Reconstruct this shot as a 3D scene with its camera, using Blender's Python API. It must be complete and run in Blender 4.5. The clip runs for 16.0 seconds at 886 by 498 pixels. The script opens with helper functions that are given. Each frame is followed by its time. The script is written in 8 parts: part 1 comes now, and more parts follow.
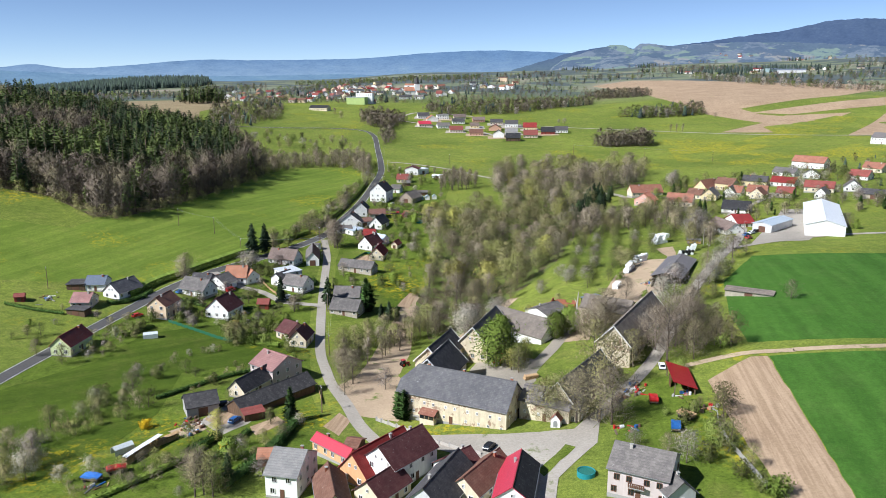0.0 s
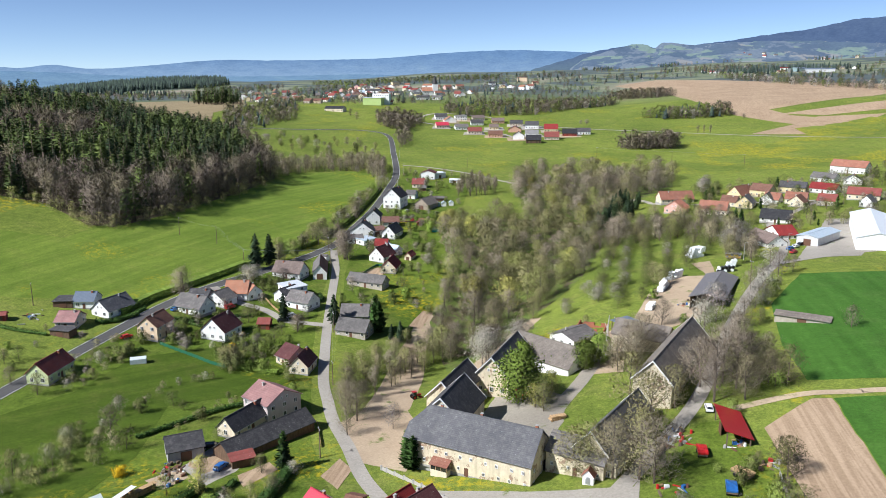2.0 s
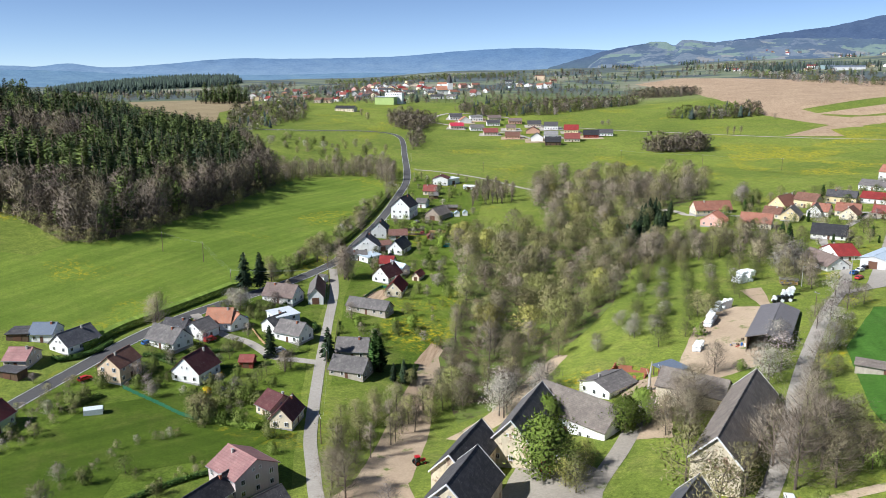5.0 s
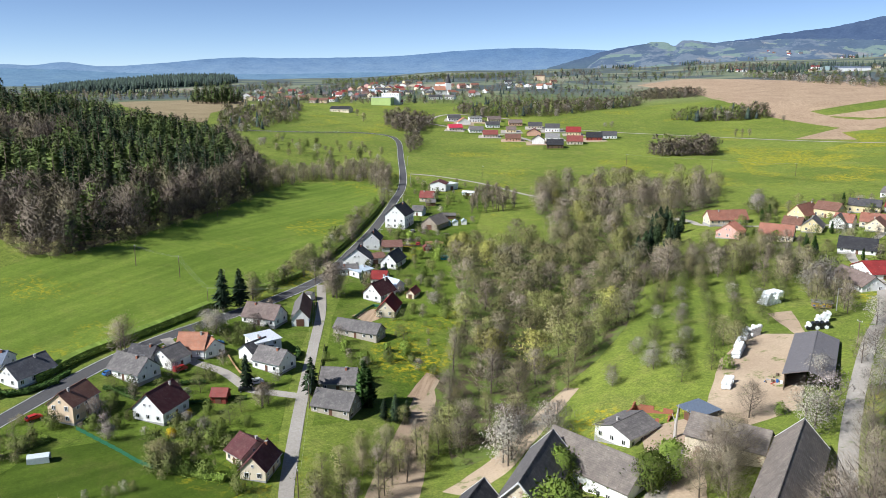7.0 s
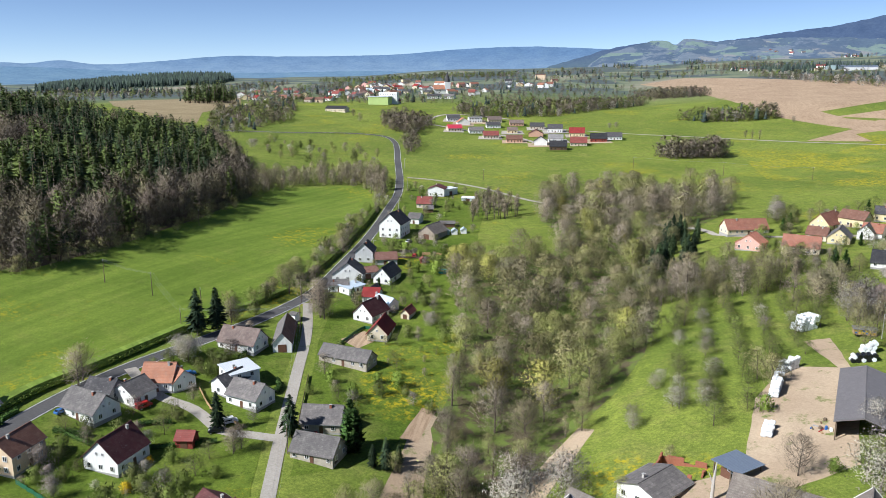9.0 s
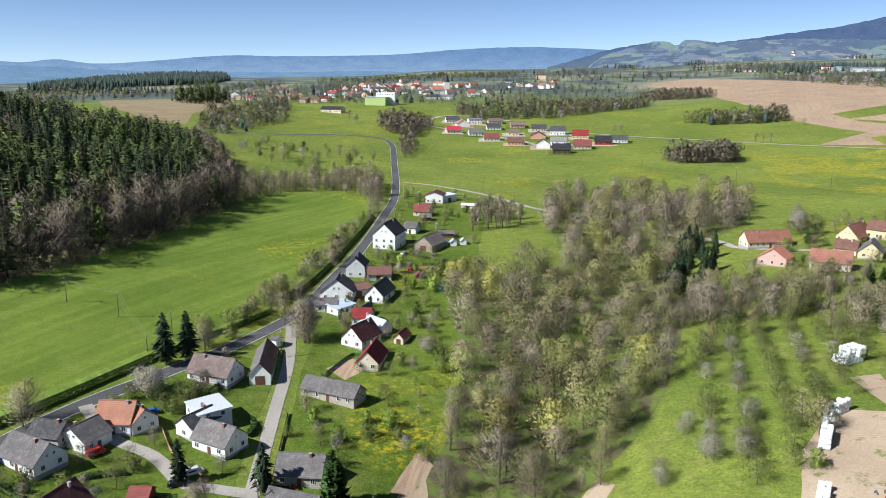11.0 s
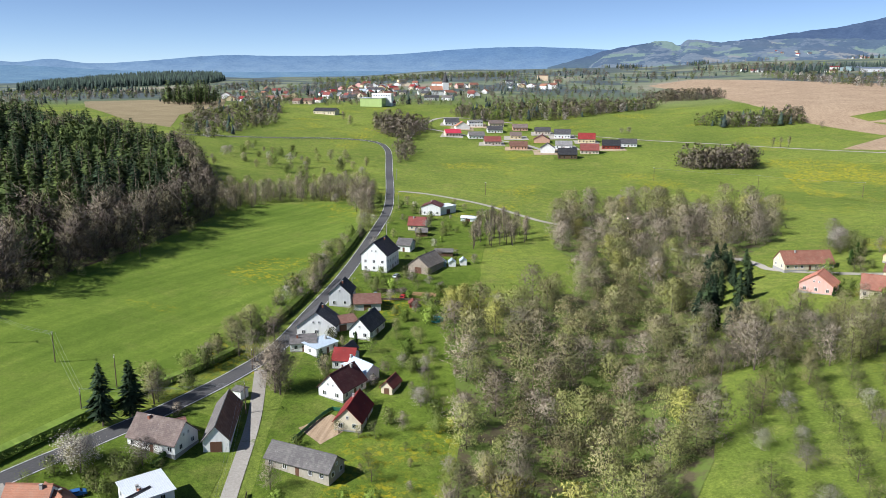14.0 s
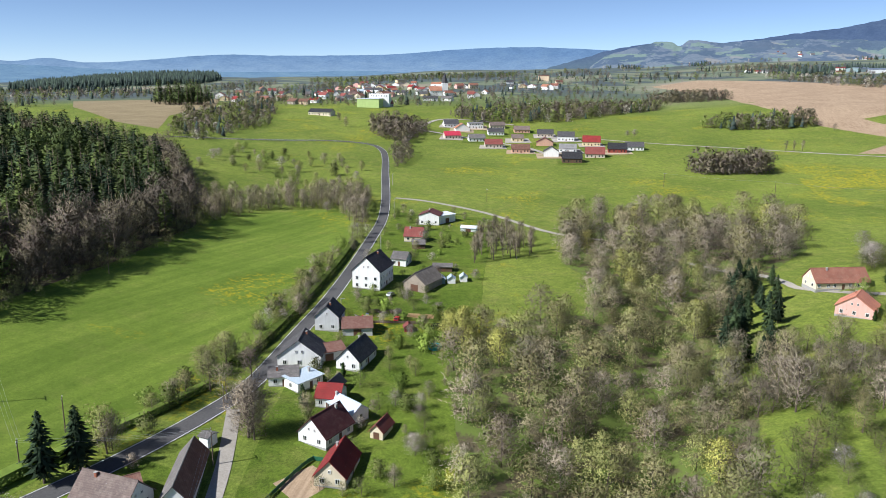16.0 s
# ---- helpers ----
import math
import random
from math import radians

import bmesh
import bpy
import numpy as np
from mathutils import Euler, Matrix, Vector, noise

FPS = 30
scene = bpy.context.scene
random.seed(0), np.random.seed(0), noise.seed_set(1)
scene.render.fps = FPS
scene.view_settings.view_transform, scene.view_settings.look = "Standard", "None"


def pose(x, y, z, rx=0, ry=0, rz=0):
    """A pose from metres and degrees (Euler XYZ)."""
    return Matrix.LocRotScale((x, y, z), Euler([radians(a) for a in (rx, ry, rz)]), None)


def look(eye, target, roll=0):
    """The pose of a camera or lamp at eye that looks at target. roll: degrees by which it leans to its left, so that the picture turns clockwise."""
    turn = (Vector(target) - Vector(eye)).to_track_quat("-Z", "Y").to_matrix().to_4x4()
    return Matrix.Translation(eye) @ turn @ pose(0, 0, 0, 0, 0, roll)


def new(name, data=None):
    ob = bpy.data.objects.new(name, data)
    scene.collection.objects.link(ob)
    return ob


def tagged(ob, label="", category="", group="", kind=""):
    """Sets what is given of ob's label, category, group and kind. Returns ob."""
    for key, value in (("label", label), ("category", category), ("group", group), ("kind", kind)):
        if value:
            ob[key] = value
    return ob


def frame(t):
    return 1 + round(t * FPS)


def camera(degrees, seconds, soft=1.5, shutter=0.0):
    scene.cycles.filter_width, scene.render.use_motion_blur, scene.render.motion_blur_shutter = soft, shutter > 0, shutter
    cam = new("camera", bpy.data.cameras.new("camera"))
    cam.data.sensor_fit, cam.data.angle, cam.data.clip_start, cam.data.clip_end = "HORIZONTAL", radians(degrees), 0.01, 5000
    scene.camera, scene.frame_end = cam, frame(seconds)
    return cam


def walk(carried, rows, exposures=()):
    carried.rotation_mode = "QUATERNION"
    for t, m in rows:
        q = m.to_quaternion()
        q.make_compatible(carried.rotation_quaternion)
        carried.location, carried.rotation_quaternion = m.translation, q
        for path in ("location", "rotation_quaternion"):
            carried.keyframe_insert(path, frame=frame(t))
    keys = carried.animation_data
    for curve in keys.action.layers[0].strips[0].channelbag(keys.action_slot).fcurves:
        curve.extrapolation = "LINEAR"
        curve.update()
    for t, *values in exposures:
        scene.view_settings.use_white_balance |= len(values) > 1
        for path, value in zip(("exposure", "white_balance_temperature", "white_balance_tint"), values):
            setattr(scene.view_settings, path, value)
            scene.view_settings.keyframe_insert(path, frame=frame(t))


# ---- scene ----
cam = camera(60.0, 16.0, soft=0.6)
PATH = [
    (0.0, look((0.00, 0.00, 80.62), (0.00, 109.31, 56.25), -0.10)),
    (0.5, look((0.24, 6.69, 80.63), (-0.48, 116.01, 56.26), -0.12)),
    (1.0, look((0.40, 13.44, 80.64), (-1.02, 122.74, 56.27), -0.14)),
    (1.5, look((0.55, 20.18, 80.64), (-1.55, 129.47, 56.26), -0.17)),
    (2.0, look((0.74, 26.94, 80.66), (-1.93, 136.21, 56.29), -0.19)),
    (2.5, look((0.91, 33.66, 80.65), (-2.31, 142.92, 56.29), -0.22)),
    (3.0, look((1.05, 40.44, 80.68), (-2.72, 149.69, 56.29), -0.24)),
    (3.5, look((1.15, 47.34, 80.74), (-3.16, 156.55, 56.28), -0.25)),
    (4.0, look((1.28, 54.33, 80.86), (-3.54, 163.50, 56.31), -0.27)),
    (4.2, look((1.33, 57.12, 80.93), (-3.64, 166.26, 56.32), -0.27)),
    (6.5, look((0.59, 88.78, 80.95), (-4.08, 197.95, 56.35), -0.14)),
    (7.0, look((0.38, 95.72, 81.07), (-4.26, 204.88, 56.45), -0.08)),
    (7.5, look((0.16, 102.65, 81.18), (-4.42, 211.80, 56.53), -0.06)),
    (8.0, look((-0.02, 109.63, 81.24), (-4.56, 218.77, 56.55), -0.05)),
    (8.5, look((-0.19, 116.65, 81.22), (-4.72, 225.79, 56.47), -0.03)),
    (9.0, look((-0.34, 123.69, 81.19), (-4.86, 232.81, 56.39), -0.01)),
    (9.2, look((-0.40, 126.50, 81.19), (-4.92, 235.63, 56.38), -0.01)),
    (11.5, look((-1.46, 158.60, 80.62), (-5.76, 267.76, 55.89), 0.20)),
    (12.0, look((-1.59, 165.38, 80.57), (-5.90, 274.53, 55.85), 0.20)),
    (12.5, look((-1.72, 172.13, 80.62), (-6.03, 281.29, 55.91), 0.22)),
    (13.0, look((-1.85, 178.95, 80.71), (-6.15, 288.11, 55.99), 0.23)),
    (13.5, look((-1.97, 185.83, 80.75), (-6.23, 294.99, 56.01), 0.23)),
    (14.0, look((-2.12, 192.74, 80.77), (-6.34, 301.90, 56.03), 0.21)),
    (14.5, look((-2.27, 199.73, 80.73), (-6.50, 308.87, 55.96), 0.20)),
    (15.0, look((-2.45, 206.71, 80.71), (-6.65, 315.85, 55.94), 0.22)),
    (15.5, look((-2.73, 213.63, 80.64), (-6.85, 322.77, 55.89), 0.26)),
    (16.0, look((-3.06, 220.51, 80.58), (-7.13, 329.67, 55.88), 0.36)),
]
walk(cam, PATH)

# ---- light ----
SUN_DIR = Vector((-0.66, -0.34, 0.67)).normalized()
sun = new("sun", bpy.data.lights.new("sun", "SUN"))
sun.data.energy, sun.data.angle, sun.data.color = 5.0, radians(0.53), (1.0, 0.95, 0.86)
sun.matrix_basis = look((0, 0, 300), Vector((0, 0, 300)) - SUN_DIR)
world = bpy.data.worlds.new("world")
scene.world = world
world.use_nodes = True
wn, wl = world.node_tree.nodes, world.node_tree.links
sky = wn.new("ShaderNodeTexSky")
sky.sky_type, sky.sun_disc = "NISHITA", False
sky.sun_elevation = math.asin(SUN_DIR.z)
sky.sun_rotation = math.atan2(SUN_DIR.x, SUN_DIR.y)
sky.altitude, sky.air_density, sky.dust_density, sky.ozone_density = 0, 0.42, 0.0, 0.0
wl.new(sky.outputs[0], wn["Background"].inputs[0])
wn["Background"].inputs[1].default_value = 0.08
scene.view_settings.exposure = 0.56
scene.view_settings.use_white_balance = True
scene.view_settings.white_balance_temperature, scene.view_settings.white_balance_tint = 5800, 11


# ---- materials ----
def material(name, rough=0.9, spec=0.2):
    m = bpy.data.materials.new(name)
    m.use_nodes = True
    b = m.node_tree.nodes["Principled BSDF"]
    b.inputs["Roughness"].default_value = rough
    b.inputs["Specular IOR Level"].default_value = spec
    return m, m.node_tree.nodes, m.node_tree.links, b


def ramp(nodes, links, source, stops):
    r = nodes.new("ShaderNodeValToRGB")
    while len(r.color_ramp.elements) < len(stops):
        r.color_ramp.elements.new(0.5)
    for e, (p, c) in zip(r.color_ramp.elements, stops):
        e.position, e.color = p, (*c, 1)
    links.new(source, r.inputs[0])
    return r.outputs[0]


def world_place(nodes):
    return nodes.new("ShaderNodeNewGeometry").outputs["Position"]


def noise_of(nodes, links, scale, detail=4.0, where=None, stretch=None, rough=0.55):
    n = nodes.new("ShaderNodeTexNoise")
    n.inputs["Scale"].default_value, n.inputs["Detail"].default_value, n.inputs["Roughness"].default_value = scale, detail, rough
    where = where or world_place(nodes)
    if stretch:
        mp = nodes.new("ShaderNodeMapping")
        mp.inputs["Rotation"].default_value = (0, 0, radians(stretch[3]))
        links.new(where, mp.inputs[0])
        sc = nodes.new("ShaderNodeMapping")
        sc.inputs["Scale"].default_value = stretch[:3]
        links.new(mp.outputs[0], sc.inputs[0])
        where = sc.outputs[0]
    links.new(where, n.inputs["Vector"])
    return n.outputs["Fac"]


def mixed(nodes, links, fac, a, b, how="MIX"):
    m = nodes.new("ShaderNodeMix")
    m.data_type, m.blend_type = "RGBA", how
    for socket, value in ((m.inputs[0], fac), (m.inputs[6], a), (m.inputs[7], b)):
        if isinstance(value, bpy.types.NodeSocket):
            links.new(value, socket)
        elif isinstance(value, (int, float)):
            socket.default_value = value
        else:
            socket.default_value = (*value, 1)
    return m.outputs[2]


def relief(nodes, links, b, source, strength=0.4, distance=0.1):
    bump = nodes.new("ShaderNodeBump")
    bump.inputs["Strength"].default_value, bump.inputs["Distance"].default_value = strength, distance
    links.new(source, bump.inputs["Height"])
    links.new(bump.outputs[0], b.inputs["Normal"])


def grass_material(name, dark, light, dry, flowers=0.0, mown=None):
    """Grass with large tints, tufts, dry patches, dandelions and, where it is mown, faint swathes."""
    m, n, l, b = material(name, 0.95, 0.1)
    c = ramp(n, l, noise_of(n, l, 0.018, 5), ((0.32, dark), (0.68, light)))
    c = mixed(n, l, ramp(n, l, noise_of(n, l, 0.09, 6, rough=0.7), ((0.5, (0, 0, 0)), (0.8, (0.75, 0.75, 0.75)))), c, dry)
    tuft = noise_of(n, l, 1.3, 6, rough=0.8)
    even = 0.5 if mown else 1.0
    c = mixed(n, l, 0.9 * even, c, ramp(n, l, tuft, ((0.32, (0.5, 0.52, 0.5)), (0.68, (1.4, 1.38, 1.3)))), "MULTIPLY")
    c = mixed(n, l, 0.8 * even, c, ramp(n, l, noise_of(n, l, 0.3, 5, rough=0.7), ((0.34, (0.68, 0.72, 0.7)), (0.66, (1.22, 1.18, 1.15)))), "MULTIPLY")
    blade = noise_of(n, l, 4.5, 4, rough=0.8)
    c = mixed(n, l, 0.8 * even, c, ramp(n, l, blade, ((0.34, (0.6, 0.62, 0.6)), (0.66, (1.35, 1.33, 1.25)))), "MULTIPLY")
    if mown:
        s = noise_of(n, l, 0.22, 3, stretch=(1.0, 0.06, 1.0, mown))
        c = mixed(n, l, 0.7, c, ramp(n, l, s, ((0.38, (0.76, 0.8, 0.74)), (0.62, (1.18, 1.14, 1.14)))), "MULTIPLY")
    if flowers:
        patch = ramp(n, l, noise_of(n, l, 0.02, 4), ((0.62 - flowers, (0, 0, 0)), (0.72 - flowers, (1, 1, 1))))
        dots = ramp(n, l, noise_of(n, l, 0.45, 4, rough=0.8), ((0.52 - flowers * 0.35, (0, 0, 0)), (0.64 - flowers * 0.35, (0.85, 0.85, 0.85))))
        c = mixed(n, l, mixed(n, l, 1.0, patch, dots, "MULTIPLY"), c, (0.42, 0.34, 0.015))
    # Beyond 1.2 km: field and wood patches, greyed and blued as by haze.
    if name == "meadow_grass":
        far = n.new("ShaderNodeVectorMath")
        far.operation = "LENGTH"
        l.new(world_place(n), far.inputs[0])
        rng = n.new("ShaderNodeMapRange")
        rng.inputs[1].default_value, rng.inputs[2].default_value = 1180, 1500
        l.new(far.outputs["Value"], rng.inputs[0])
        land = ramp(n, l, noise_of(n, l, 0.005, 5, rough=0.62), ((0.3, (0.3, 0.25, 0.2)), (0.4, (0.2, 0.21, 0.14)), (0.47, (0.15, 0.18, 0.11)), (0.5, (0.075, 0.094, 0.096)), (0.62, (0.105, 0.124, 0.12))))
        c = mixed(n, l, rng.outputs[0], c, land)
    l.new(c, b.inputs["Base Color"])
    relief(n, l, b, tuft, 0.6, 0.25)
    return m


def soil_material(name, dark, light, rows=None, weeds=0.0):
    m, n, l, b = material(name, 0.95, 0.1)
    c = ramp(n, l, noise_of(n, l, 0.035, 5), ((0.3, dark), (0.7, light)))
    fine = noise_of(n, l, 1.6, 5, rough=0.75)
    c = mixed(n, l, 0.8, c, ramp(n, l, fine, ((0.3, (0.75, 0.74, 0.72)), (0.7, (1.15, 1.15, 1.15)))), "MULTIPLY")
    if rows is not None:
        s = noise_of(n, l, 1.0, 2, stretch=(1.0, 0.012, 1.0, rows))
        c = mixed(n, l, 0.6, c, ramp(n, l, s, ((0.4, (0.72, 0.69, 0.65)), (0.6, (1.14, 1.14, 1.14)))), "MULTIPLY")
    if weeds:
        c = mixed(n, l, ramp(n, l, noise_of(n, l, 0.16, 6, rough=0.7), ((0.62 - weeds, (0, 0, 0)), (0.72 - weeds, (1, 1, 1)))), c, (0.12, 0.16, 0.035))
    l.new(c, b.inputs["Base Color"])
    relief(n, l, b, fine, 0.5, 0.2)
    return m


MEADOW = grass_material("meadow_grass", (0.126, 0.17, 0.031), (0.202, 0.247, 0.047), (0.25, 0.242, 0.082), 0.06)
FIELD = grass_material("mown_field_grass", (0.114, 0.172, 0.024), (0.165, 0.226, 0.036), (0.19, 0.215, 0.05), 0.055, mown=24)
GARDEN = grass_material("garden_grass", (0.082, 0.126, 0.017), (0.136, 0.188, 0.028), (0.19, 0.185, 0.058), 0.07)
CEREAL = grass_material("young_cereal", (0.046, 0.118, 0.018), (0.064, 0.146, 0.024), (0.085, 0.148, 0.036), mown=9)
SOIL = soil_material("ploughed_soil", (0.34, 0.245, 0.165), (0.43, 0.32, 0.215), rows=9)
PALE_SOIL = soil_material("dry_field", (0.25, 0.2, 0.115), (0.31, 0.25, 0.15), rows=40)
DIRT = soil_material("bare_dirt", (0.34, 0.255, 0.175), (0.5, 0.395, 0.275), weeds=0.05)
GRAVEL = soil_material("farmyard_gravel", (0.24, 0.215, 0.18), (0.36, 0.325, 0.27), weeds=0.02)
ASPHALT = soil_material("asphalt", (0.085, 0.083, 0.085), (0.12, 0.117, 0.115))
LITTER = soil_material("leaf_litter", (0.07, 0.055, 0.036), (0.13, 0.102, 0.066), weeds=0.1)
UNDERGROWTH = soil_material("stream_undergrowth", (0.075, 0.062, 0.036), (0.14, 0.118, 0.068), weeds=0.19)
LANE = soil_material("worn_lane_surface", (0.3, 0.272, 0.235), (0.42, 0.388, 0.34), weeds=0.012)


# ---- terrain ----
LATTICE = (
    (-21.5, -16.0, -14.0, -14.2, -16.1, -14.6, -7.6, 0.1, 8.6, 17.0),
    (2.7, -8.5, -10.1, -8.0, -3.0, 8.2, 3.9, 7.2, 12.9, 18.1),
    (34.2, 8.8, 0.4, -13.0, -24.0, 21.7, 9.7, 15.0, 17.2, 19.6),
    (74.3, 62.3, 29.5, 5.2, -10.3, 2.8, 10.6, 22.2, 22.4, 23.1),
    (87.7, 74.9, 42.9, 3.5, 1.9, 3.6, 12.7, 20.5, 25.4, 28.3),
    (71.9, 49.7, 29.8, 8.5, 9.0, 5.5, 9.4, 19.2, 27.4, 32.7),
    (51.3, 33.5, 28.2, 21.4, 12.5, 18.7, 21.3, 24.6, 30.1, 35.8),
    (42.3, 37.6, 36.1, 30.1, 23.5, 26.7, 29.0, 32.7, 36.0, 40.3),
    (41.6, 43.3, 42.1, 40.2, 39.5, 31.4, 35.5, 44.2, 46.6, 48.4),
    (42.9, 47.2, 49.6, 51.5, 52.0, 46.7, 48.4, 54.2, 57.1, 58.2),
)
FAR = (
    (-60, 43, 45, 45, 50, 50),
    (-32, 43, 42, 38, 45, 45),
    (-20, 45, 46, 74, 60, 60),
    (-10, 45, 62, 66, 70, 80),
    (0, 43, 69, 90, 105, 115),
    (10, 38, 76, 106, 115, 100),
    (20, 53, 84, 125, 145, 130),
    (32, 56, 94, 140, 160, 140),
    (60, 56, 94, 140, 160, 140),
)
LAT = np.array(LATTICE)
FAR_AZ, FAR_Z, FAR_R = np.radians([r[0] for r in FAR]), np.array([r[1:] for r in FAR], float), (1120, 1680, 2576, 3584, 4700)


def height(x, y):
    """The ground's height, for numbers or arrays."""
    x, y = np.atleast_1d(np.asarray(x, float)), np.atleast_1d(np.asarray(y, float))
    u, w = np.clip((x + 492.8) / 123.2, 1, 8 - 1e-6), np.clip((y + 22.4) / 145.6, 1, 8 - 1e-6)
    i, j = u.astype(int), w.astype(int)
    bs = []
    for t in (u - i, w - j):
        bs.append(((1 - t) ** 3 / 6, (3 * t ** 3 - 6 * t ** 2 + 4) / 6, (-3 * t ** 3 + 3 * t ** 2 + 3 * t + 1) / 6, t ** 3 / 6))
    z = sum(bs[0][a] * bs[1][b] * LAT[j - 1 + b, i - 1 + a] for a in range(4) for b in range(4))
    z = z - 7.3 * np.exp(-((x - 0.38 * (y - 291)) / 27) ** 2) / (1 + np.exp(np.clip((y - 526) / 39, -50, 50))) / (1 + np.exp(np.clip((249 - y) / 11, -50, 50)))
    az, r = np.arctan2(x, np.maximum(y - 112, 1)), np.hypot(x, y - 112)
    u = np.interp(az, FAR_AZ, np.arange(len(FAR)))
    i = np.minimum(u.astype(int), len(FAR) - 2)
    w = (u - i) ** 2 * (3 - 2 * (u - i))
    k = np.clip(np.interp(r, FAR_R, range(5)), 0, 3.9999)
    j, v = k.astype(int), k - k.astype(int)
    low = FAR_Z[i, j] * (1 - v) + FAR_Z[i, j + 1] * v
    high = FAR_Z[i + 1, j] * (1 - v) + FAR_Z[i + 1, j + 1] * v
    s = np.clip((r - 874) / 280, 0, 1)
    s = s * s * (3 - 2 * s)
    return z * (1 - s) + (low * (1 - w) + high * w) * s


def ground_z(x, y):
    return float(height(x, y)[0])


def mesh_object(name, verts, faces, mat, smooth=False, parent=None):
    me = bpy.data.meshes.new(name)
    me.from_pydata([tuple(v) for v in verts], [], [tuple(f) for f in faces])
    if mat:
        me.materials.append(mat)
    if smooth:
        me.polygons.foreach_set("use_smooth", [True] * len(me.polygons))
    ob = new(name, me)
    ob.parent = parent
    return ob


def lift(x, y):
    """How far a sheet lies over the ground: more where the ground's mesh is coarse."""
    return 0.02 + 0.00014 * np.hypot(x, y)


def sheet(name, outline, mat, step=7.0, over=0.0, kind="structure", label="", category=""):
    """A patch of land with that outline, laid on the ground; its edge wanders a little."""
    wander, ring = min(0.45, step / 12), []
    for (x1, y1), (x2, y2) in zip(outline, outline[1:] + outline[:1]):
        n = max(1, int(math.hypot(x2 - x1, y2 - y1) / max(2.5, step * 0.6)))
        for k in range(n):
            x, y = x1 + (x2 - x1) * k / n, y1 + (y2 - y1) * k / n
            ring.append((x + wander * noise.noise(Vector((x * 0.23, y * 0.23, 1))), y + wander * noise.noise(Vector((x * 0.23, y * 0.23, 7)))))
    outline = ring
    bm = bmesh.new()
    bm.faces.new([bm.verts.new((x, y, 0)) for x, y in outline])
    for axis in (0, 1):
        lo, hi = min(p[axis] for p in outline), max(p[axis] for p in outline)
        size = max(step, (hi - lo) / 60)
        for k in range(1, int((hi - lo) / size) + 1):
            at, no = [0, 0, 0], [0, 0, 0]
            at[axis], no[axis] = lo + k * size, 1
            bmesh.ops.bisect_plane(bm, geom=bm.verts[:] + bm.edges[:] + bm.faces[:], plane_co=at, plane_no=no)
    co = np.array([v.co[:] for v in bm.verts])
    zs = height(co[:, 0], co[:, 1]) + lift(co[:, 0], co[:, 1]) + over
    for v, z in zip(bm.verts, zs):
        v.co.z = z
    bmesh.ops.recalc_face_normals(bm, faces=bm.faces[:])
    if sum(f.normal.z for f in bm.faces) < 0:
        bmesh.ops.reverse_faces(bm, faces=bm.faces[:])
    me = bpy.data.meshes.new(name)
    bm.to_mesh(me)
    bm.free()
    me.materials.append(mat)
    return tagged(new(name, me), label, category, kind=kind)


def smooth_line(points, step=3.0):
    """A smooth line through the points, at even steps."""
    p = np.array([points[0], *points, points[-1]], float)
    out = []
    for k in range(1, len(p) - 2):
        a, b, c, d = p[k - 1:k + 3]
        n = max(2, int(np.hypot(*(c - b)) / step))
        for t in np.arange(n) / n:
            out.append(0.5 * (2 * b + (c - a) * t + (2 * a - 5 * b + 4 * c - d) * t ** 2 + (3 * b - a - 3 * c + d) * t ** 3))
    return np.array(out + [p[-1]])


def ribbon(name, points, width, mat, over=0.06, side=0.0, label="", category="road"):
    """A strip along a line on the ground, side metres off to its right."""
    c = smooth_line(points)
    d = np.gradient(c, axis=0)
    nrm = np.stack([d[:, 1], -d[:, 0]], 1) / np.linalg.norm(d, axis=1)[:, None]
    verts, cols = [], 5 if width > 1 else 2
    for q, n in zip(c, nrm):
        for k in range(cols):
            x, y = q + n * (side + width * (k / (cols - 1) - 0.5))
            verts.append((x, y, ground_z(x, y) + float(lift(x, y)) + over))
    faces = [(i * cols + k, i * cols + k + 1, (i + 1) * cols + k + 1, (i + 1) * cols + k) for i in range(len(c) - 1) for k in range(cols - 1)]
    return tagged(mesh_object(name, verts, faces, mat, True), label, category, kind="structure")


def make_ground():
    az = np.radians(np.concatenate([np.arange(-180, -48, 6.0), np.arange(-48, 48, 0.36), np.arange(48, 180, 6.0)]))
    rs = [3.0]
    while rs[-1] < 4850:
        rs.append(rs[-1] * 1.02 + 0.1)
    rs, na = np.array(rs), len(az)
    x, y = (rs[:, None] * np.sin(az)).ravel(), (rs[:, None] * np.cos(az)).ravel()
    verts = np.stack([x, y, height(x, y)], 1)
    i, k = np.meshgrid(np.arange(len(rs) - 1), np.arange(na), indexing="ij")
    k2 = (k + 1) % na
    faces = np.stack([i * na + k, (i + 1) * na + k, (i + 1) * na + k2, i * na + k2], -1).reshape(-1, 4)
    verts = np.vstack([verts, [(0, 0, ground_z(0, 0))]])
    fan = [(len(verts) - 1, a, (a + 1) % na) for a in range(na)]
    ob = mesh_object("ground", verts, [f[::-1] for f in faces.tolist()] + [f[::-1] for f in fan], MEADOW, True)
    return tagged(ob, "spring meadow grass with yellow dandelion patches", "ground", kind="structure")


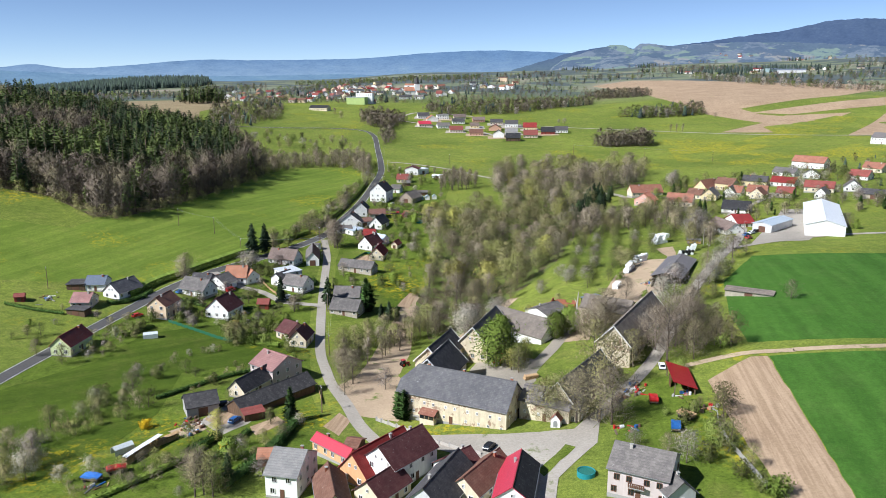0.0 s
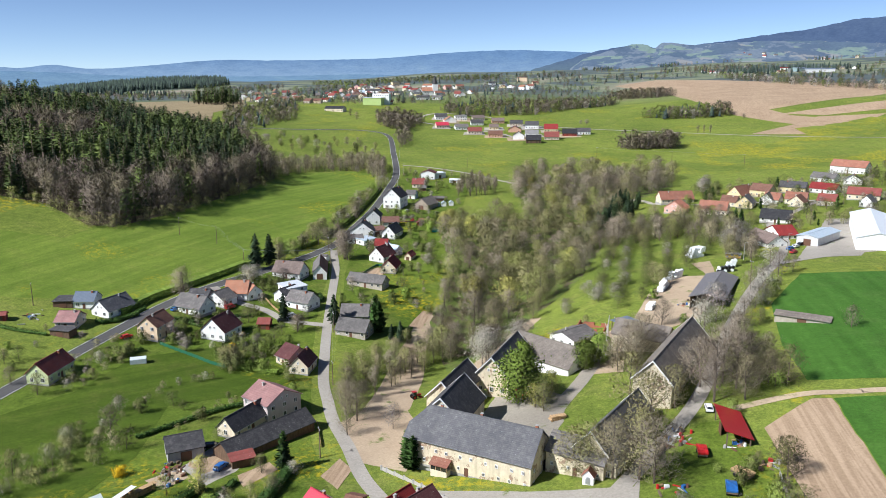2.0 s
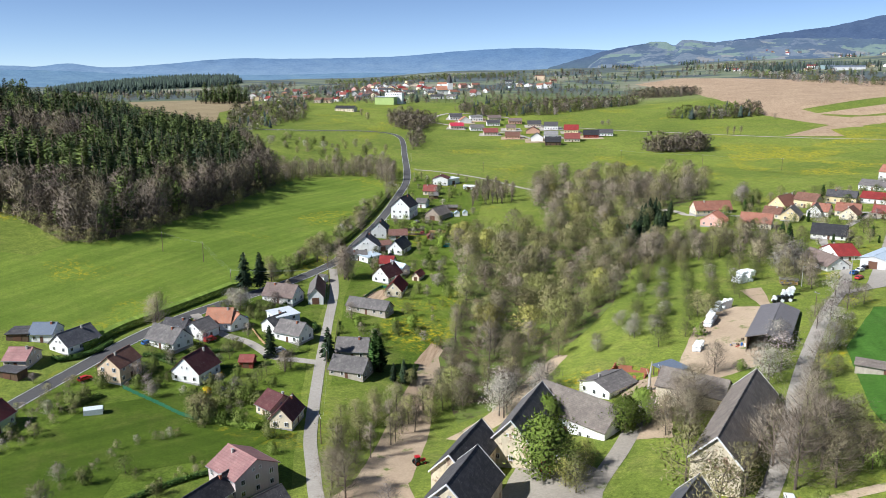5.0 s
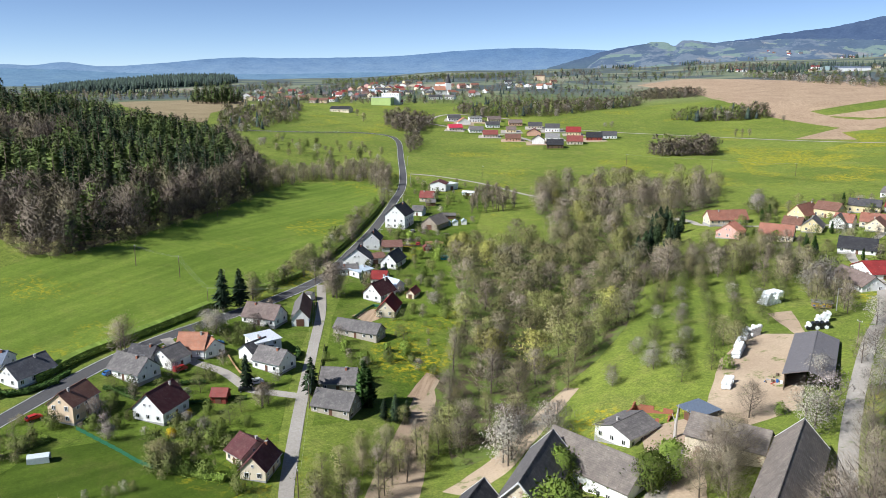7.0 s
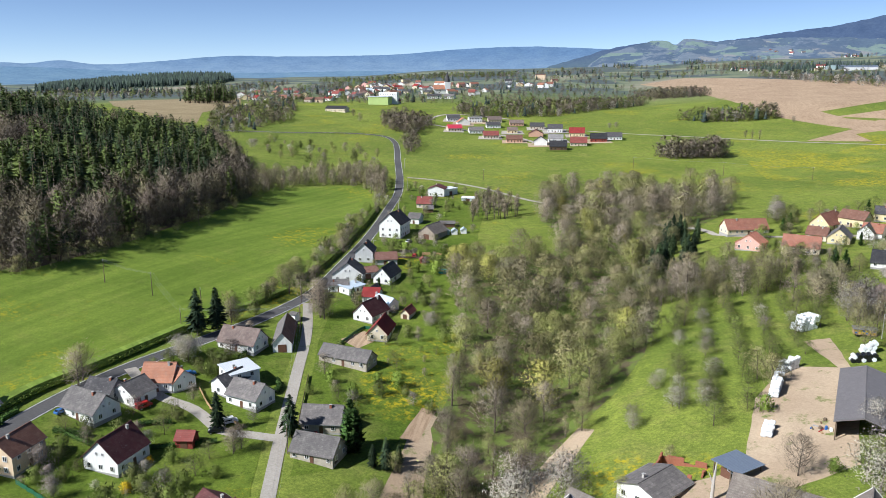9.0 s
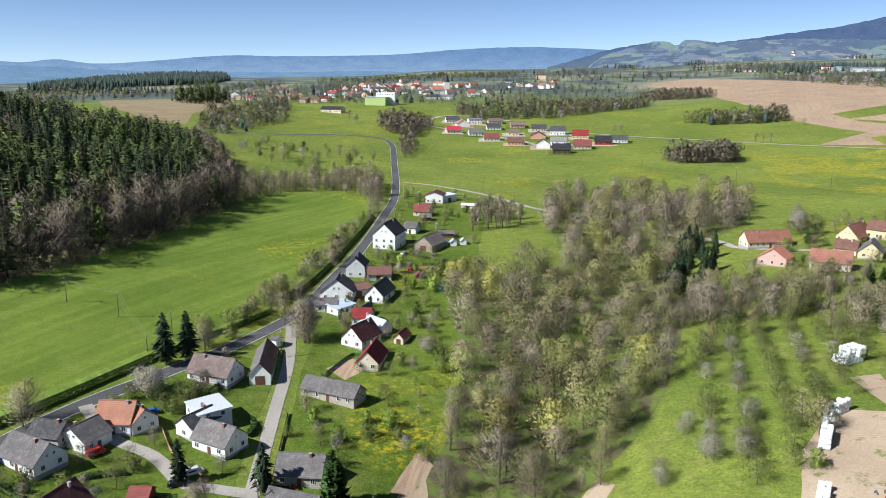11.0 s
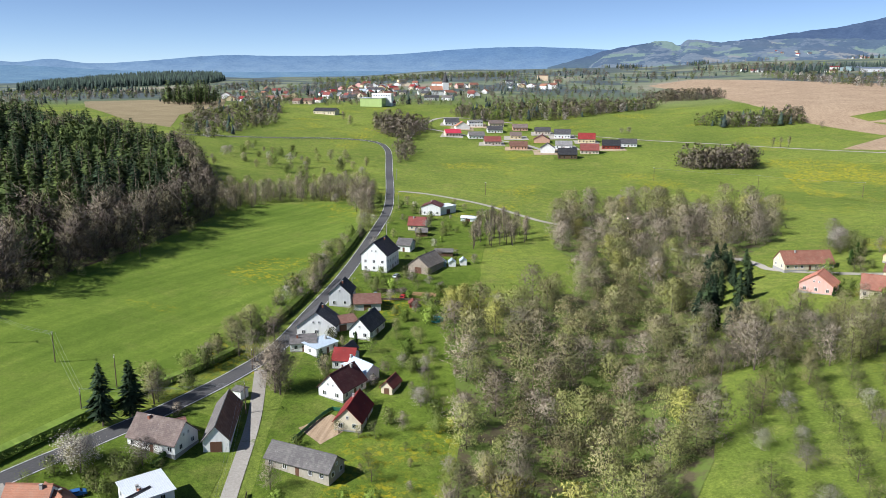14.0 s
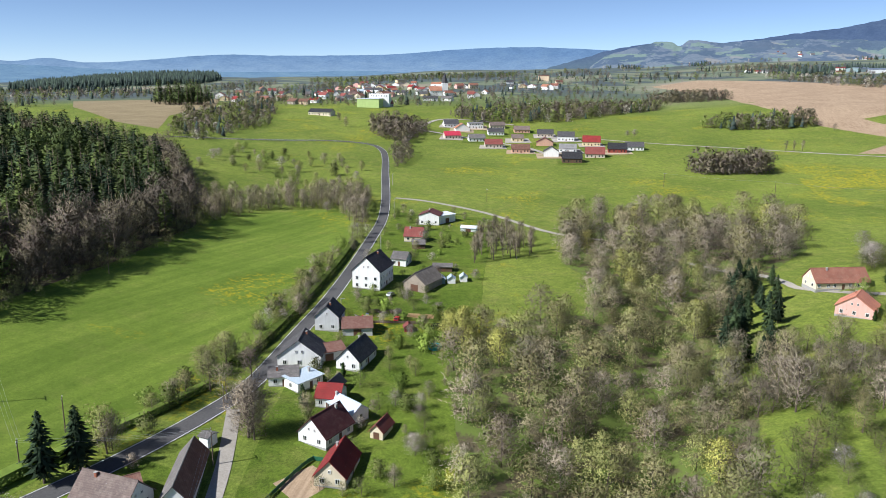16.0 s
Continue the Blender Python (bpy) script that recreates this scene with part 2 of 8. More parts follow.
make_ground()
MAIN_ROAD = ((-141.1, 168), (-135.5, 220.6), (-129.9, 253.1), (-124.3, 280), (-115.4, 313.6), (-105.3, 337.1), (-93, 357.3), (-80.6, 377.4), (-69.4, 399.8), (-62.7, 420), (-58.2, 457), (-54.9, 486.1), (-52.6, 524.2), (-51, 575.7),
             (-50.4, 621.6), (-54.9, 677.6), (-63.8, 754.9), (-71.7, 825.4), (-78.4, 862.4), (-89.6, 887), (-109.8, 896), (-138.9, 891.5), (-179.2, 873.6), (-257.6, 851.2))
VILLAGE_LANE = ((-11.2, 168), (-21.3, 187), (-28, 206.1), (-34.7, 224), (-39.2, 240.8), (-43.7, 258.7), (-48.2, 289), (-51.5, 314.7), (-54.9, 345), (-58.2, 375.2), (-63.8, 403.2))
ribbon("road", MAIN_ROAD, 5.6, ASPHALT, label="grey asphalt country road with white edge lines")
ribbon("lane", VILLAGE_LANE, 3.6, LANE, label="narrow pale village lane between gardens")
ribbon("farm_track", ((31.4, 170.2), (38.1, 179.2), (48.2, 192.6), (60.5, 210.6), (71.7, 231.8), (87.4, 263.2), (110.9, 304.6), (131, 336), (147.8, 370.7)), 4.0, LANE, label="pale gravel farm track")
sheet("cereal_field", ((104.2, 275.5), (127.7, 308), (369.6, 268.8), (313.6, 168), (123.2, 206.1), (89.6, 213.9), (93, 238.6)), CEREAL, label="lush dark green field of young cereal", category="field")
sheet("ploughed_field", ((70.6, 192.6), (86.2, 203.8), (90.7, 202.7), (79.5, 133.3), (69.4, 67.2), (56, 67.2), (67.2, 135.5), (68.3, 169.1)), SOIL, label="light brown ploughed field with fine rows", category="field")
sheet("cereal_field", ((91.0, 202.7), (123.2, 197.1), (313.6, 162.4), (280, 44.8), (69.7, 67.2), (79.7, 133.3)), CEREAL, label="lush dark green field of young cereal", category="field")
ribbon("farm_track", ((67.2, 203.8), (85.1, 206.6), (97.4, 204.4), (123.2, 200.5), (324.8, 165.8)), 2.6, DIRT, label="sandy track between fields")
sheet("mown_field", ((-291.2, 358.4), (-182.6, 369.6), (-125.4, 560), (-129.9, 602.6), (-68.3, 647.4), (-58.2, 556.6), (-65, 433.4), (-98.6, 356.2), (-127.7, 304.6), (-156.8, 308), (-268.8, 285.6)), FIELD, label="smooth bright green hillside field", category="field")
sheet("ploughed_field", ((299, 1568), (399.8, 1657.6), (560, 1456), (694.4, 1187.2), (567.8, 1096.5), (386.4, 1012.5), (395.4, 968.8), (421.1, 940.8), (375.2, 910.6), (336, 990.1), (322.6, 1112.2), (336, 1344)), SOIL, 25, label="wide pale brown ploughed hillside", category="field")
sheet("ploughed_field", ((389.8, 982.2), (672, 1064), (672, 985.6), (427.8, 955.4)), SOIL, 25, label="narrow strip of brown ploughed land", category="field")
sheet("ploughed_field", ((302.4, 842.2), (418.9, 950.9), (492.8, 938.6), (352.8, 824.3)), SOIL, 25, label="strip of brown ploughed land on a slope", category="field")
sheet("ploughed_field", ((404.3, 772.8), (526.4, 924), (672, 896), (582.4, 716.8)), SOIL, 25, label="brown ploughed field beside a meadow", category="field")
sheet("stubble_field", ((-529, 1229), (-364, 1324), (-298, 1105), (-314, 1007), (-284, 903), (-343, 943), (-450, 1076)), PALE_SOIL, 25, label="dry pale brown field behind the wood", category="field")

# ---- building materials ----
def plaster(name, colour, grime=0.5):
    """Rendered wall with soft stains, streaks and grain."""
    m, n, l, b = material(name, 0.85, 0.2)
    c = mixed(n, l, ramp(n, l, noise_of(n, l, 0.6, 5, rough=0.65), ((0.42, (0, 0, 0)), (0.75, (grime, grime, grime)))), colour, [v * 0.72 for v in colour])
    streak = noise_of(n, l, 1.4, 3, stretch=(1, 1, 0.12, 0))
    c = mixed(n, l, 0.6, c, ramp(n, l, streak, ((0.3, (0.86, 0.85, 0.83)), (0.7, (1.06, 1.06, 1.06)))), "MULTIPLY")
    l.new(c, b.inputs["Base Color"])
    relief(n, l, b, noise_of(n, l, 6, 4), 0.25, 0.03)
    return m


def roofing(name, colour, lichen, rows=7.0, metal=False):
    """Tiles or slates in rows, or seamed sheet metal, with weathering; each roof a little different."""
    m, n, l, b = material(name, 0.4 if metal else 0.8, 0.4 if metal else 0.25)
    info = n.new("ShaderNodeObjectInfo")
    where = n.new("ShaderNodeTexCoord").outputs["Object"]
    c = mixed(n, l, ramp(n, l, noise_of(n, l, 0.9, 6, where, rough=0.7), ((0.45, (0, 0, 0)), (0.72, (0.8, 0.8, 0.8)))), colour, lichen)
    c = mixed(n, l, 0.75, c, ramp(n, l, info.outputs["Random"], ((0.0, (0.8, 0.8, 0.8)), (1.0, (1.18, 1.16, 1.14)))), "MULTIPLY")
    fine = noise_of(n, l, 5.0, 4, where, rough=0.8)
    c = mixed(n, l, 0.8, c, ramp(n, l, fine, ((0.3, (0.72, 0.72, 0.72)), (0.7, (1.2, 1.2, 1.2)))), "MULTIPLY")
    if not metal:
        flecks = ramp(n, l, noise_of(n, l, 2.4, 2, where, rough=0.6), ((0.69, (0, 0, 0)), (0.715, (0.7, 0.7, 0.7))))
        c = mixed(n, l, flecks, c, [min(0.6, v * 0.6 + 0.2) for v in lichen])
        c = mixed(n, l, 0.6, c, ramp(n, l, noise_of(n, l, 0.28, 3, where), ((0.36, (0.8, 0.8, 0.81)), (0.64, (1.2, 1.19, 1.17)))), "MULTIPLY")
    wave = n.new("ShaderNodeTexWave")
    wave.wave_type, wave.bands_direction, wave.wave_profile = "BANDS", "X" if metal else "Z", "SAW"
    wave.inputs["Scale"].default_value, wave.inputs["Distortion"].default_value = (0.7 if metal else rows / 6.28 * 0.9), 0.3
    l.new(where, wave.inputs["Vector"])
    c = mixed(n, l, 0.5, c, ramp(n, l, wave.outputs["Fac"], ((0.0, (0.7, 0.7, 0.7)), (0.35, (1.08, 1.08, 1.08)))), "MULTIPLY")
    l.new(c, b.inputs["Base Color"])
    relief(n, l, b, wave.outputs["Fac"], 0.5, 0.05)
    return m


def planks(name, colour):
    m, n, l, b = material(name, 0.85, 0.15)
    where = n.new("ShaderNodeTexCoord").outputs["Object"]
    c = ramp(n, l, noise_of(n, l, 3.0, 4, where, stretch=(3, 3, 0.15, 0)), ((0.3, [v * 0.6 for v in colour]), (0.7, [v * 1.35 for v in colour])))
    l.new(c, b.inputs["Base Color"])
    relief(n, l, b, noise_of(n, l, 6.0, 3, where, stretch=(3, 3, 0.1, 0)), 0.5, 0.03)
    return m


def plain(name, colour, rough=0.6, spec=0.3, metallic=0.0):
    m, n, l, b = material(name, rough, spec)
    c = mixed(n, l, 0.6, colour, ramp(n, l, noise_of(n, l, 3.0, 4), ((0.3, (0.8, 0.8, 0.8)), (0.7, (1.1, 1.1, 1.1)))), "MULTIPLY")
    l.new(c, b.inputs["Base Color"])
    b.inputs["Metallic"].default_value = metallic
    return m


def peeling(name, colour, bare):
    """Old render that has fallen off in patches, with damp stains."""
    m, n, l, b = material(name, 0.9, 0.1)
    c = mixed(n, l, ramp(n, l, noise_of(n, l, 0.5, 6, rough=0.7), ((0.4, (0, 0, 0)), (0.7, (0.6, 0.6, 0.6)))), colour, [v * 0.6 for v in colour])
    c = mixed(n, l, ramp(n, l, noise_of(n, l, 0.33, 7, rough=0.72), ((0.555, (0, 0, 0)), (0.585, (1, 1, 1)))), c, bare)
    c = mixed(n, l, 0.7, c, ramp(n, l, noise_of(n, l, 1.3, 3, stretch=(1, 1, 0.12, 0)), ((0.3, (0.72, 0.7, 0.66)), (0.7, (1.08, 1.08, 1.08)))), "MULTIPLY")
    l.new(c, b.inputs["Base Color"])
    relief(n, l, b, noise_of(n, l, 0.33, 7, rough=0.72), 0.3, 0.2)
    return m


WALLS = {
    "white": (plaster("white_plaster", (0.84, 0.83, 0.8), 0.22), "white plastered"),
    "cream": (plaster("cream_plaster", (0.72, 0.63, 0.47), 0.35), "cream plastered"),
    "beige": (plaster("beige_plaster", (0.6, 0.52, 0.42), 0.35), "beige plastered"),
    "peach": (plaster("peach_plaster", (0.75, 0.58, 0.4), 0.3), "peach plastered"),
    "apricot": (plaster("apricot_plaster", (0.72, 0.42, 0.22), 0.3), "apricot plastered"),
    "lime": (plaster("lime_plaster", (0.6, 0.66, 0.36), 0.3), "pale green plastered"),
    "yellow": (plaster("yellow_plaster", (0.72, 0.6, 0.36), 0.3), "yellow plastered"),
    "pink": (plaster("pink_plaster", (0.72, 0.42, 0.36), 0.25), "pink plastered"),
    "salmonwall": (plaster("salmon_plaster", (0.6, 0.36, 0.26), 0.3), "salmon plastered"),
    "greypink": (plaster("greyish_pink_plaster", (0.58, 0.5, 0.48), 0.3), "greyish pink plastered"),
    "grey": (plaster("grey_plaster", (0.38, 0.37, 0.36), 0.4), "grey plastered"),
    "greywall": (plaster("light_grey_plaster", (0.58, 0.58, 0.58), 0.35), "light grey plastered"),
    "ochre": (peeling("peeling_cream_render", (0.72, 0.63, 0.46), (0.38, 0.27, 0.19)), "peeling cream"),
    "weathered": (plaster("weathered_plaster", (0.45, 0.4, 0.33), 1.0), "weathered grey-brown"),
    "stone": (plaster("rubble_stone", (0.36, 0.3, 0.24), 1.0), "rubble stone and plank"),
    "wood": (planks("brown_boards", (0.13, 0.085, 0.055)), "dark timber"),
    "tarred": (planks("tarred_boards", (0.03, 0.028, 0.028)), "tarred board"),
    "redwood": (planks("red_stained_boards", (0.26, 0.06, 0.045)), "red-stained timber"),
    "steelwall": (plain("grey_green_sheet", (0.25, 0.33, 0.33)), "grey-green sheet"),
    "glassy": (plain("milky_sheet", (0.6, 0.65, 0.65), 0.3), "milky glazed"),
}
ROOFS = {
    "slate": (roofing("slate_roof", (0.1, 0.1, 0.108), (0.17, 0.167, 0.165)), "grey slate"),
    "grey": (roofing("old_grey_roof", (0.13, 0.12, 0.115), (0.23, 0.215, 0.2)), "weathered grey"),
    "greylight": (roofing("light_grey_roof", (0.2, 0.197, 0.195), (0.28, 0.27, 0.255)), "light grey"),
    "greybarn": (roofing("fibre_cement_roof", (0.15, 0.138, 0.135), (0.2, 0.185, 0.18), metal=True), "grey fibre-cement"),
    "greybrown": (roofing("grey_brown_roof", (0.17, 0.145, 0.125), (0.27, 0.24, 0.2)), "grey-brown"),
    "browngrey": (roofing("brown_grey_roof", (0.16, 0.12, 0.105), (0.26, 0.21, 0.18)), "brownish grey"),
    "dark": (roofing("dark_roof", (0.06, 0.058, 0.062), (0.13, 0.125, 0.12)), "dark grey"),
    "black": (roofing("black_roof", (0.028, 0.028, 0.032), (0.06, 0.06, 0.06)), "black"),
    "blackred": (roofing("black_tile_roof", (0.05, 0.045, 0.05), (0.09, 0.08, 0.08)), "black and red tiled"),
    "maroon": (roofing("maroon_roof", (0.22, 0.06, 0.05), (0.2, 0.09, 0.075)), "maroon tiled"),
    "maroonpale": (roofing("faded_maroon_roof", (0.3, 0.16, 0.15), (0.36, 0.22, 0.2)), "faded maroon"),
    "maroondark": (roofing("dark_maroon_roof", (0.1, 0.035, 0.035), (0.15, 0.075, 0.07)), "dark maroon tiled"),
    "brown": (roofing("brown_roof", (0.17, 0.085, 0.06), (0.24, 0.14, 0.1)), "brown tiled"),
    "brownred": (roofing("brown_red_roof", (0.26, 0.11, 0.075), (0.3, 0.17, 0.12)), "reddish brown tiled"),
    "red": (roofing("red_roof", (0.24, 0.03, 0.028), (0.18, 0.035, 0.03)), "red tiled"),
    "redmetal": (roofing("red_sheet_roof", (0.4, 0.02, 0.025), (0.32, 0.02, 0.02), metal=True), "bright red sheet-metal"),
    "crimson": (roofing("crimson_roof", (0.45, 0.04, 0.07), (0.38, 0.05, 0.07), metal=True), "crimson sheet-metal"),
    "orange": (roofing("orange_roof", (0.36, 0.165, 0.1), (0.33, 0.2, 0.14)), "orange tiled"),
    "salmon": (roofing("salmon_roof", (0.5, 0.2, 0.13), (0.45, 0.22, 0.15)), "salmon tiled"),
    "rust": (roofing("rusty_roof", (0.2, 0.1, 0.075), (0.3, 0.2, 0.16), metal=True), "rusty brown"),
    "steelblue": (roofing("slate_blue_sheet_roof", (0.13, 0.16, 0.21), (0.16, 0.19, 0.23), metal=True), "slate-blue sheet-metal"),
    "paleblue": (roofing("pale_blue_sheet_roof", (0.45, 0.53, 0.6), (0.5, 0.55, 0.6), metal=True), "pale blue sheet-metal"),
    "whiteroof": (roofing("white_sheet_roof", (0.66, 0.69, 0.72), (0.58, 0.61, 0.64), metal=True), "white sheet-metal"),
}
BRICK = plain("chimney_brick", (0.33, 0.13, 0.08), 0.9, 0.1)
PALE_BRICK = plain("rendered_chimney", (0.45, 0.42, 0.38), 0.9, 0.1)
FRAME = plain("white_window_frame", (0.75, 0.74, 0.72), 0.5)
BROWN_FRAME = plain("brown_frame", (0.14, 0.07, 0.045), 0.6)
GLASS = plain("window_glass", (0.02, 0.024, 0.03), 0.08, 0.8)
SOLAR = plain("solar_glass", (0.012, 0.018, 0.045), 0.12, 0.8)
CONCRETE = plain("concrete", (0.36, 0.35, 0.33), 0.9, 0.2)
STEEL = plain("galvanised_steel", (0.42, 0.43, 0.44), 0.45, 0.5, 0.6)
DARK_WOOD = planks("pole_wood", (0.16, 0.12, 0.085))
LIGHT_WOOD = planks("light_wood", (0.42, 0.28, 0.15))
WHITE_LINE = plain("road_paint", (0.75, 0.75, 0.72), 0.8)
WHITE_FOIL = plain("white_bale_wrap", (0.78, 0.8, 0.8), 0.3, 0.5)
BLACK_FOIL = plain("black_bale_wrap", (0.012, 0.012, 0.014), 0.3, 0.5)
RED_PAINT = plain("red_paint", (0.45, 0.02, 0.02), 0.3, 0.5)
BLUE_PAINT = plain("blue_paint", (0.03, 0.12, 0.35), 0.3, 0.5)
BLUE_TARP = plain("blue_tarpaulin", (0.06, 0.2, 0.62), 0.5, 0.4)
WHITE_PAINT = plain("white_paint", (0.75, 0.75, 0.75), 0.3, 0.5)
BLACK_PAINT = plain("black_paint", (0.015, 0.016, 0.02), 0.25, 0.5)
RUBBER = plain("rubber", (0.02, 0.02, 0.02), 0.8, 0.2)
WATER = plain("pool_water", (0.03, 0.16, 0.13), 0.05, 0.6)
POOL_WALL = plain("turquoise_pool_wall", (0.03, 0.25, 0.28), 0.5, 0.3)
GREEN_PAINT = plain("green_paint", (0.03, 0.13, 0.07), 0.5, 0.3)


# ---- mesh helpers ----
def box(bm, cx, cy, cz, sx, sy, sz, turn=0.0):
    """A box with its centre and sizes, turned about z."""
    m = Matrix.Translation((cx, cy, cz)) @ Matrix.Rotation(turn, 4, "Z") @ Matrix.Diagonal((sx, sy, sz, 1))
    return bmesh.ops.create_cube(bm, size=1, matrix=m)["verts"]


def prism(bm, profile, x0, x1):
    """A closed profile in y and z drawn out along x."""
    a = [bm.verts.new((x0, y, z)) for y, z in profile]
    b = [bm.verts.new((x1, y, z)) for y, z in profile]
    bm.faces.new(a[::-1])
    bm.faces.new(b)
    for i in range(len(a)):
        j = (i + 1) % len(a)
        bm.faces.new((a[i], a[j], b[j], b[i]))


def part(name, bm, mat, parent, label=""):
    me = bpy.data.meshes.new(name)
    bmesh.ops.recalc_face_normals(bm, faces=bm.faces[:])
    bm.to_mesh(me)
    bm.free()
    me.materials.append(mat)
    ob = new(name, me)
    ob.parent = parent
    return tagged(ob, label)


def piece(name, me, parent, m):
    """One more object on a mesh that alike pieces share."""
    ob = new(name, me)
    ob.parent = parent
    ob.matrix_basis = m
    return ob


def base(name, x, y, z, turn=0.0):
    ob = new(name)
    ob.matrix_basis = pose(x, y, z, 0, 0, turn)
    ob.empty_display_size = 0.5
    return ob


def shared_mesh(name, build, mat):
    bm = bmesh.new()
    build(bm)
    me = bpy.data.meshes.new(name)
    bmesh.ops.recalc_face_normals(bm, faces=bm.faces[:])
    bm.to_mesh(me)
    bm.free()
    me.materials.append(mat)
    return me


def window_meshes(w, h, mat):
    """Frame with a mullion, and pane; they look along -y."""
    def frame_bars(bm):
        xs, zs = (-w / 2, -w / 2 + 0.12, -0.035, 0.035, w / 2 - 0.12, w / 2), (-h / 2, -h / 2 + 0.12, h / 2 - 0.12, h / 2)
        v = [[bm.verts.new((x, -0.1, z)) for x in xs] for z in zs]
        faces = [bm.faces.new((v[k][i], v[k][i + 1], v[k + 1][i + 1], v[k + 1][i])) for k in range(3) for i in range(5) if not (k == 1 and i in (1, 3))]
        made = bmesh.ops.extrude_face_region(bm, geom=faces)["geom"]
        bmesh.ops.translate(bm, verts=[g for g in made if isinstance(g, bmesh.types.BMVert)], vec=(0, 0.14, 0))
    return (shared_mesh("window", frame_bars, mat), shared_mesh("pane", lambda bm: box(bm, 0, 0.0, 0, w - 0.12, 0.06, h - 0.12), GLASS))


WINDOWS = {"white": window_meshes(1.15, 1.35, FRAME), "brown": window_meshes(1.15, 1.35, BROWN_FRAME), "small": window_meshes(0.7, 0.85, FRAME)}


def house_window(parent, kind, x, y, z, turn):
    f, p = WINDOWS[kind]
    if (parent.matrix_basis.to_3x3() @ Vector((math.sin(radians(turn)), -math.cos(radians(turn)), 0))).y > 0.3 and parent.location.y > 175:
        return
    if parent.location.y > 700:
        piece("window", p, parent, pose(x, y, z, 0, 0, turn))
        return
    w = piece("window", f, parent, pose(x, y, z, 0, 0, turn))
    piece("pane", p, w, Matrix())


KINDS = {
    "house": ("house", "house", "houses of the village"), "farm": ("farmhouse", "farmhouse", ""), "barn": ("barn", "barn", "barns of the village"),
    "shed": ("shed", "shed", "sheds of the village"), "kiosk": ("transformer_kiosk", "kiosk", ""), "hall": ("storage_hall", "hall", ""),
    "cabin": ("garden_cabin", "cabin", "garden cabins"), "carport": ("carport", "carport", ""), "openbarn": ("open_barn", "barn", ""), "estate": ("house", "house", "houses of the new estate"),
    "town": ("house", "house", "houses of the town"),
}
HOUSE_SEED = random.Random(7)
BUILT = []


def house(kind, wall, roof, x, y, turn, front, deep, eave, rise, ridge, storeys, hip=(0, 0), label="", frames="white", chimneys=None, windows=True, roof2="", verge=False):
    """A building with its middle at x, y. front is the side towards the lane, along turn; ridge 'a' runs along it, 'c' across, 'f' is a lean-to roof."""
    name, category, group = KINDS[kind]
    BUILT.append((x, y, math.hypot(front, deep) / 2))
    rnd = HOUSE_SEED
    if kind == "estate":
        front, deep = front * 1.13, deep * 1.13
    long, wide = front, deep
    zs = [ground_z(x + sx * front / 2.2 * math.cos(radians(turn)) - sy * deep / 2.2 * math.sin(radians(turn)), y + sx * front / 2.2 * math.sin(radians(turn)) + sy * deep / 2.2 * math.cos(radians(turn))) for sx in (-1, 1) for sy in (-1, 1)]
    z0 = (zs[0] + zs[2]) / 2
    if ridge == "c":
        turn, long, wide = turn + 90, deep, front
    root = base(name, x, y, z0, turn)
    words = label or (WALLS[wall][1] + " " + {"estate": "bungalow", "farm": "farmhouse", "openbarn": "open-sided barn", "kiosk": "transformer kiosk", "hall": "storage hall", "cabin": "garden cabin", "town": "town house"}.get(kind, kind) + " with a " + ROOFS[roof][1] + " roof")
    tagged(root, words, category, group)
    hl, hw = long / 2, wide / 2
    low = min(zs) - z0 - 0.6
    wmat, rmat = WALLS[wall][0], ROOFS[roof][0]
    ov = 0.45 if kind not in ("kiosk", "cabin") else 0.25
    # walls
    if kind in ("openbarn", "carport"):
        n = max(2, int(long / 5) + 1)
        for i in range(n):
            for sy in (-1, 1):
                bm = bmesh.new()
                box(bm, -hl + 0.2 + i * (long - 0.4) / (n - 1), sy * (hw - 0.2), (eave + min(rise, 0) * max(sy, 0) + low) / 2, 0.25, 0.25, eave + min(rise, 0) * max(sy, 0) - low)
                part("post", bm, DARK_WOOD, root)
        if kind == "openbarn":
            bm = bmesh.new()
            if rise > 0:
                box(bm, hl - 0.1, 0, (eave + low) / 2 - 0.1, 0.15, wide - 0.5, eave - low - 0.2)
            side = eave + min(rise, 0)
            box(bm, 0.5, hw - 0.1, (side + low) / 2 - 0.1, long - 1.5, 0.15, side - low - 0.2)
            part("wall", bm, wmat, root)
    else:
        bm = bmesh.new()
        gable = rise - 0.12
        if ridge == "f":
            prism(bm, ((-hw, low), (hw, low), (hw, eave + rise - 0.02), (-hw, eave - 0.02)), -hl, hl)
        elif hip[0] or hip[1]:
            box(bm, 0, 0, (eave + low) / 2, long, wide, eave - low)
            for sx, h in ((-1, hip[0]), (1, hip[1])):
                if h < hw:
                    k = h / hw
                    xs = sorted((sx * hl, sx * (hl - 0.3)))
                    prism(bm, ((-hw, eave), (hw, eave), (hw * k, eave + gable * (1 - k)), (-hw * k - 0.01, eave + gable * (1 - k))), xs[0], xs[1])
        else:
            prism(bm, ((-hw, low), (hw, low), (hw, eave), (0, eave + gable), (-hw, eave)), -hl, hl)
        part("wall", bm, wmat, root)
        if kind in ("house", "farm") and storeys:
            bm = bmesh.new()
            for sy in (-1, 1):
                box(bm, 0, sy * (hw + 0.02), low / 2 + 0.2, long + 0.08, 0.05, 0.4 - low)
            for sx in (-1, 1):
                box(bm, sx * (hl + 0.02), 0, low / 2 + 0.2, 0.05, wide + 0.03, 0.4 - low)
            part("plinth", bm, CONCRETE, root)
    # roof
    bm = bmesh.new()
    slope = rise / hw
    ox = 0.35
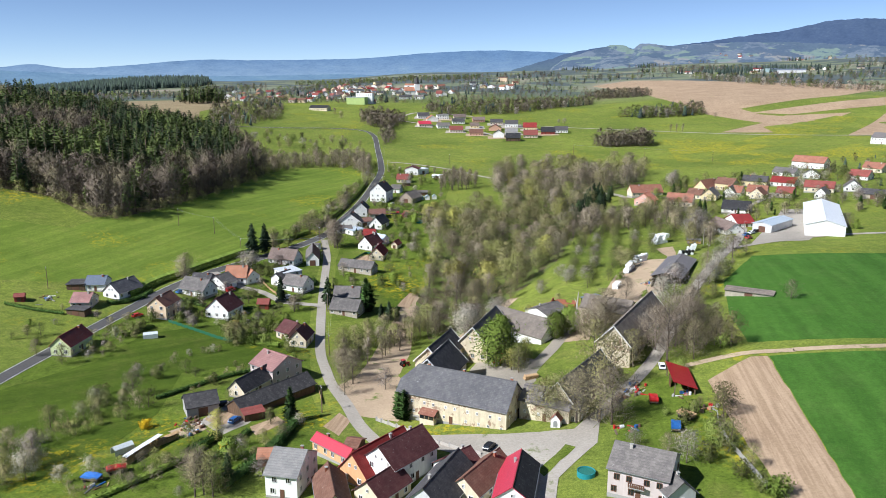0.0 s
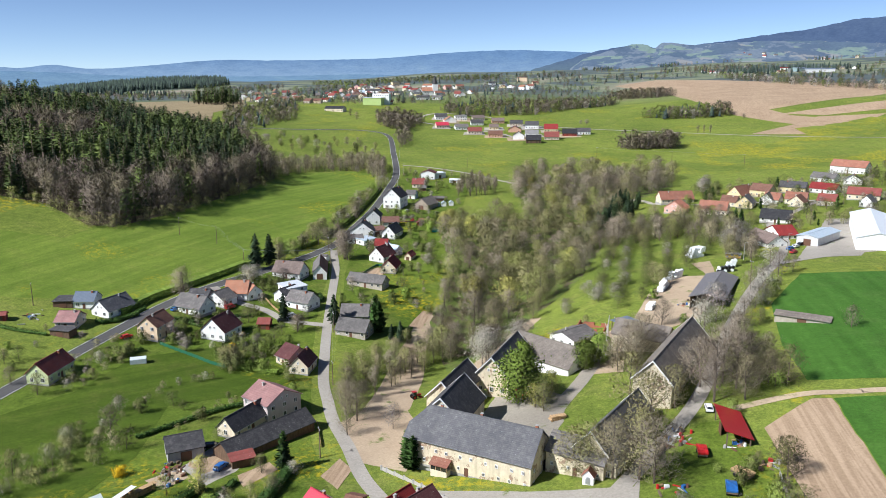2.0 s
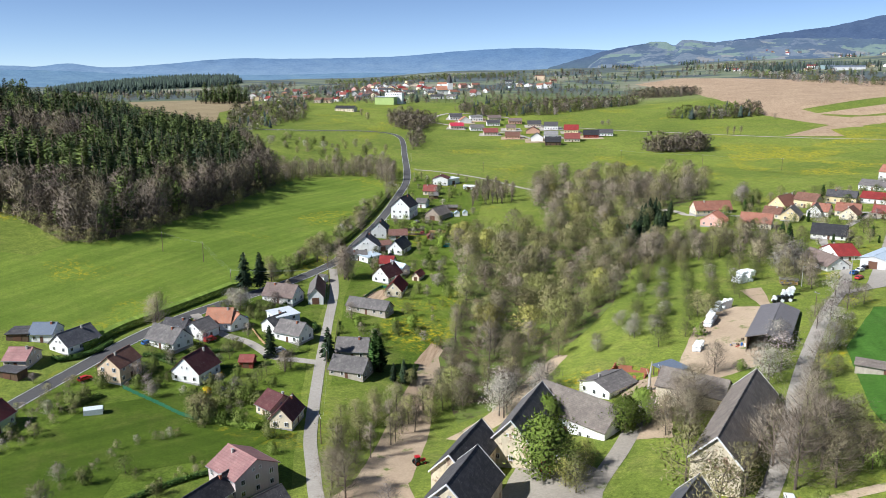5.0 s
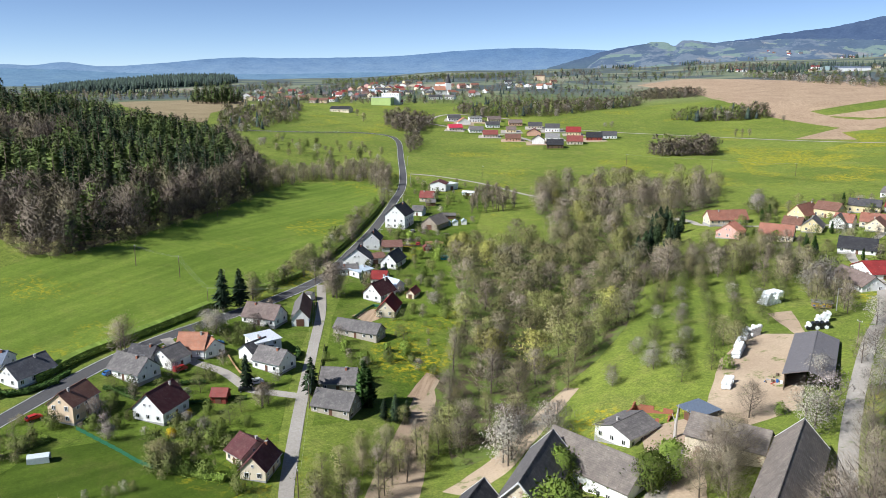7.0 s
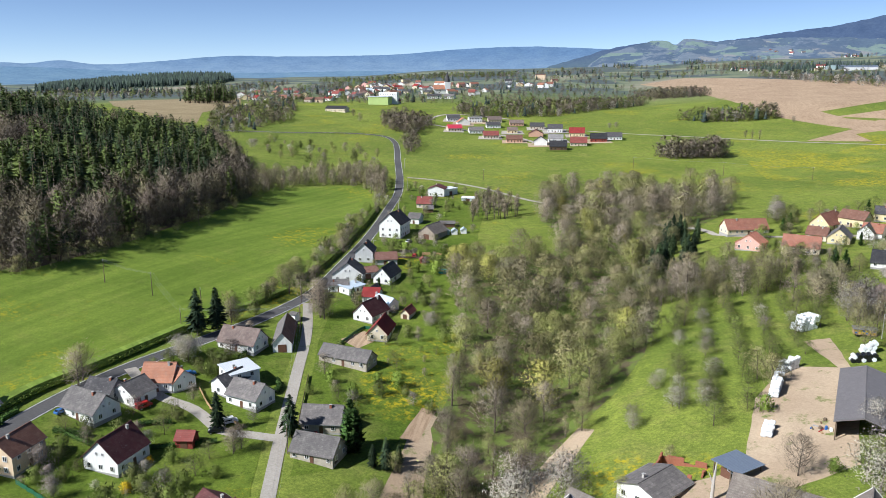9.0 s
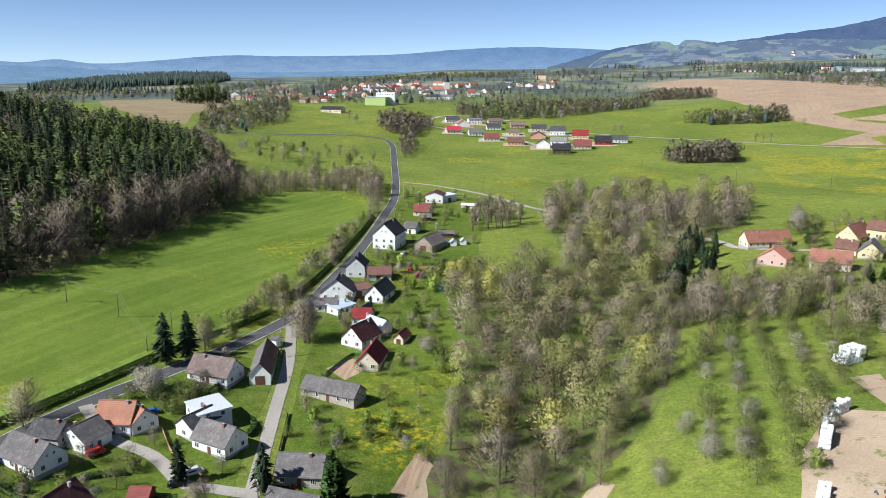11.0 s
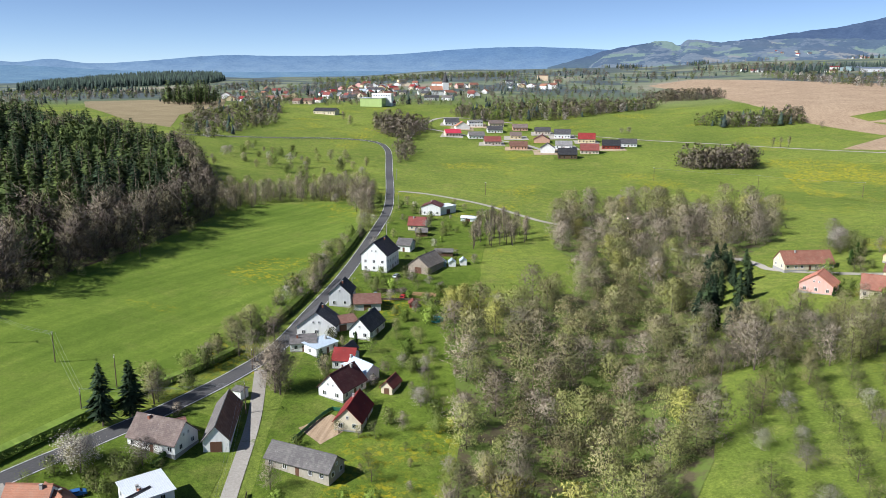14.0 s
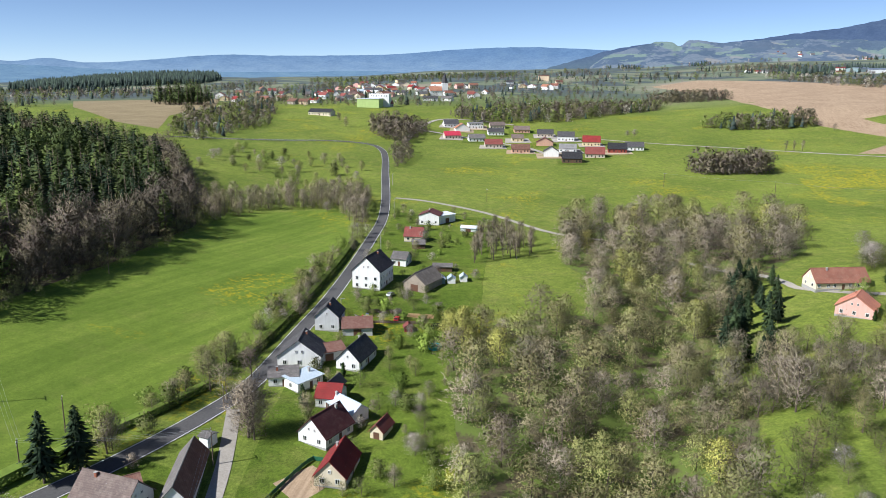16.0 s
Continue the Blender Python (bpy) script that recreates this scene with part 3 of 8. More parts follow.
    if ridge == "f":
        s = rise / wide
        prism(bm, ((-hw - ov, eave - ov * s), (hw + ov, eave + rise + ov * s), (hw + ov, eave + rise + ov * s + 0.14), (-hw - ov, eave - ov * s + 0.14)), -hl - ox, hl + ox)
    elif hip[0] or hip[1]:
        ze, zr = eave - ov * slope, eave + rise
        x0, x1 = -hl - ox, hl + ox
        top = []
        for dz in (0.2, 0.0):
            ring = [(x0, -hw - ov, ze + dz), (x1, -hw - ov, ze + dz), (x1, hw + ov, ze + dz), (x0, hw + ov, ze + dz)]
            k0, k1 = min(1, hip[0] / hw), min(1, hip[1] / hw)
            ends = []
            for k, xx, h in ((k0, x0, hip[0]), (k1, x1, hip[1])):
                zc = zr - (zr - ze) * k
                ends.append([(xx, -(hw + ov) * k, zc + dz), (xx, (hw + ov) * k, zc + dz), (xx + (h if xx < 0 else -h), 0, zr + dz)])
            top.append([bm.verts.new(v) for v in (ring[0], ring[1], ends[1][0], ends[1][2], ends[0][2], ends[0][0], ring[3], ring[2], ends[1][1], ends[0][1])])
        a, b = top
        bm.faces.new((a[0], a[1], a[2], a[3], a[4], a[5]))
        bm.faces.new((a[7], a[6], a[9], a[4], a[3], a[8]))
        bm.faces.new((a[2], a[8], a[3]))
        bm.faces.new((a[9], a[5], a[4]))
        loop = (0, 1, 2, 8, 7, 6, 9, 5)
        for i in range(8):
            p, q = loop[i], loop[(i + 1) % 8]
            if a[p].co != a[q].co:
                bm.faces.new((a[q], a[p], b[p], b[q]))
        bmesh.ops.remove_doubles(bm, verts=bm.verts[:], dist=0.001)
    else:
        ze = eave - ov * slope
        prism(bm, ((-hw - ov, ze), (0, eave + rise), (hw + ov, ze), (hw + ov, ze + 0.2), (0, eave + rise + 0.22), (-hw - ov, ze + 0.2)), -hl - ox, hl + ox)
    r = part("roof", bm, rmat, root)
    if roof2:
        r.data.materials.append(ROOFS[roof2][0])
        for f in r.data.polygons:
            f.material_index = 1 if f.normal.y < -0.3 else 0
    if verge and ridge != "f":
        for sx in (-1, 1):
            for sy in (-1, 1):
                bm = bmesh.new()
                x0, y1 = sx * (hl + ox), sy * (hw + ov)
                xs = sorted((x0 - 0.05 * sx, x0 + 0.2 * sx))
                prism(bm, ((0, eave + rise + 0.3), (y1, eave - ov * slope + 0.28), (y1, eave - ov * slope - 0.12), (0, eave + rise - 0.1)), xs[0], xs[1])
                part("verge_board", bm, FRAME, r)
    if ridge != "f":
        bm = bmesh.new()
        prism(bm, ((-0.18, eave + rise + 0.1), (0.18, eave + rise + 0.1), (0.1, eave + rise + 0.3), (-0.1, eave + rise + 0.3)), -hl - ox + hip[0], hl + ox - hip[1])
        part("ridge_cap", bm, rmat, r)
        if kind in ("house", "farm") and y < 330:
            for sy in (-1, 1):
                bm = bmesh.new()
                box(bm, 0, sy * (hw + ov + 0.06), eave - ov * slope + 0.08, long + 2 * ox, 0.12, 0.1)
                part("gutter", bm, STEEL, r)
    # chimneys
    if chimneys is None:
        chimneys = [(rnd.choice((-0.22, 0.2, 0.3)), rnd.choice((-0.08, 0.1)))] if kind in ("house", "farm") and storeys and long > 7 else []
    for cx, cy in chimneys:
        zt = eave + rise * (1 - abs(cy) * 2)
        bm = bmesh.new()
        box(bm, cx * long, cy * wide, zt + 0.25, 0.6, 0.5, 1.6)
        ch = part("chimney", bm, rnd.choice((BRICK, PALE_BRICK)), root)
        bm = bmesh.new()
        box(bm, cx * long, cy * wide, zt + 1.09, 0.75, 0.65, 0.1)
        part("chimney_cap", bm, CONCRETE, ch)
    if not windows:
        return root
    # windows and doors
    for k in range(storeys):
        z = 1.65 + 2.75 * k
        if z + 0.9 > eave + 0.25:
            break
        n = max(1, int(long / 3.0))
        for sy, t in ((-1, 0), (1, 180)):
            if sy == 1 and (kind in ("town", "estate") or y > 430) or kind == "town" and n > 3 and k:
                continue
            for i in range(n):
                xx = (i + 0.5) / n * long - hl + (0.3 if (i + k) % 2 else -0.2)
                if k == 0 and i == n // 2 and sy == -1 and n > 1:
                    continue
                house_window(root, frames, xx, sy * (hw + 0.02), z, t)
        n = max(1, int(wide / 3.2))
        for sx, t in ((-1, -90), (1, 90)):
            if kind == "town" or kind == "estate" and sx == -1 or sx == 1 and ridge == "c":
                continue
            for i in range(n):
                house_window(root, frames, sx * (hl + 0.02), (i + 0.5) / n * wide - hw, z, t)
    if storeys and rise > 2.5 and ridge != "f" and not hip[0] and kind not in ("town", "estate"):
        for sx, t in ((-1, -90), (1, 90)):
            for yy in ((-0.9, 0.9) if wide > 8 else (0,)):
                house_window(root, "small", sx * (hl + 0.02), yy, eave + rise * 0.3, t)
    bm = bmesh.new()
    if storeys:
        box(bm, 0.2, -hw - 0.02, 1.05, 1.0, 0.1, 2.1)
    elif kind in ("barn", "shed", "hall") and ridge == "c":
        box(bm, -hl - 0.02, 0, min(1.5, eave * 0.42), 0.1, min(3.2, wide * 0.45), min(3.0, eave * 0.84))
    else:
        box(bm, 0, -hw - 0.02, min(1.3, eave * 0.4), min(2.6, long * 0.4), 0.1, min(2.6, eave * 0.8))
    part("door", bm, BROWN_FRAME, root)
    return root


# ---- trees ----
def twig_material(name, a, b2, bud, amount):
    """Twigs, buds or leaves: small tints from twig to twig, larger ones from tree to tree."""
    m, n, l, b = material(name, 0.9, 0.1)
    geo = n.new("ShaderNodeNewGeometry")
    info = n.new("ShaderNodeObjectInfo")
    kin = n.new("ShaderNodeAttribute")
    kin.attribute_name = "tint"
    add = n.new("ShaderNodeMath")
    add.operation = "ADD"
    l.new(info.outputs["Random"], add.inputs[0])
    l.new(kin.outputs["Fac"], add.inputs[1])
    part_of = n.new("ShaderNodeMath")
    part_of.operation = "FRACT"
    l.new(add.outputs[0], part_of.inputs[0])
    c = ramp(n, l, geo.outputs["Random Per Island"], ((0.0, [0.6 * v + 0.4 * w for v, w in zip(a, b2)]), (1.0 - amount, [0.3 * v + 0.7 * w for v, w in zip(a, b2)]), (1.0, [0.4 * v + 0.6 * w for v, w in zip(b2, bud)])))
    c = mixed(n, l, ramp(n, l, part_of.outputs[0], ((0.45, (0, 0, 0)), (0.85, (0.75, 0.75, 0.75)))), c, bud)
    c = mixed(n, l, 0.9, c, ramp(n, l, part_of.outputs[0], ((0.0, (0.52, 0.48, 0.46)), (0.3, (1.4, 1.36, 1.32)), (0.52, (0.6, 0.62, 0.58)), (0.8, (1.35, 1.38, 1.16)), (1.0, (0.75, 0.75, 0.68)))), "MULTIPLY")
    c = mixed(n, l, 0.7, c, ramp(n, l, noise_of(n, l, 0.35, 3, rough=0.6), ((0.36, (0.72, 0.72, 0.74)), (0.64, (1.25, 1.24, 1.16)))), "MULTIPLY")
    l.new(c, b.inputs["Base Color"])
    return m


BARK = plain("bark", (0.12, 0.095, 0.075), 0.95, 0.1)
TWIGS = twig_material("bare_twigs", (0.222, 0.188, 0.146), (0.32, 0.276, 0.222), (0.29, 0.244, 0.166), 0.35)
BUDS = twig_material("budding_twigs", (0.196, 0.18, 0.094), (0.284, 0.264, 0.134), (0.278, 0.286, 0.106), 0.45)
LEAVES = twig_material("fresh_leaves", (0.11, 0.165, 0.03), (0.17, 0.24, 0.045), (0.24, 0.31, 0.07), 0.3)
WILLOW = twig_material("willow_leaves", (0.26, 0.255, 0.08), (0.36, 0.35, 0.1), (0.42, 0.4, 0.12), 0.4)
GARDEN_LEAVES = twig_material("garden_young_leaves", (0.1, 0.112, 0.042), (0.155, 0.17, 0.065), (0.165, 0.21, 0.055), 0.4)
BLOSSOM = twig_material("white_blossom", (0.2, 0.165, 0.145), (0.34, 0.298, 0.28), (0.44, 0.405, 0.39), 0.4)
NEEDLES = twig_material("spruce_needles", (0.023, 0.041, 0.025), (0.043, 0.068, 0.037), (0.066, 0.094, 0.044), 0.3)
# Spruce needles for far trees, with the blue of distance haze mixed in.
HAZY_NEEDLES = twig_material("hazy_spruce_needles", (0.034, 0.05, 0.046), (0.05, 0.07, 0.064), (0.065, 0.088, 0.074), 0.3)
LARCH = twig_material("larch_needles", (0.05, 0.078, 0.03), (0.088, 0.122, 0.043), (0.125, 0.158, 0.052), 0.35)
FOREST_TWIGS = twig_material("forest_twigs", (0.128, 0.105, 0.088), (0.2, 0.17, 0.145), (0.175, 0.152, 0.1), 0.3)
FORSYTHIA = twig_material("yellow_blossom", (0.5, 0.34, 0.01), (0.62, 0.42, 0.015), (0.66, 0.48, 0.03), 0.4)
HEDGE = twig_material("hedge_leaves", (0.03, 0.065, 0.018), (0.05, 0.1, 0.025), (0.09, 0.15, 0.04), 0.25)


def crown_normals(v, tall):
    """Normals that follow the round of a crown instead of its single leaves."""
    wide = max(0.5, float(np.percentile(np.hypot(v[:, 0], v[:, 1]), 85)))
    n = np.stack([v[:, 0] / wide, v[:, 1] / wide, (v[:, 2] / tall - 0.35) * 1.3 + 0.2], 1)
    return n / np.maximum(np.linalg.norm(n, axis=1), 1e-6)[:, None]


def face_outwards(v, f, n):
    """Turns each triangle so that it faces along its crown's normals."""
    g = np.cross(v[f[:, 1]] - v[f[:, 0]], v[f[:, 2]] - v[f[:, 0]])
    back = np.sum(g * n[f[:, 0]], axis=1) < 0
    f[back] = f[back][:, ::-1]
    return f


class Soup:
    """Vertices and faces gathered for one mesh."""

    def __init__(self):
        self.v, self.f = [], []

    def limb(self, p, q, r0, r1, n=5):
        p, q = Vector(p), Vector(q)
        d = (q - p).normalized()
        u = d.orthogonal().normalized()
        w = d.cross(u)
        k = len(self.v)
        for c, r in ((p, r0), (q, r1)):
            for i in range(n):
                a = 2 * math.pi * i / n
                self.v.append(tuple(c + u * (r * math.cos(a)) + w * (r * math.sin(a))))
        for i in range(n):
            j = (i + 1) % n
            self.f.append((k + i, k + j, k + n + j, k + n + i))
        self.f.append(tuple(range(k + n, k + 2 * n)))

    def sliver(self, c, d, length, width, rnd):
        d = Vector(d).normalized()
        s = d.cross(Vector((rnd.gauss(0, 1), rnd.gauss(0, 1), rnd.gauss(0, 1)))).normalized() * width
        k = len(self.v)
        c = Vector(c)
        self.v += [tuple(c - d * length * 0.4 - s * 0.5), tuple(c - d * length * 0.3 + s * 0.5), tuple(c + d * length * 0.6)]
        self.f.append((k, k + 1, k + 2))

    def slivers(self, c, d, length, width, rng):
        """Many pointed twigs or leaves at once: middles, directions, lengths and widths."""
        d = d / np.maximum(np.linalg.norm(d, axis=1), 1e-6)[:, None]
        s = np.cross(d, rng.normal(size=d.shape))
        s *= (width / np.maximum(np.linalg.norm(s, axis=1), 1e-6))[:, None]
        k, d = len(self.v), d * length[:, None]
        self.v += np.stack([c - d * 0.4 - s * 0.5, c - d * 0.3 + s * 0.5, c + d * 0.6], 1).reshape(-1, 3).tolist()
        self.f += (k + np.arange(3 * len(c)).reshape(-1, 3)).tolist()

    def clump(self, c, r, rnd, flat=0.8):
        """A ragged tuft of foliage with twelve uneven points."""
        k, g = len(self.v), 1.618
        for x, y, z in ((-1, g, 0), (1, g, 0), (-1, -g, 0), (1, -g, 0), (0, -1, g), (0, 1, g), (0, -1, -g), (0, 1, -g), (g, 0, -1), (g, 0, 1), (-g, 0, -1), (-g, 0, 1)):
            q = r / 1.9 * rnd.uniform(0.6, 1.3)
            self.v.append((c[0] + x * q, c[1] + y * q, c[2] + z * q * flat))
        for i, j, h in ((0, 11, 5), (0, 5, 1), (0, 1, 7), (0, 7, 10), (0, 10, 11), (1, 5, 9), (5, 11, 4), (11, 10, 2), (10, 7, 6), (7, 1, 8), (3, 9, 4), (3, 4, 2), (3, 2, 6), (3, 6, 8), (3, 8, 9), (4, 9, 5), (2, 4, 11), (6, 2, 10), (8, 6, 7), (9, 8, 1)):
            self.f.append((k + i, k + j, k + h))

    def mesh(self, name, mat):
        me = bpy.data.meshes.new(name)
        if name in ("crown", "foliage"):
            v = np.array(self.v)
            if name == "crown":
                n = crown_normals(v, float(v[:, 2].max()))
            else:
                n = np.random.RandomState(len(v)).normal(size=(len(v) // 3, 3)).repeat(3, 0) * 0.45 + np.array((0, 0, 1.0))
                n /= np.linalg.norm(n, axis=1)[:, None]
            f = face_outwards(v, np.array(self.f), n)
            me.from_pydata(self.v, [], f.tolist())
            me.polygons.foreach_set("use_smooth", [True] * len(f))
            me.normals_split_custom_set_from_vertices(n.tolist())
        else:
            me.from_pydata(self.v, [], self.f)
        me.materials.append(mat)
        return me


def broadleaf(seed, h, spread, leaves, size, thin, low=0.25, limbs=11, upright=0.5, shrub=False, detail=2, clumps=0, tuft=0.2, fill=0.5):
    """Trunk with forking limbs, and a crown of many twigs or leaves. thin: width of a leaf over its length; fill: share that fills the crown between the limbs."""
    rnd, rng = random.Random(seed), np.random.RandomState(seed)
    wood, crown = Soup(), Soup()
    ends = []
    if shrub:
        for i in range(limbs):
            a, r = rnd.uniform(0, 6.28), spread * rnd.uniform(0.2, 0.8)
            q = Vector((r * math.cos(a), r * math.sin(a), h * rnd.uniform(0.45, 0.9)))
            wood.limb((q.x * 0.1, q.y * 0.1, 0), q, 0.05 * h / 3, 0.015 * h / 3, 4)
            ends.append((Vector((q.x * 0.3, q.y * 0.3, h * 0.15)), q))
    else:
        lean = Vector((rnd.uniform(-0.05, 0.05) * h, rnd.uniform(-0.05, 0.05) * h, 0))
        tops = [Vector((0, 0, -0.4)), lean * 0.4 + Vector((0, 0, h * 0.35)), lean + Vector((0, 0, h * 0.68)), lean * 1.3 + Vector((0, 0, h * 0.96))]
        rad = [r * (0.4, 0.6, 1.0)[detail] * h for r in (0.02, 0.015, 0.008, 0.0015)]
        for i in range((1, 3, 3)[detail]):
            wood.limb(tops[i], tops[i + 1], rad[i], rad[i + 1], 3 if detail == 0 else 6 if i == 0 else 4)
        for i in range(limbs):
            t = max(low, 0.14) + (0.86 - max(low, 0.14)) * (i + rnd.uniform(0, 0.9)) / limbs
            p = tops[1] * (t / 0.35) if t < 0.35 else tops[1].lerp(tops[2], (t - 0.35) / 0.33) if t < 0.68 else tops[2].lerp(tops[3], (t - 0.68) / 0.28)
            p.z = max(p.z, t * h * 0.98)
            a = i * 2.4 + rnd.uniform(-0.5, 0.5)
            reach = spread * (1.0 - 0.7 * abs(t - 0.4) / 0.5) * rnd.uniform(0.7, 1.1)
            rise = min(reach * (upright + 0.35) * rnd.uniform(0.6, 1.5), max(0.2, h * 1.0 - p.z))
            q = p + Vector((reach * math.cos(a), reach * math.sin(a), rise))
            mid = p.lerp(q, 0.5) + Vector((reach * 0.1 * math.cos(a), reach * 0.1 * math.sin(a), -0.12 * rise))
            if detail == 2:
                wood.limb(p, mid, 0.0075 * h, 0.005 * h, 3)
                wood.limb(mid, q, 0.005 * h, 0.0015 * h, 3)
            elif detail == 1:
                wood.limb(p, q, 0.0045 * h, 0.0012 * h, 3)
            ends.append((mid, q))
            for j in range(4):
                s = p.lerp(mid, rnd.uniform(0.5, 1.0)) if j % 2 else mid.lerp(q, rnd.uniform(0.1, 0.8))
                e = s + Vector((rnd.gauss(0, 1), rnd.gauss(0, 1), rnd.uniform(0.3, 1.6))) * (0.24 * reach + 0.025 * h)
                e.z = min(e.z, h * 1.02)
                if detail == 2:
                    wood.limb(s, e, 0.003 * h, 0.001 * h, 3)
                ends.append((s, e))
        ends.append((tops[2], tops[3]))
    for i in range(clumps):
        p, q = ends[(i * 7) % len(ends)]
        c = p.lerp(q, rnd.uniform(0.3, 1.0))
        c.z = max(c.z, tuft * h * 0.6)
        crown.clump(c, tuft * h * rnd.uniform(0.6, 1.15), rnd)
    # along the limbs
    n = int(leaves * (1 - fill))
    seg = np.array([(*p, *q) for p, q in ends])
    pick = rng.randint(len(ends), size=n)
    p, q = seg[pick, :3], seg[pick, 3:]
    k = 0.14 * spread + 0.014 * h
    c = p + (q - p) * (rng.uniform(size=(n, 1)) ** 0.6 * 1.12) + rng.normal(size=(n, 3)) * np.array((k, k, k * 0.8))
    along = (q - p) / np.maximum(np.linalg.norm(q - p, axis=1), 1e-6)[:, None]
    d = along * 0.9 + rng.normal(size=(n, 3)) * (0.35 if thin < 0.15 else 0.6) + np.array((0, 0, 0.15))
    # through the whole crown, whose outline bulges and dips
    n = leaves - n
    u, a = rng.uniform(size=n), rng.uniform(0, 6.283, n)
    f0, f1, f2 = rng.uniform(0, 6.283, 3)
    lump = 1 + 0.22 * np.sin(3 * a + 4 * u + f0) + 0.16 * np.sin(5 * a - 9 * u + f1) + 0.14 * np.sin(2 * a + 13 * u + f2)
    foot = 0.03 if shrub else low * 0.8
    r = spread * np.sin(np.pi * (0.14 + 0.83 * u ** 1.15)) ** 0.62 * lump * np.sqrt(rng.uniform(0.05, 1.0, n))
    c2 = np.stack([r * np.cos(a), r * np.sin(a), h * (foot + (1.0 - foot) * u)], 1)
    d2 = np.stack([np.cos(a) * r / spread, np.sin(a) * r / spread, 0.35 + upright * 0.35 + 0 * r], 1) + rng.normal(size=(n, 3)) * (0.32 if thin < 0.15 else 0.9)
    c, d = np.vstack([c, c2]), np.vstack([d, d2])
    c[:, 2] = np.maximum(c[:, 2], 0.1 if shrub else foot * h * rng.uniform(0.6, 1.2, len(c)) + 0.1)
    s = size * rng.uniform(0.6, 1.4, len(c))
    crown.slivers(c, d, s, s * thin, rng)
    return wood, crown


def conifer(seed, h, spread, tiers, per, droop=0.35, bare=0.12, fine=3):
    """Straight trunk with tiers of hanging boughs, each bough of ragged slivers."""
    rnd, rng = random.Random(seed), np.random.RandomState(seed)
    wood, crown = Soup(), Soup()
    wood.limb((0, 0, -0.4), (0, 0, h * 0.5), 0.017 * h, 0.011 * h, 6 if fine == 3 else 3)
    wood.limb((0, 0, h * 0.5), (0, 0, h), 0.011 * h, 0.001 * h, 5 if fine == 3 else 3)
    for i in range(tiers):
        t = bare + (1 - bare) * i / tiers
        reach = spread * min(1.0, 0.55 + 2.2 * (t - bare)) * (1 - t) ** 0.62 * rnd.uniform(0.72, 1.15) + 0.05
        a = np.repeat(np.arange(per) * 6.283 / per + i * 1.3 + rng.uniform(-0.35, 0.35, per), fine)
        r = np.repeat(reach * rng.uniform(0.65, 1.2, per), fine)
        f = np.tile(np.array((0.3, 0.62, 0.92))[3 - fine:], per)
        out = np.stack([np.cos(a), np.sin(a), 0 * a], 1)
        c = out * (r * f)[:, None] + np.stack([0 * a, 0 * a, t * h - droop * r * f], 1) + rng.normal(size=(len(a), 3)) * np.array((0.006, 0.006, 0.014)) * h
        d = out + rng.normal(size=(len(a), 3)) * np.array((0.25, 0.25, 0.15)) + np.array((0, 0, -droop))
        crown.slivers(c, d, r * 0.66 + 0.2, r * (0.36 - 0.12 * f) + 0.1, rng)
    return wood, crown


def tree_kind(name, crown_mat, soups):
    return name, [(w.mesh("trunk", BARK), c.mesh("crown", crown_mat)) for w, c in soups]


KIND = {
    "bare": (10.0, *tree_kind("bare_tree", TWIGS, [broadleaf(10 + i, 10, 4.0, 1100, 1.05, 0.075, 0.14, 14, 0.4, fill=0.55) for i in range(5)])),
    "fine": (10.0, *tree_kind("bare_tree", TWIGS, [broadleaf(110 + i, 10, 4.2, 4200, 0.85, 0.038, 0.14, 20, 0.45, fill=0.5) for i in range(4)])),
    "slim": (10.0, *tree_kind("slim_bare_tree", TWIGS, [broadleaf(20 + i, 10, 1.8, 700, 1.0, 0.055, 0.25, 12, 1.3, fill=0.4) for i in range(4)])),
    "bud": (10.0, *tree_kind("budding_tree", BUDS, [broadleaf(30 + i, 10, 3.9, 1900, 0.45, 0.28, 0.1, 14, 0.35, fill=0.55) for i in range(5)])),
    "leafy": (10.0, *tree_kind("leafy_tree", LEAVES, [broadleaf(40 + i, 10, 4.4, 4200, 0.46, 0.62, 0.1, 18, 0.35, fill=0.5) for i in range(2)])),
    "willow": (10.0, *tree_kind("willow_tree", WILLOW, [broadleaf(50 + i, 10, 3.7, 1900, 0.5, 0.32, 0.12, 13) for i in range(2)])),
    "blossom": (6.0, *tree_kind("blossoming_fruit_tree", BLOSSOM, [broadleaf(60 + i, 6, 3.0, 1600, 0.21, 0.58, 0.18, limbs=14, upright=0.35, fill=0.5) for i in range(3)])),
    "fruit": (4.0, *tree_kind("fruit_tree", GARDEN_LEAVES, [broadleaf(70 + i, 4, 2.3, 760, 0.32, 0.24, 0.1, limbs=10, upright=0.3, fill=0.55) for i in range(4)])),
    "shrub": (3.0, *tree_kind("garden_shrub", GARDEN_LEAVES, [broadleaf(80 + i, 3, 1.6, 650, 0.34, 0.32, shrub=True) for i in range(3)])),
    "green_shrub": (3.0, *tree_kind("green_shrub", LEAVES, [broadleaf(85 + i, 3, 1.6, 600, 0.32, 0.55, shrub=True) for i in range(2)])),
    "yellow_shrub": (2.0, *tree_kind("forsythia_shrub", FORSYTHIA, [broadleaf(88, 2, 1.3, 420, 0.3, 0.5, shrub=True)])),
    "spruce": (10.0, *tree_kind("spruce_tree", NEEDLES, [conifer(90 + i, 10, 2.3, 22, 11) for i in range(3)])),
    "thuja": (8.0, *tree_kind("columnar_conifer", HEDGE, [conifer(95 + i, 8, 1.7, 24, 10, -0.5, 0.02) for i in range(2)])),
}
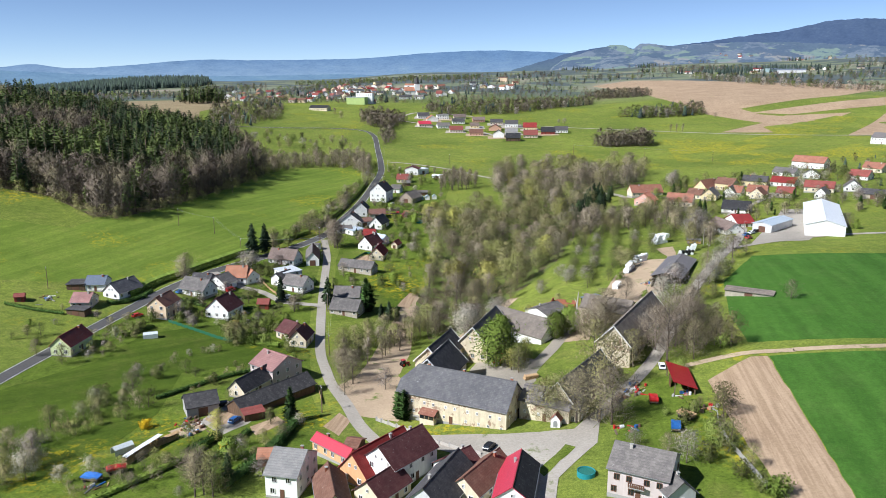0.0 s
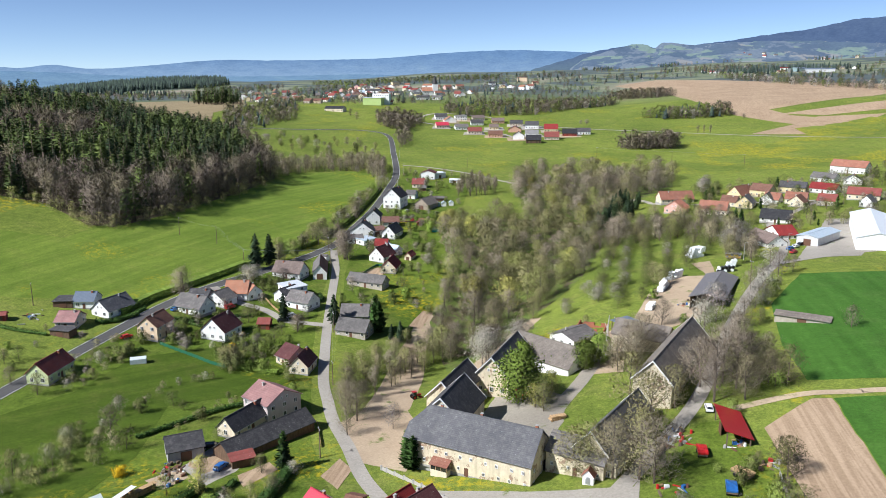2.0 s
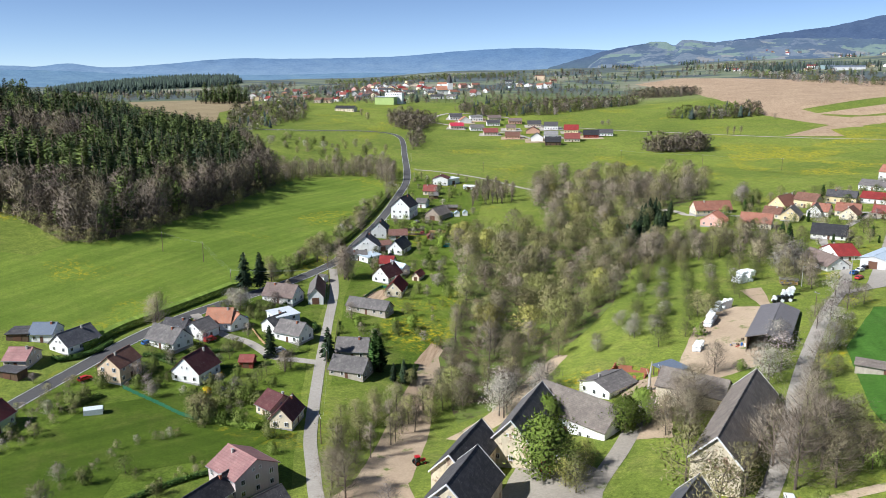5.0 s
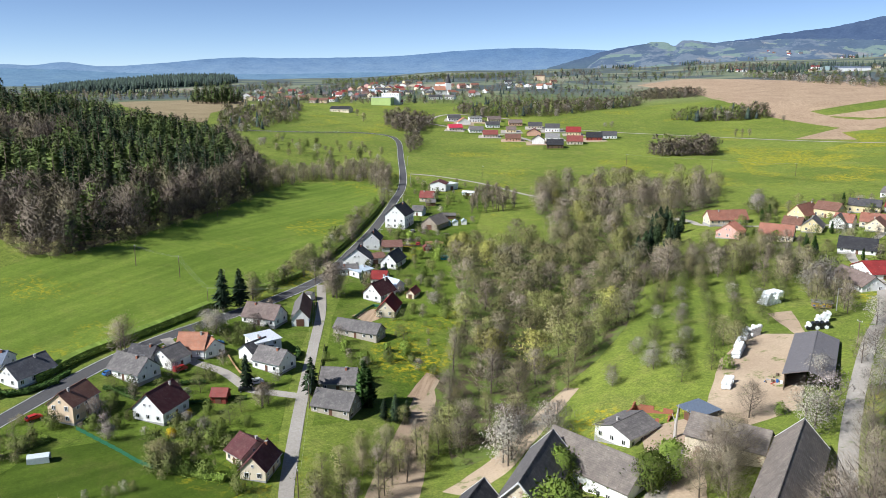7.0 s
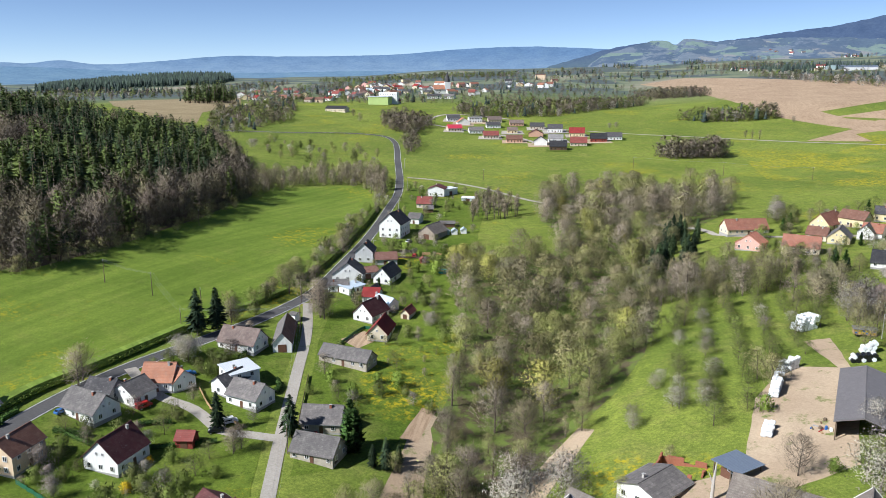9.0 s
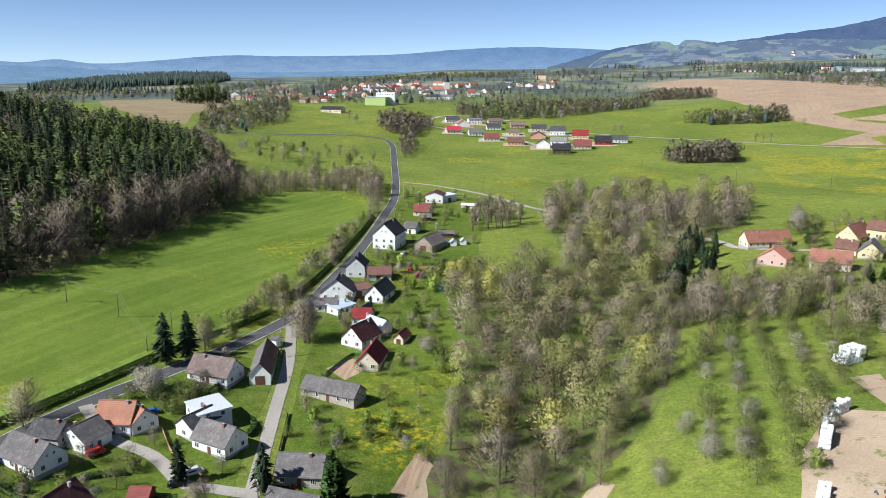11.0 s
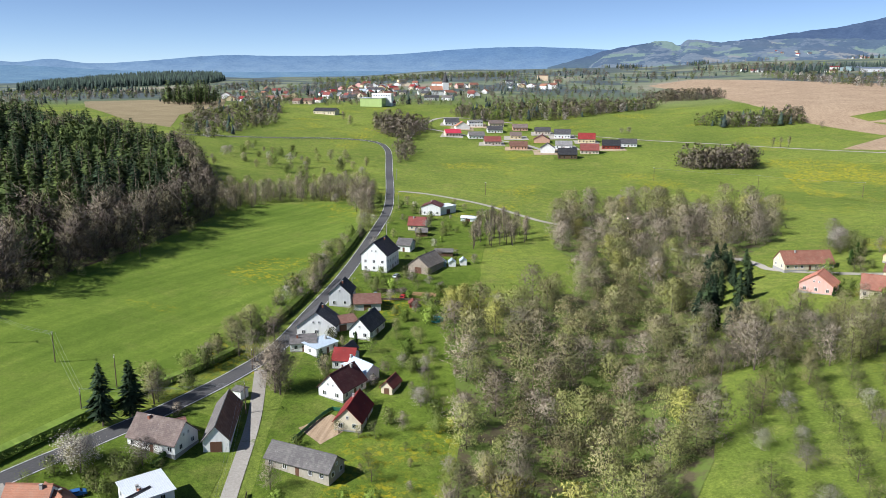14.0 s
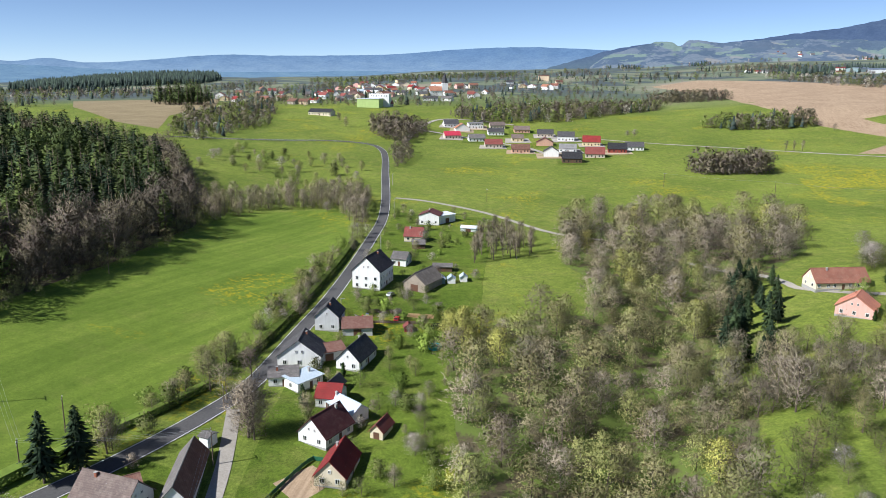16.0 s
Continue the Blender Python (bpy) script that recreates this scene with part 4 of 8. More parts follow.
TREE_LABELS = {
    "bare": "leafless grey-brown tree with fine twigs", "fine": "wide leafless tree with a haze of fine twigs", "slim": "slim leafless tree with upright twigs", "bud": "tree with opening olive-green buds", "leafy": "full tree in fresh green leaf",
    "willow": "tree in pale yellow-green young leaf", "blossom": "fruit tree covered in white spring blossom", "fruit": "small fruit tree with opening buds", "shrub": "bushy shrub with opening buds",
    "green_shrub": "rounded shrub in fresh green leaf", "yellow_shrub": "low shrub covered in yellow blossom", "spruce": "dark green spruce with hanging boughs", "thuja": "dense dark green columnar conifer",
}
PLANT_SEED = random.Random(3)


def tree(kind, x, y, h):
    """A tree of that kind and height at that place."""
    if kind == "bare" and h > 8.5 and y < 320:
        kind = "fine"
    tall, name, meshes = KIND[kind]
    rnd = PLANT_SEED
    if any(math.hypot(x - a, y - b) < r * 0.42 for a, b, r in BUILT):
        return None
    s = h / tall
    root = base(name, x, y, ground_z(x, y) - 0.05, rnd.uniform(0, 360))
    w, c = meshes[rnd.randrange(len(meshes))]
    if "shrub" in kind:
        bpy.data.objects.remove(root)
        root = new(name, c)
        root.matrix_basis = pose(x, y, ground_z(x, y) - 0.05, 0, 0, rnd.uniform(0, 360)) @ Matrix.Scale(s, 4)
        return tagged(root, TREE_LABELS[kind], "shrub", "shrubs of the gardens")
    for n, me in (("trunk", w), ("crown", c)):
        piece(n, me, root, Matrix.Diagonal((s * 1.0, s * rnd.uniform(0.9, 1.1), s, 1)))
    return tagged(root, TREE_LABELS[kind], "tree", {"fruit": "trees of the orchard", "blossom": "blossoming fruit trees"}.get(kind, "trees of the valley"))


def inside(x, y, outline):
    hit = False
    for (x1, y1), (x2, y2) in zip(outline, outline[1:] + outline[:1]):
        if (y1 > y) != (y2 > y) and x < (x2 - x1) * (y - y1) / (y2 - y1) + x1:
            hit = not hit
    return hit


def scatter(outline, gap, seed):
    """Places in an outline, about gap metres apart, on a shaken grid."""
    rnd = random.Random(seed)
    xs, ys = [p[0] for p in outline], [p[1] for p in outline]
    out = []
    for i in range(int((max(xs) - min(xs)) / gap) + 1):
        for j in range(int((max(ys) - min(ys)) / gap) + 1):
            x, y = min(xs) + (i + rnd.uniform(0.05, 0.95)) * gap, min(ys) + (j + rnd.uniform(0.05, 0.95)) * gap
            if inside(x, y, outline):
                out.append((x, y))
    return out


LANES = [smooth_line(p, 4.0) for p in (MAIN_ROAD, VILLAGE_LANE, ((28, 152), (48, 192), (72, 232), (111, 305), (148, 371)), ((-52, 307), (-67, 309), (-91, 325)), ((-12, 178), (30, 168)))]


def free(x, y, room=1.5):
    """Whether a spot keeps clear of buildings and lanes."""
    return all(math.hypot(x - a, y - b) > r * 0.8 + room for a, b, r in BUILT) and all(np.min(np.hypot(l[:, 0] - x, l[:, 1] - y)) > 3.2 + room * 0.5 for l in LANES)


def wood_of(name, soups, places, mat, label, category="wood"):
    """Many trees joined into one mesh: places are rows of x, y, height over the model's own."""
    rnd = np.random.RandomState(len(places))
    vs, fs, ns, tints, stems, k = [], [], [], [], [], 0
    models = []
    for wsoup, csoup in soups:
        v = np.array(wsoup.v + csoup.v)
        f = [list(p) for p in wsoup.f] + [[i + len(wsoup.v) for i in p] for p in csoup.f]
        f3 = np.array([(p[0], p[i], p[i + 1]) for p in f for i in range(1, len(p) - 1)])
        n = crown_normals(v, float(v[:, 2].max()))
        models.append((v, face_outwards(v, f3, n), n, (f3[:, 0] < len(wsoup.v)).astype(np.int32)))
    zs = height(np.array([p[0] for p in places]), np.array([p[1] for p in places]))
    for (x, y, s), z in zip(places, zs):
        v, f, nn, stem = models[rnd.randint(len(models))]
        stems.append(stem)
        a = rnd.uniform(0, 6.28)
        c, d = math.cos(a) * s, math.sin(a) * s
        vs.append(np.stack([v[:, 0] * c - v[:, 1] * d + x, v[:, 0] * d + v[:, 1] * c + y, v[:, 2] * s + z - 0.3], 1))
        ca, sa = math.cos(a), math.sin(a)
        ns.append(np.stack([nn[:, 0] * ca - nn[:, 1] * sa, nn[:, 0] * sa + nn[:, 1] * ca, nn[:, 2]], 1))
        fs.append(f + k)
        tints.append(np.full(len(v), rnd.uniform(0, 1)))
        k += len(v)
    vs, fs = np.vstack(vs), np.vstack(fs)
    me = bpy.data.meshes.new(name)
    me.vertices.add(len(vs))
    me.vertices.foreach_set("co", vs.ravel())
    me.loops.add(len(fs) * 3)
    me.loops.foreach_set("vertex_index", fs.ravel().astype(np.int32))
    me.polygons.add(len(fs))
    me.polygons.foreach_set("loop_start", np.arange(0, len(fs) * 3, 3, dtype=np.int32))
    me.polygons.foreach_set("use_smooth", np.ones(len(fs), bool))
    me.update(calc_edges=True)
    me.normals_split_custom_set_from_vertices(np.vstack(ns).tolist())
    me.materials.append(mat)
    me.materials.append(BARK)
    me.polygons.foreach_set("material_index", np.concatenate(stems))
    me.attributes.new("tint", "FLOAT", "POINT").data.foreach_set("value", np.concatenate(tints))
    return tagged(new(name, me), label, category, kind="stuff")


# ---- roads, yards and gardens ----
sheet("garden_lawn", ((-140, 215), (-122, 300), (-95, 350), (-78, 378), (-60, 372), (-58, 330), (-52, 285), (-44, 240), (-38, 210), (-28, 180), (-60, 150), (-120, 150)), GARDEN, label="lush garden grass between the houses", category="grass")
sheet("garden_lawn", ((-44, 290), (-53, 370), (-54, 400), (-54, 470), (-46, 560), (-46, 640), (10, 630), (2, 520), (0, 440), (-6, 380), (-12, 330), (-25, 300)), GARDEN, label="garden grass with dandelions behind the houses", category="grass")
SLOPE = grass_material("uncut_slope_grass", (0.056, 0.09, 0.01), (0.086, 0.13, 0.016), (0.115, 0.125, 0.03), 0.04, mown=50)
sheet("slope_meadow", ((-150, 180), (-131, 213), (-114, 238), (-108, 266), (-84, 280), (-50, 260), (-60, 244), (-84, 232), (-80, 200), (-84, 180), (-92, 160), (-130, 145)), SLOPE, 7, 0.06, label="lush uncut grass on the slope above the yards", category="grass")
for side in (-2.55, 2.55):
    ribbon("edge_line", MAIN_ROAD, 0.16, WHITE_LINE, over=0.09, side=side, label="white painted road edge line", category="road marking")
ribbon("road", ((-49, 679), (-28, 671), (5, 643), (36, 601), (60, 585)), 3.2, LANE, label="narrow pale side road past the meadow")
ribbon("road", ((-63, 925), (-58, 1000), (-41, 1057), (-7, 1063), (40, 1040)), 4.5, LANE, over=0.1, label="pale road into the new estate")
ribbon("road", ((-58, 1000), (-23, 969), (9, 940), (44, 902), (60, 862)), 4.5, LANE, over=0.14, label="pale street through the new estate")
ribbon("field_road", ((60, 985), (100, 956), (159, 913), (218, 881), (315, 824), (500, 720)), 3.4, LANE, over=0.1, label="pale field road across the meadow")
ribbon("lane", ((92, 552), (114, 527), (119, 514), (123, 502), (150, 490), (210, 480)), 3.5, LANE, label="pale lane to the houses")
ribbon("lane", ((-52, 307), (-60, 308), (-67, 309), (-78, 319), (-91, 325), (-104, 338)), 3.6, LANE, over=0.1, label="short asphalt side lane")
ribbon("lane", ((127, 327), (144, 333), (167, 340), (203, 345), (330, 350)), 3.6, LANE, over=0.1, label="pale access lane to the halls")
ribbon("lane", ((148, 371), (160, 420), (185, 450), (230, 500)), 3.6, LANE, over=0.1, label="pale village lane uphill")
sheet("square", ((-12, 181), (8, 178), (17, 176), (37, 174), (39, 177), (36, 166), (25, 152), (22, 138), (20, 110), (8, 110), (13, 143), (13, 156), (9, 163), (0, 170), (-11, 178)), LANE, 5, 0.08, label="worn pale village square", category="square")
ribbon("farm_track", ((22, 208), (28, 222), (35, 235), (42, 250), (48, 262)), 4.5, GRAVEL, over=0.05, label="worn track through the farm")
sheet("garden_lawn", ((37, 158), (42, 170), (48, 186), (58, 199), (64, 198), (66, 178), (64, 150), (62, 130), (36, 132)), GARDEN, 5, 0.03, label="bright green lawn behind the square", category="grass")
sheet("grass_island", ((21, 156), (29, 167), (31, 165), (22, 153)), GARDEN, 4, 0.14, label="small grass island in the square", category="grass")
sheet("farmyard", ((4, 205), (7, 222), (12, 238), (22, 238), (30, 226), (27, 210), (20, 196)), GRAVEL, 5, label="dusty farmyard of worn gravel", category="yard")
sheet("yard", ((-33, 222), (-26, 236), (-16, 238), (-9, 208), (-12, 190), (-23, 196)), DIRT, 5, 0.03, label="sandy yard beside the lane", category="yard")
sheet("earth_bank", ((-28, 232), (-24, 276), (-20, 300), (-15, 330), (-10, 326), (-12, 300), (-12, 270), (-14, 232), (-22, 222)), DIRT, 5, label="freshly dug sandy bank by the stream", category="bank")
sheet("earth_path", ((-7, 264), (5, 279), (17, 300), (28, 316), (32, 312), (20, 290), (10, 270), (0, 258)), DIRT, 5, label="sandy path along the stream", category="path")
sheet("farm_yard", ((57, 275), (64, 291), (72, 310), (86, 328), (98, 322), (98, 345), (106, 345), (100, 318), (88, 290), (80, 272), (62, 266)), DIRT, 5, label="bare earth yard beside the bales", category="yard")
sheet("farm_yard", ((42, 274), (57, 277), (56, 267), (52, 257), (48, 238), (38, 240)), DIRT, 5, 0.03, label="worn yard between the farm buildings", category="yard")
sheet("concrete_yard", ((137, 333), (160, 372), (190, 424), (204, 422), (176, 352), (162, 332)), LANE, 6, 0.03, label="pale concrete yard between the halls", category="yard")
for spot in (((-46, 373), (-39, 381), (-32, 376), (-39, 366)), ((-20, 313), (-15, 330), (-11, 329), (-15, 312)), ((-32, 190), (-29, 199), (-25, 193), (-27, 183)), ((-60, 205), (-66, 196), (-60, 192), (-54, 200))):
    sheet("vegetable_bed", spot, SOIL, 4, 0.05, label="dug brown vegetable bed", category="bed")
sheet("yard", ((-67, 195), (-60, 215), (-51, 203), (-53, 193), (-58, 186)), LANE, 4, 0.04, label="worn concrete yard between sheds", category="yard")
sheet("yard", ((-73, 188), (-67, 195), (-63, 190), (-67, 184)), DIRT, 4, 0.04, label="bare yard strewn with rubbish", category="yard")
sheet("vegetable_bed", ((-49, 185), (-43, 194), (-46, 198), (-52, 191)), SOIL, 4, 0.05, label="dug brown vegetable bed", category="bed")
PLOTS = random.Random(4)
for x, y in ((-26, 1025), (-14, 1001), (0, 1020), (20, 981), (46, 998), (67, 971), (84, 944), (102, 911), (1, 941), (-23, 953), (15, 906), (38, 879), (62, 915), (62, 857), (75, 828), (96, 849), (118, 871), (134, 882), (78, 879), (39, 943)):
    w, d = PLOTS.uniform(11, 14), PLOTS.uniform(10, 13)
    sheet("building_plot", ((x - w, y - d), (x + w, y - d - 1), (x + w - 1, y + d), (x - w + 1, y + d)), PLOTS.choice((DIRT, LANE, GARDEN, LANE, DIRT, LANE)), 8, 0.12, label="fenced plot of a new house", category="plot")

DANDELIONS = grass_material("dandelion_meadow", (0.126, 0.17, 0.031), (0.202, 0.247, 0.047), (0.25, 0.242, 0.082), 0.14)
for spot in (((228, 778), (300, 775), (440, 890), (447, 850), (333, 737), (267, 705), (238, 709)), ((361, 875), (469, 927), (480, 900), (406, 800), (341, 756)), ((219, 754), (308, 658), (269, 574), (205, 670)), ((300, 650), (420, 740), (560, 690), (420, 560))):
    sheet("dandelion_meadow", spot, DANDELIONS, 20, 0.05, label="meadow strip yellow with flowering dandelions", category="meadow")
sheet("flower_lawn", ((-12, 185), (-6, 187), (7, 184), (15, 178), (12, 174), (7, 172), (-2, 177), (-8, 181)), DANDELIONS, 4, 0.03, label="front lawn yellow with dandelions", category="grass")

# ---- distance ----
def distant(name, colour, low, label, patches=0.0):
    """Far hills, air haze painted into their glow: wooded slopes and paler clearings."""
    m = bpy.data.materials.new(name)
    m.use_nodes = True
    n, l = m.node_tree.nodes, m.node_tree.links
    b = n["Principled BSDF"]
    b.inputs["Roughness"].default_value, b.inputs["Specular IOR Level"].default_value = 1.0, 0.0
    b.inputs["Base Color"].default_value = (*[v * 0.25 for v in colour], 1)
    # Lower slopes take the paler haze colour.
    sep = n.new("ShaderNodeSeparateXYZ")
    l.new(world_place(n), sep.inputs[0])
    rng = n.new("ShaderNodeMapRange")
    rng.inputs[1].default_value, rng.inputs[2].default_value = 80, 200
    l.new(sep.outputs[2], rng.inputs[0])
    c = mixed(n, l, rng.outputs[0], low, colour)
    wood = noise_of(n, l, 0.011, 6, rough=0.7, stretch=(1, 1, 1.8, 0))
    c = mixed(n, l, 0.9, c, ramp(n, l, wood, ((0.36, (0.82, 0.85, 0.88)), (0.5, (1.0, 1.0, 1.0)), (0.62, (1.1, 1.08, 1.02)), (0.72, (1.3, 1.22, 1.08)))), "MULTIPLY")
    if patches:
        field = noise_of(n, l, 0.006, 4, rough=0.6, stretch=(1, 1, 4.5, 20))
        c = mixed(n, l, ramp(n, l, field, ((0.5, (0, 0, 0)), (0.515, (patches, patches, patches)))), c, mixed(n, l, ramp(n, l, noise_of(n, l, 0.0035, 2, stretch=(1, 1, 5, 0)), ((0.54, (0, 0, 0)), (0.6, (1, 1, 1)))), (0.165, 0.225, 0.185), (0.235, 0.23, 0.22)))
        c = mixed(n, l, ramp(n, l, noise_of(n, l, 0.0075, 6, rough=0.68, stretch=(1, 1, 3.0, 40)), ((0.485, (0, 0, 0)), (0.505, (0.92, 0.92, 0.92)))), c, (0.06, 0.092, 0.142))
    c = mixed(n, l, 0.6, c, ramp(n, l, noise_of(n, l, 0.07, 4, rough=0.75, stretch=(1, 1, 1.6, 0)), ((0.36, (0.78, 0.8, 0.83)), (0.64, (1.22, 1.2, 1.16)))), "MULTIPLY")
    # The hazy colour is emitted, though hills are no light source.
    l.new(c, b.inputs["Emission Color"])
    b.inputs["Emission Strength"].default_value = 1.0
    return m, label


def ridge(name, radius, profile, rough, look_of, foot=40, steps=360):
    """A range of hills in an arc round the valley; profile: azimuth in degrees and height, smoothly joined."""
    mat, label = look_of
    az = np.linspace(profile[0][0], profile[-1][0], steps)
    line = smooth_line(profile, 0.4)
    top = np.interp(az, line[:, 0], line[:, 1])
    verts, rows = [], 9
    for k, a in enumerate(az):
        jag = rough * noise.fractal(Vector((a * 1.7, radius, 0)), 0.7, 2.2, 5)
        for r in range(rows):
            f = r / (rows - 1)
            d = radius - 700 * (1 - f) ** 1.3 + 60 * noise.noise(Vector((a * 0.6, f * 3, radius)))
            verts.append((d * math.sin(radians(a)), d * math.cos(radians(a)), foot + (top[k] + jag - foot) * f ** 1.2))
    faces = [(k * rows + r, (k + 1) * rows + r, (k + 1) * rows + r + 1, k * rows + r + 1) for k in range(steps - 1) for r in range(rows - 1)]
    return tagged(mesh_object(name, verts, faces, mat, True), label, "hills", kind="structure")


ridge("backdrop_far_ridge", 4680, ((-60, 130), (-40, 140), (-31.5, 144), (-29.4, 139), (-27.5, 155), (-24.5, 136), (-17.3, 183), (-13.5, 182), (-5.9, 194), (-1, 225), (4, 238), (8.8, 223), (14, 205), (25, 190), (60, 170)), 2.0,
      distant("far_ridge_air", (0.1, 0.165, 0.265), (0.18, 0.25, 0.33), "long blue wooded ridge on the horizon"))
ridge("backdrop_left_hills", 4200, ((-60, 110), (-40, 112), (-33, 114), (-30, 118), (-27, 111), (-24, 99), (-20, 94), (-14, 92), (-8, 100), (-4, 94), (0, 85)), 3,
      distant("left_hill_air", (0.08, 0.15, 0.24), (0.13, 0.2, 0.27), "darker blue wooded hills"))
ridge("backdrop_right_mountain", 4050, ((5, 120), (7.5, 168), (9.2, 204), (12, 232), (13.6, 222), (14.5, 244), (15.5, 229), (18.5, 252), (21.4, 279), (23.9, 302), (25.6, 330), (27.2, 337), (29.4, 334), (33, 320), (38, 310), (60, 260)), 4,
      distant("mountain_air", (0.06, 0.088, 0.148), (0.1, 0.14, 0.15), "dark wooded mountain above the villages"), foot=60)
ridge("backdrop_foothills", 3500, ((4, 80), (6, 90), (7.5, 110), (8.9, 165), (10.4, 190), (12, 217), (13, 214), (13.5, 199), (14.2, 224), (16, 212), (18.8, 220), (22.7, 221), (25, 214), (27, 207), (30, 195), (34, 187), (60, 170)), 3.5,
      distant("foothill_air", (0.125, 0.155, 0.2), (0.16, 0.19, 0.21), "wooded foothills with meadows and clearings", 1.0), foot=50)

# ---- houses ----
house("house", "white", "slate", -130.9, 302.6, 68, 12.7, 8.5, 3, 3.6, "a", 1)
house("house", "white", "steelblue", -142.3, 306.2, 3, 7.7, 8, 3, 2.6, "a", 1)
house("shed", "wood", "dark", -149.9, 304.7, 7, 7.0, 7, 2.5, 0.3, "f", 0)
house("house", "beige", "maroonpale", -139.9, 287.9, 1, 7.1, 9, 2.8, 2.6, "a", 1)
house("shed", "wood", "dark", -138.1, 278.9, -12, 7.7, 4, 2.3, 0.2, "f", 0)
house("shed", "redwood", "maroon", -163.8, 285.9, 15, 3.4, 3, 2.2, 0.8, "a", 0)
house("house", "lime", "maroon", -125.9, 247.0, -6, 7.1, 13, 3.6, 3.2, "c", 1)
house("house", "peach", "brown", -108.3, 285.8, -11, 7.8, 10.5, 5.2, 3.2, "c", 2)
house("house", "white", "grey", -102.9, 311.2, -26, 13.2, 8.5, 3, 3.8, "a", 1)
house("house", "white", "grey", -95.7, 321.7, 66, 7.9, 9, 3.2, 3, "a", 1)
house("house", "grey", "dark", -103.6, 321.1, -10, 8.4, 7, 3, 2.6, "a", 1)
house("house", "white", "orange", -91.3, 330.8, 1, 9.1, 9, 3.2, 4, "a", 1)
house("house", "white", "orange", -87.0, 331.7, 50, 7.0, 8, 3.2, 2.8, "c", 1)
house("house", "white", "maroondark", -86.4, 290.7, -16, 10.0, 11, 3.6, 4.6, "c", 1)
house("shed", "redwood", "maroon", -73.2, 301.3, 0, 4.4, 4.5, 2.4, 1.4, "a", 0)
house("house", "white", "grey", -63.7, 325.6, -26, 11.0, 8, 3.3, 3.4, "a", 1)
house("house", "white", "dark", -71.4, 331.9, -31, 6.2, 9, 3.5, 2.2, "c", 1)
house("house", "white", "whiteroof", -70.1, 336.6, 40, 8.9, 9, 5.4, 0.4, "f", 2)
house("house", "white", "browngrey", -76.2, 360.8, -18, 13.8, 8.5, 3, 4, "a", 1)
house("barn", "white", "grey", -64.5, 370.1, 9, 6.1, 22, 3.2, 3.4, "c", 0, roof2="brown")
house("shed", "wood", "rust", -75.6, 364.6, 36, 6.5, 5, 2.6, 1.6, "a", 0)
house("kiosk", "white", "grey", -64.8, 386.2, 68, 3.3, 2.6, 2.6, 0.5, "c", 0)
house("barn", "weathered", "grey", -40.6, 355.3, -23, 17.7, 6.5, 2.8, 2.6, "a", 1)
house("house", "white", "maroondark", -38.1, 394.0, -27, 8.4, 11, 3, 4.2, "c", 1)
house("house", "white", "paleblue", -34.9, 405.9, 46, 4.9, 12, 3, 1.8, "c", 1)
house("house", "white", "red", -40.0, 411.6, -5, 6.4, 8, 3, 2.4, "a", 1)
house("house", "cream", "red", -32.6, 378.7, -7, 7.1, 12, 2.8, 3.6, "c", 1)
house("shed", "cream", "maroon", -24.7, 396.9, -17, 3.4, 6.5, 2.2, 1.7, "c", 0)
house("house", "weathered", "grey", -40.6, 315.0, -3, 10.8, 8, 3, 3.4, "a", 1)
house("barn", "weathered", "grey", -39.2, 300.5, -17, 12.0, 8, 2.6, 3.4, "a", 1)
house("house", "cream", "maroondark", -51.6, 265.3, -7, 6.4, 9.5, 3, 3.3, "c", 1)
house("house", "cream", "maroondark", -56.0, 270.9, -40, 7.1, 9, 3, 3, "a", 1)
house("house", "greypink", "maroonpale", -53.0, 229.6, 51, 11.6, 11, 5.6, 3, "c", 2)
house("house", "cream", "dark", -58.1, 218.5, -26, 6.0, 14, 2.6, 3, "c", 1)
house("barn", "wood", "dark", -49.9, 209.5, 51, 26.3, 7.5, 2.4, 2.6, "a", 0)
house("shed", "wood", "maroon", -52.5, 196.9, 29, 5.5, 3.5, 2.2, 0.3, "f", 0)
house("house", "white", "greylight", -34.0, 157.3, -12, 7.4, 12, 5.5, 3.2, "a", 2, label="white two-storey house with pale grey sheet roof")
house("shed", "wood", "orange", -42.6, 169.2, 6, 3.3, 5, 2.4, 1.2, "a", 0)
house("house", "apricot", "red", -14.9, 162.4, -38, 8.1, 17, 3.4, 4.4, "c", 1)
house("house", "apricot", "crimson", -26.2, 170.0, 47, 3.3, 13, 3, 1.2, "c", 1)
house("house", "white", "maroondark", -9.6, 159.6, 50, 14.0, 9.5, 5.5, 3.8, "a", 2)
house("house", "cream", "maroondark", -13.0, 149.8, -36, 7.4, 10, 3, 3, "c", 1)
house("house", "cream", "brown", -23.7, 147.7, 14, 6.5, 14, 3, 3, "c", 1)
house("house", "greywall", "dark", -0.4, 146.9, -24, 9.2, 18, 3.4, 4.2, "c", 1)
house("house", "cream", "brown", 8.3, 151.2, -33, 7.3, 15, 3, 3, "c", 1)
house("house", "white", "maroondark", 3.1, 158.1, -46, 7.0, 8, 3, 2.4, "c", 1)
house("house", "white", "crimson", 15.5, 147.6, -12, 7.6, 16, 3, 2.8, "c", 1, roof2="black")
house("shed", "wood", "brown", -21.8, 173.7, -18, 3.4, 5, 2.2, 0.9, "a", 0)
house("house", "white", "grey", 38.5, 273.7, -47, 10.4, 12, 3.2, 1.8, "c", 1)
house("carport", "wood", "steelblue", 56.6, 276.5, -59, 7.0, 7, 2.6, 0.25, "f", 0)
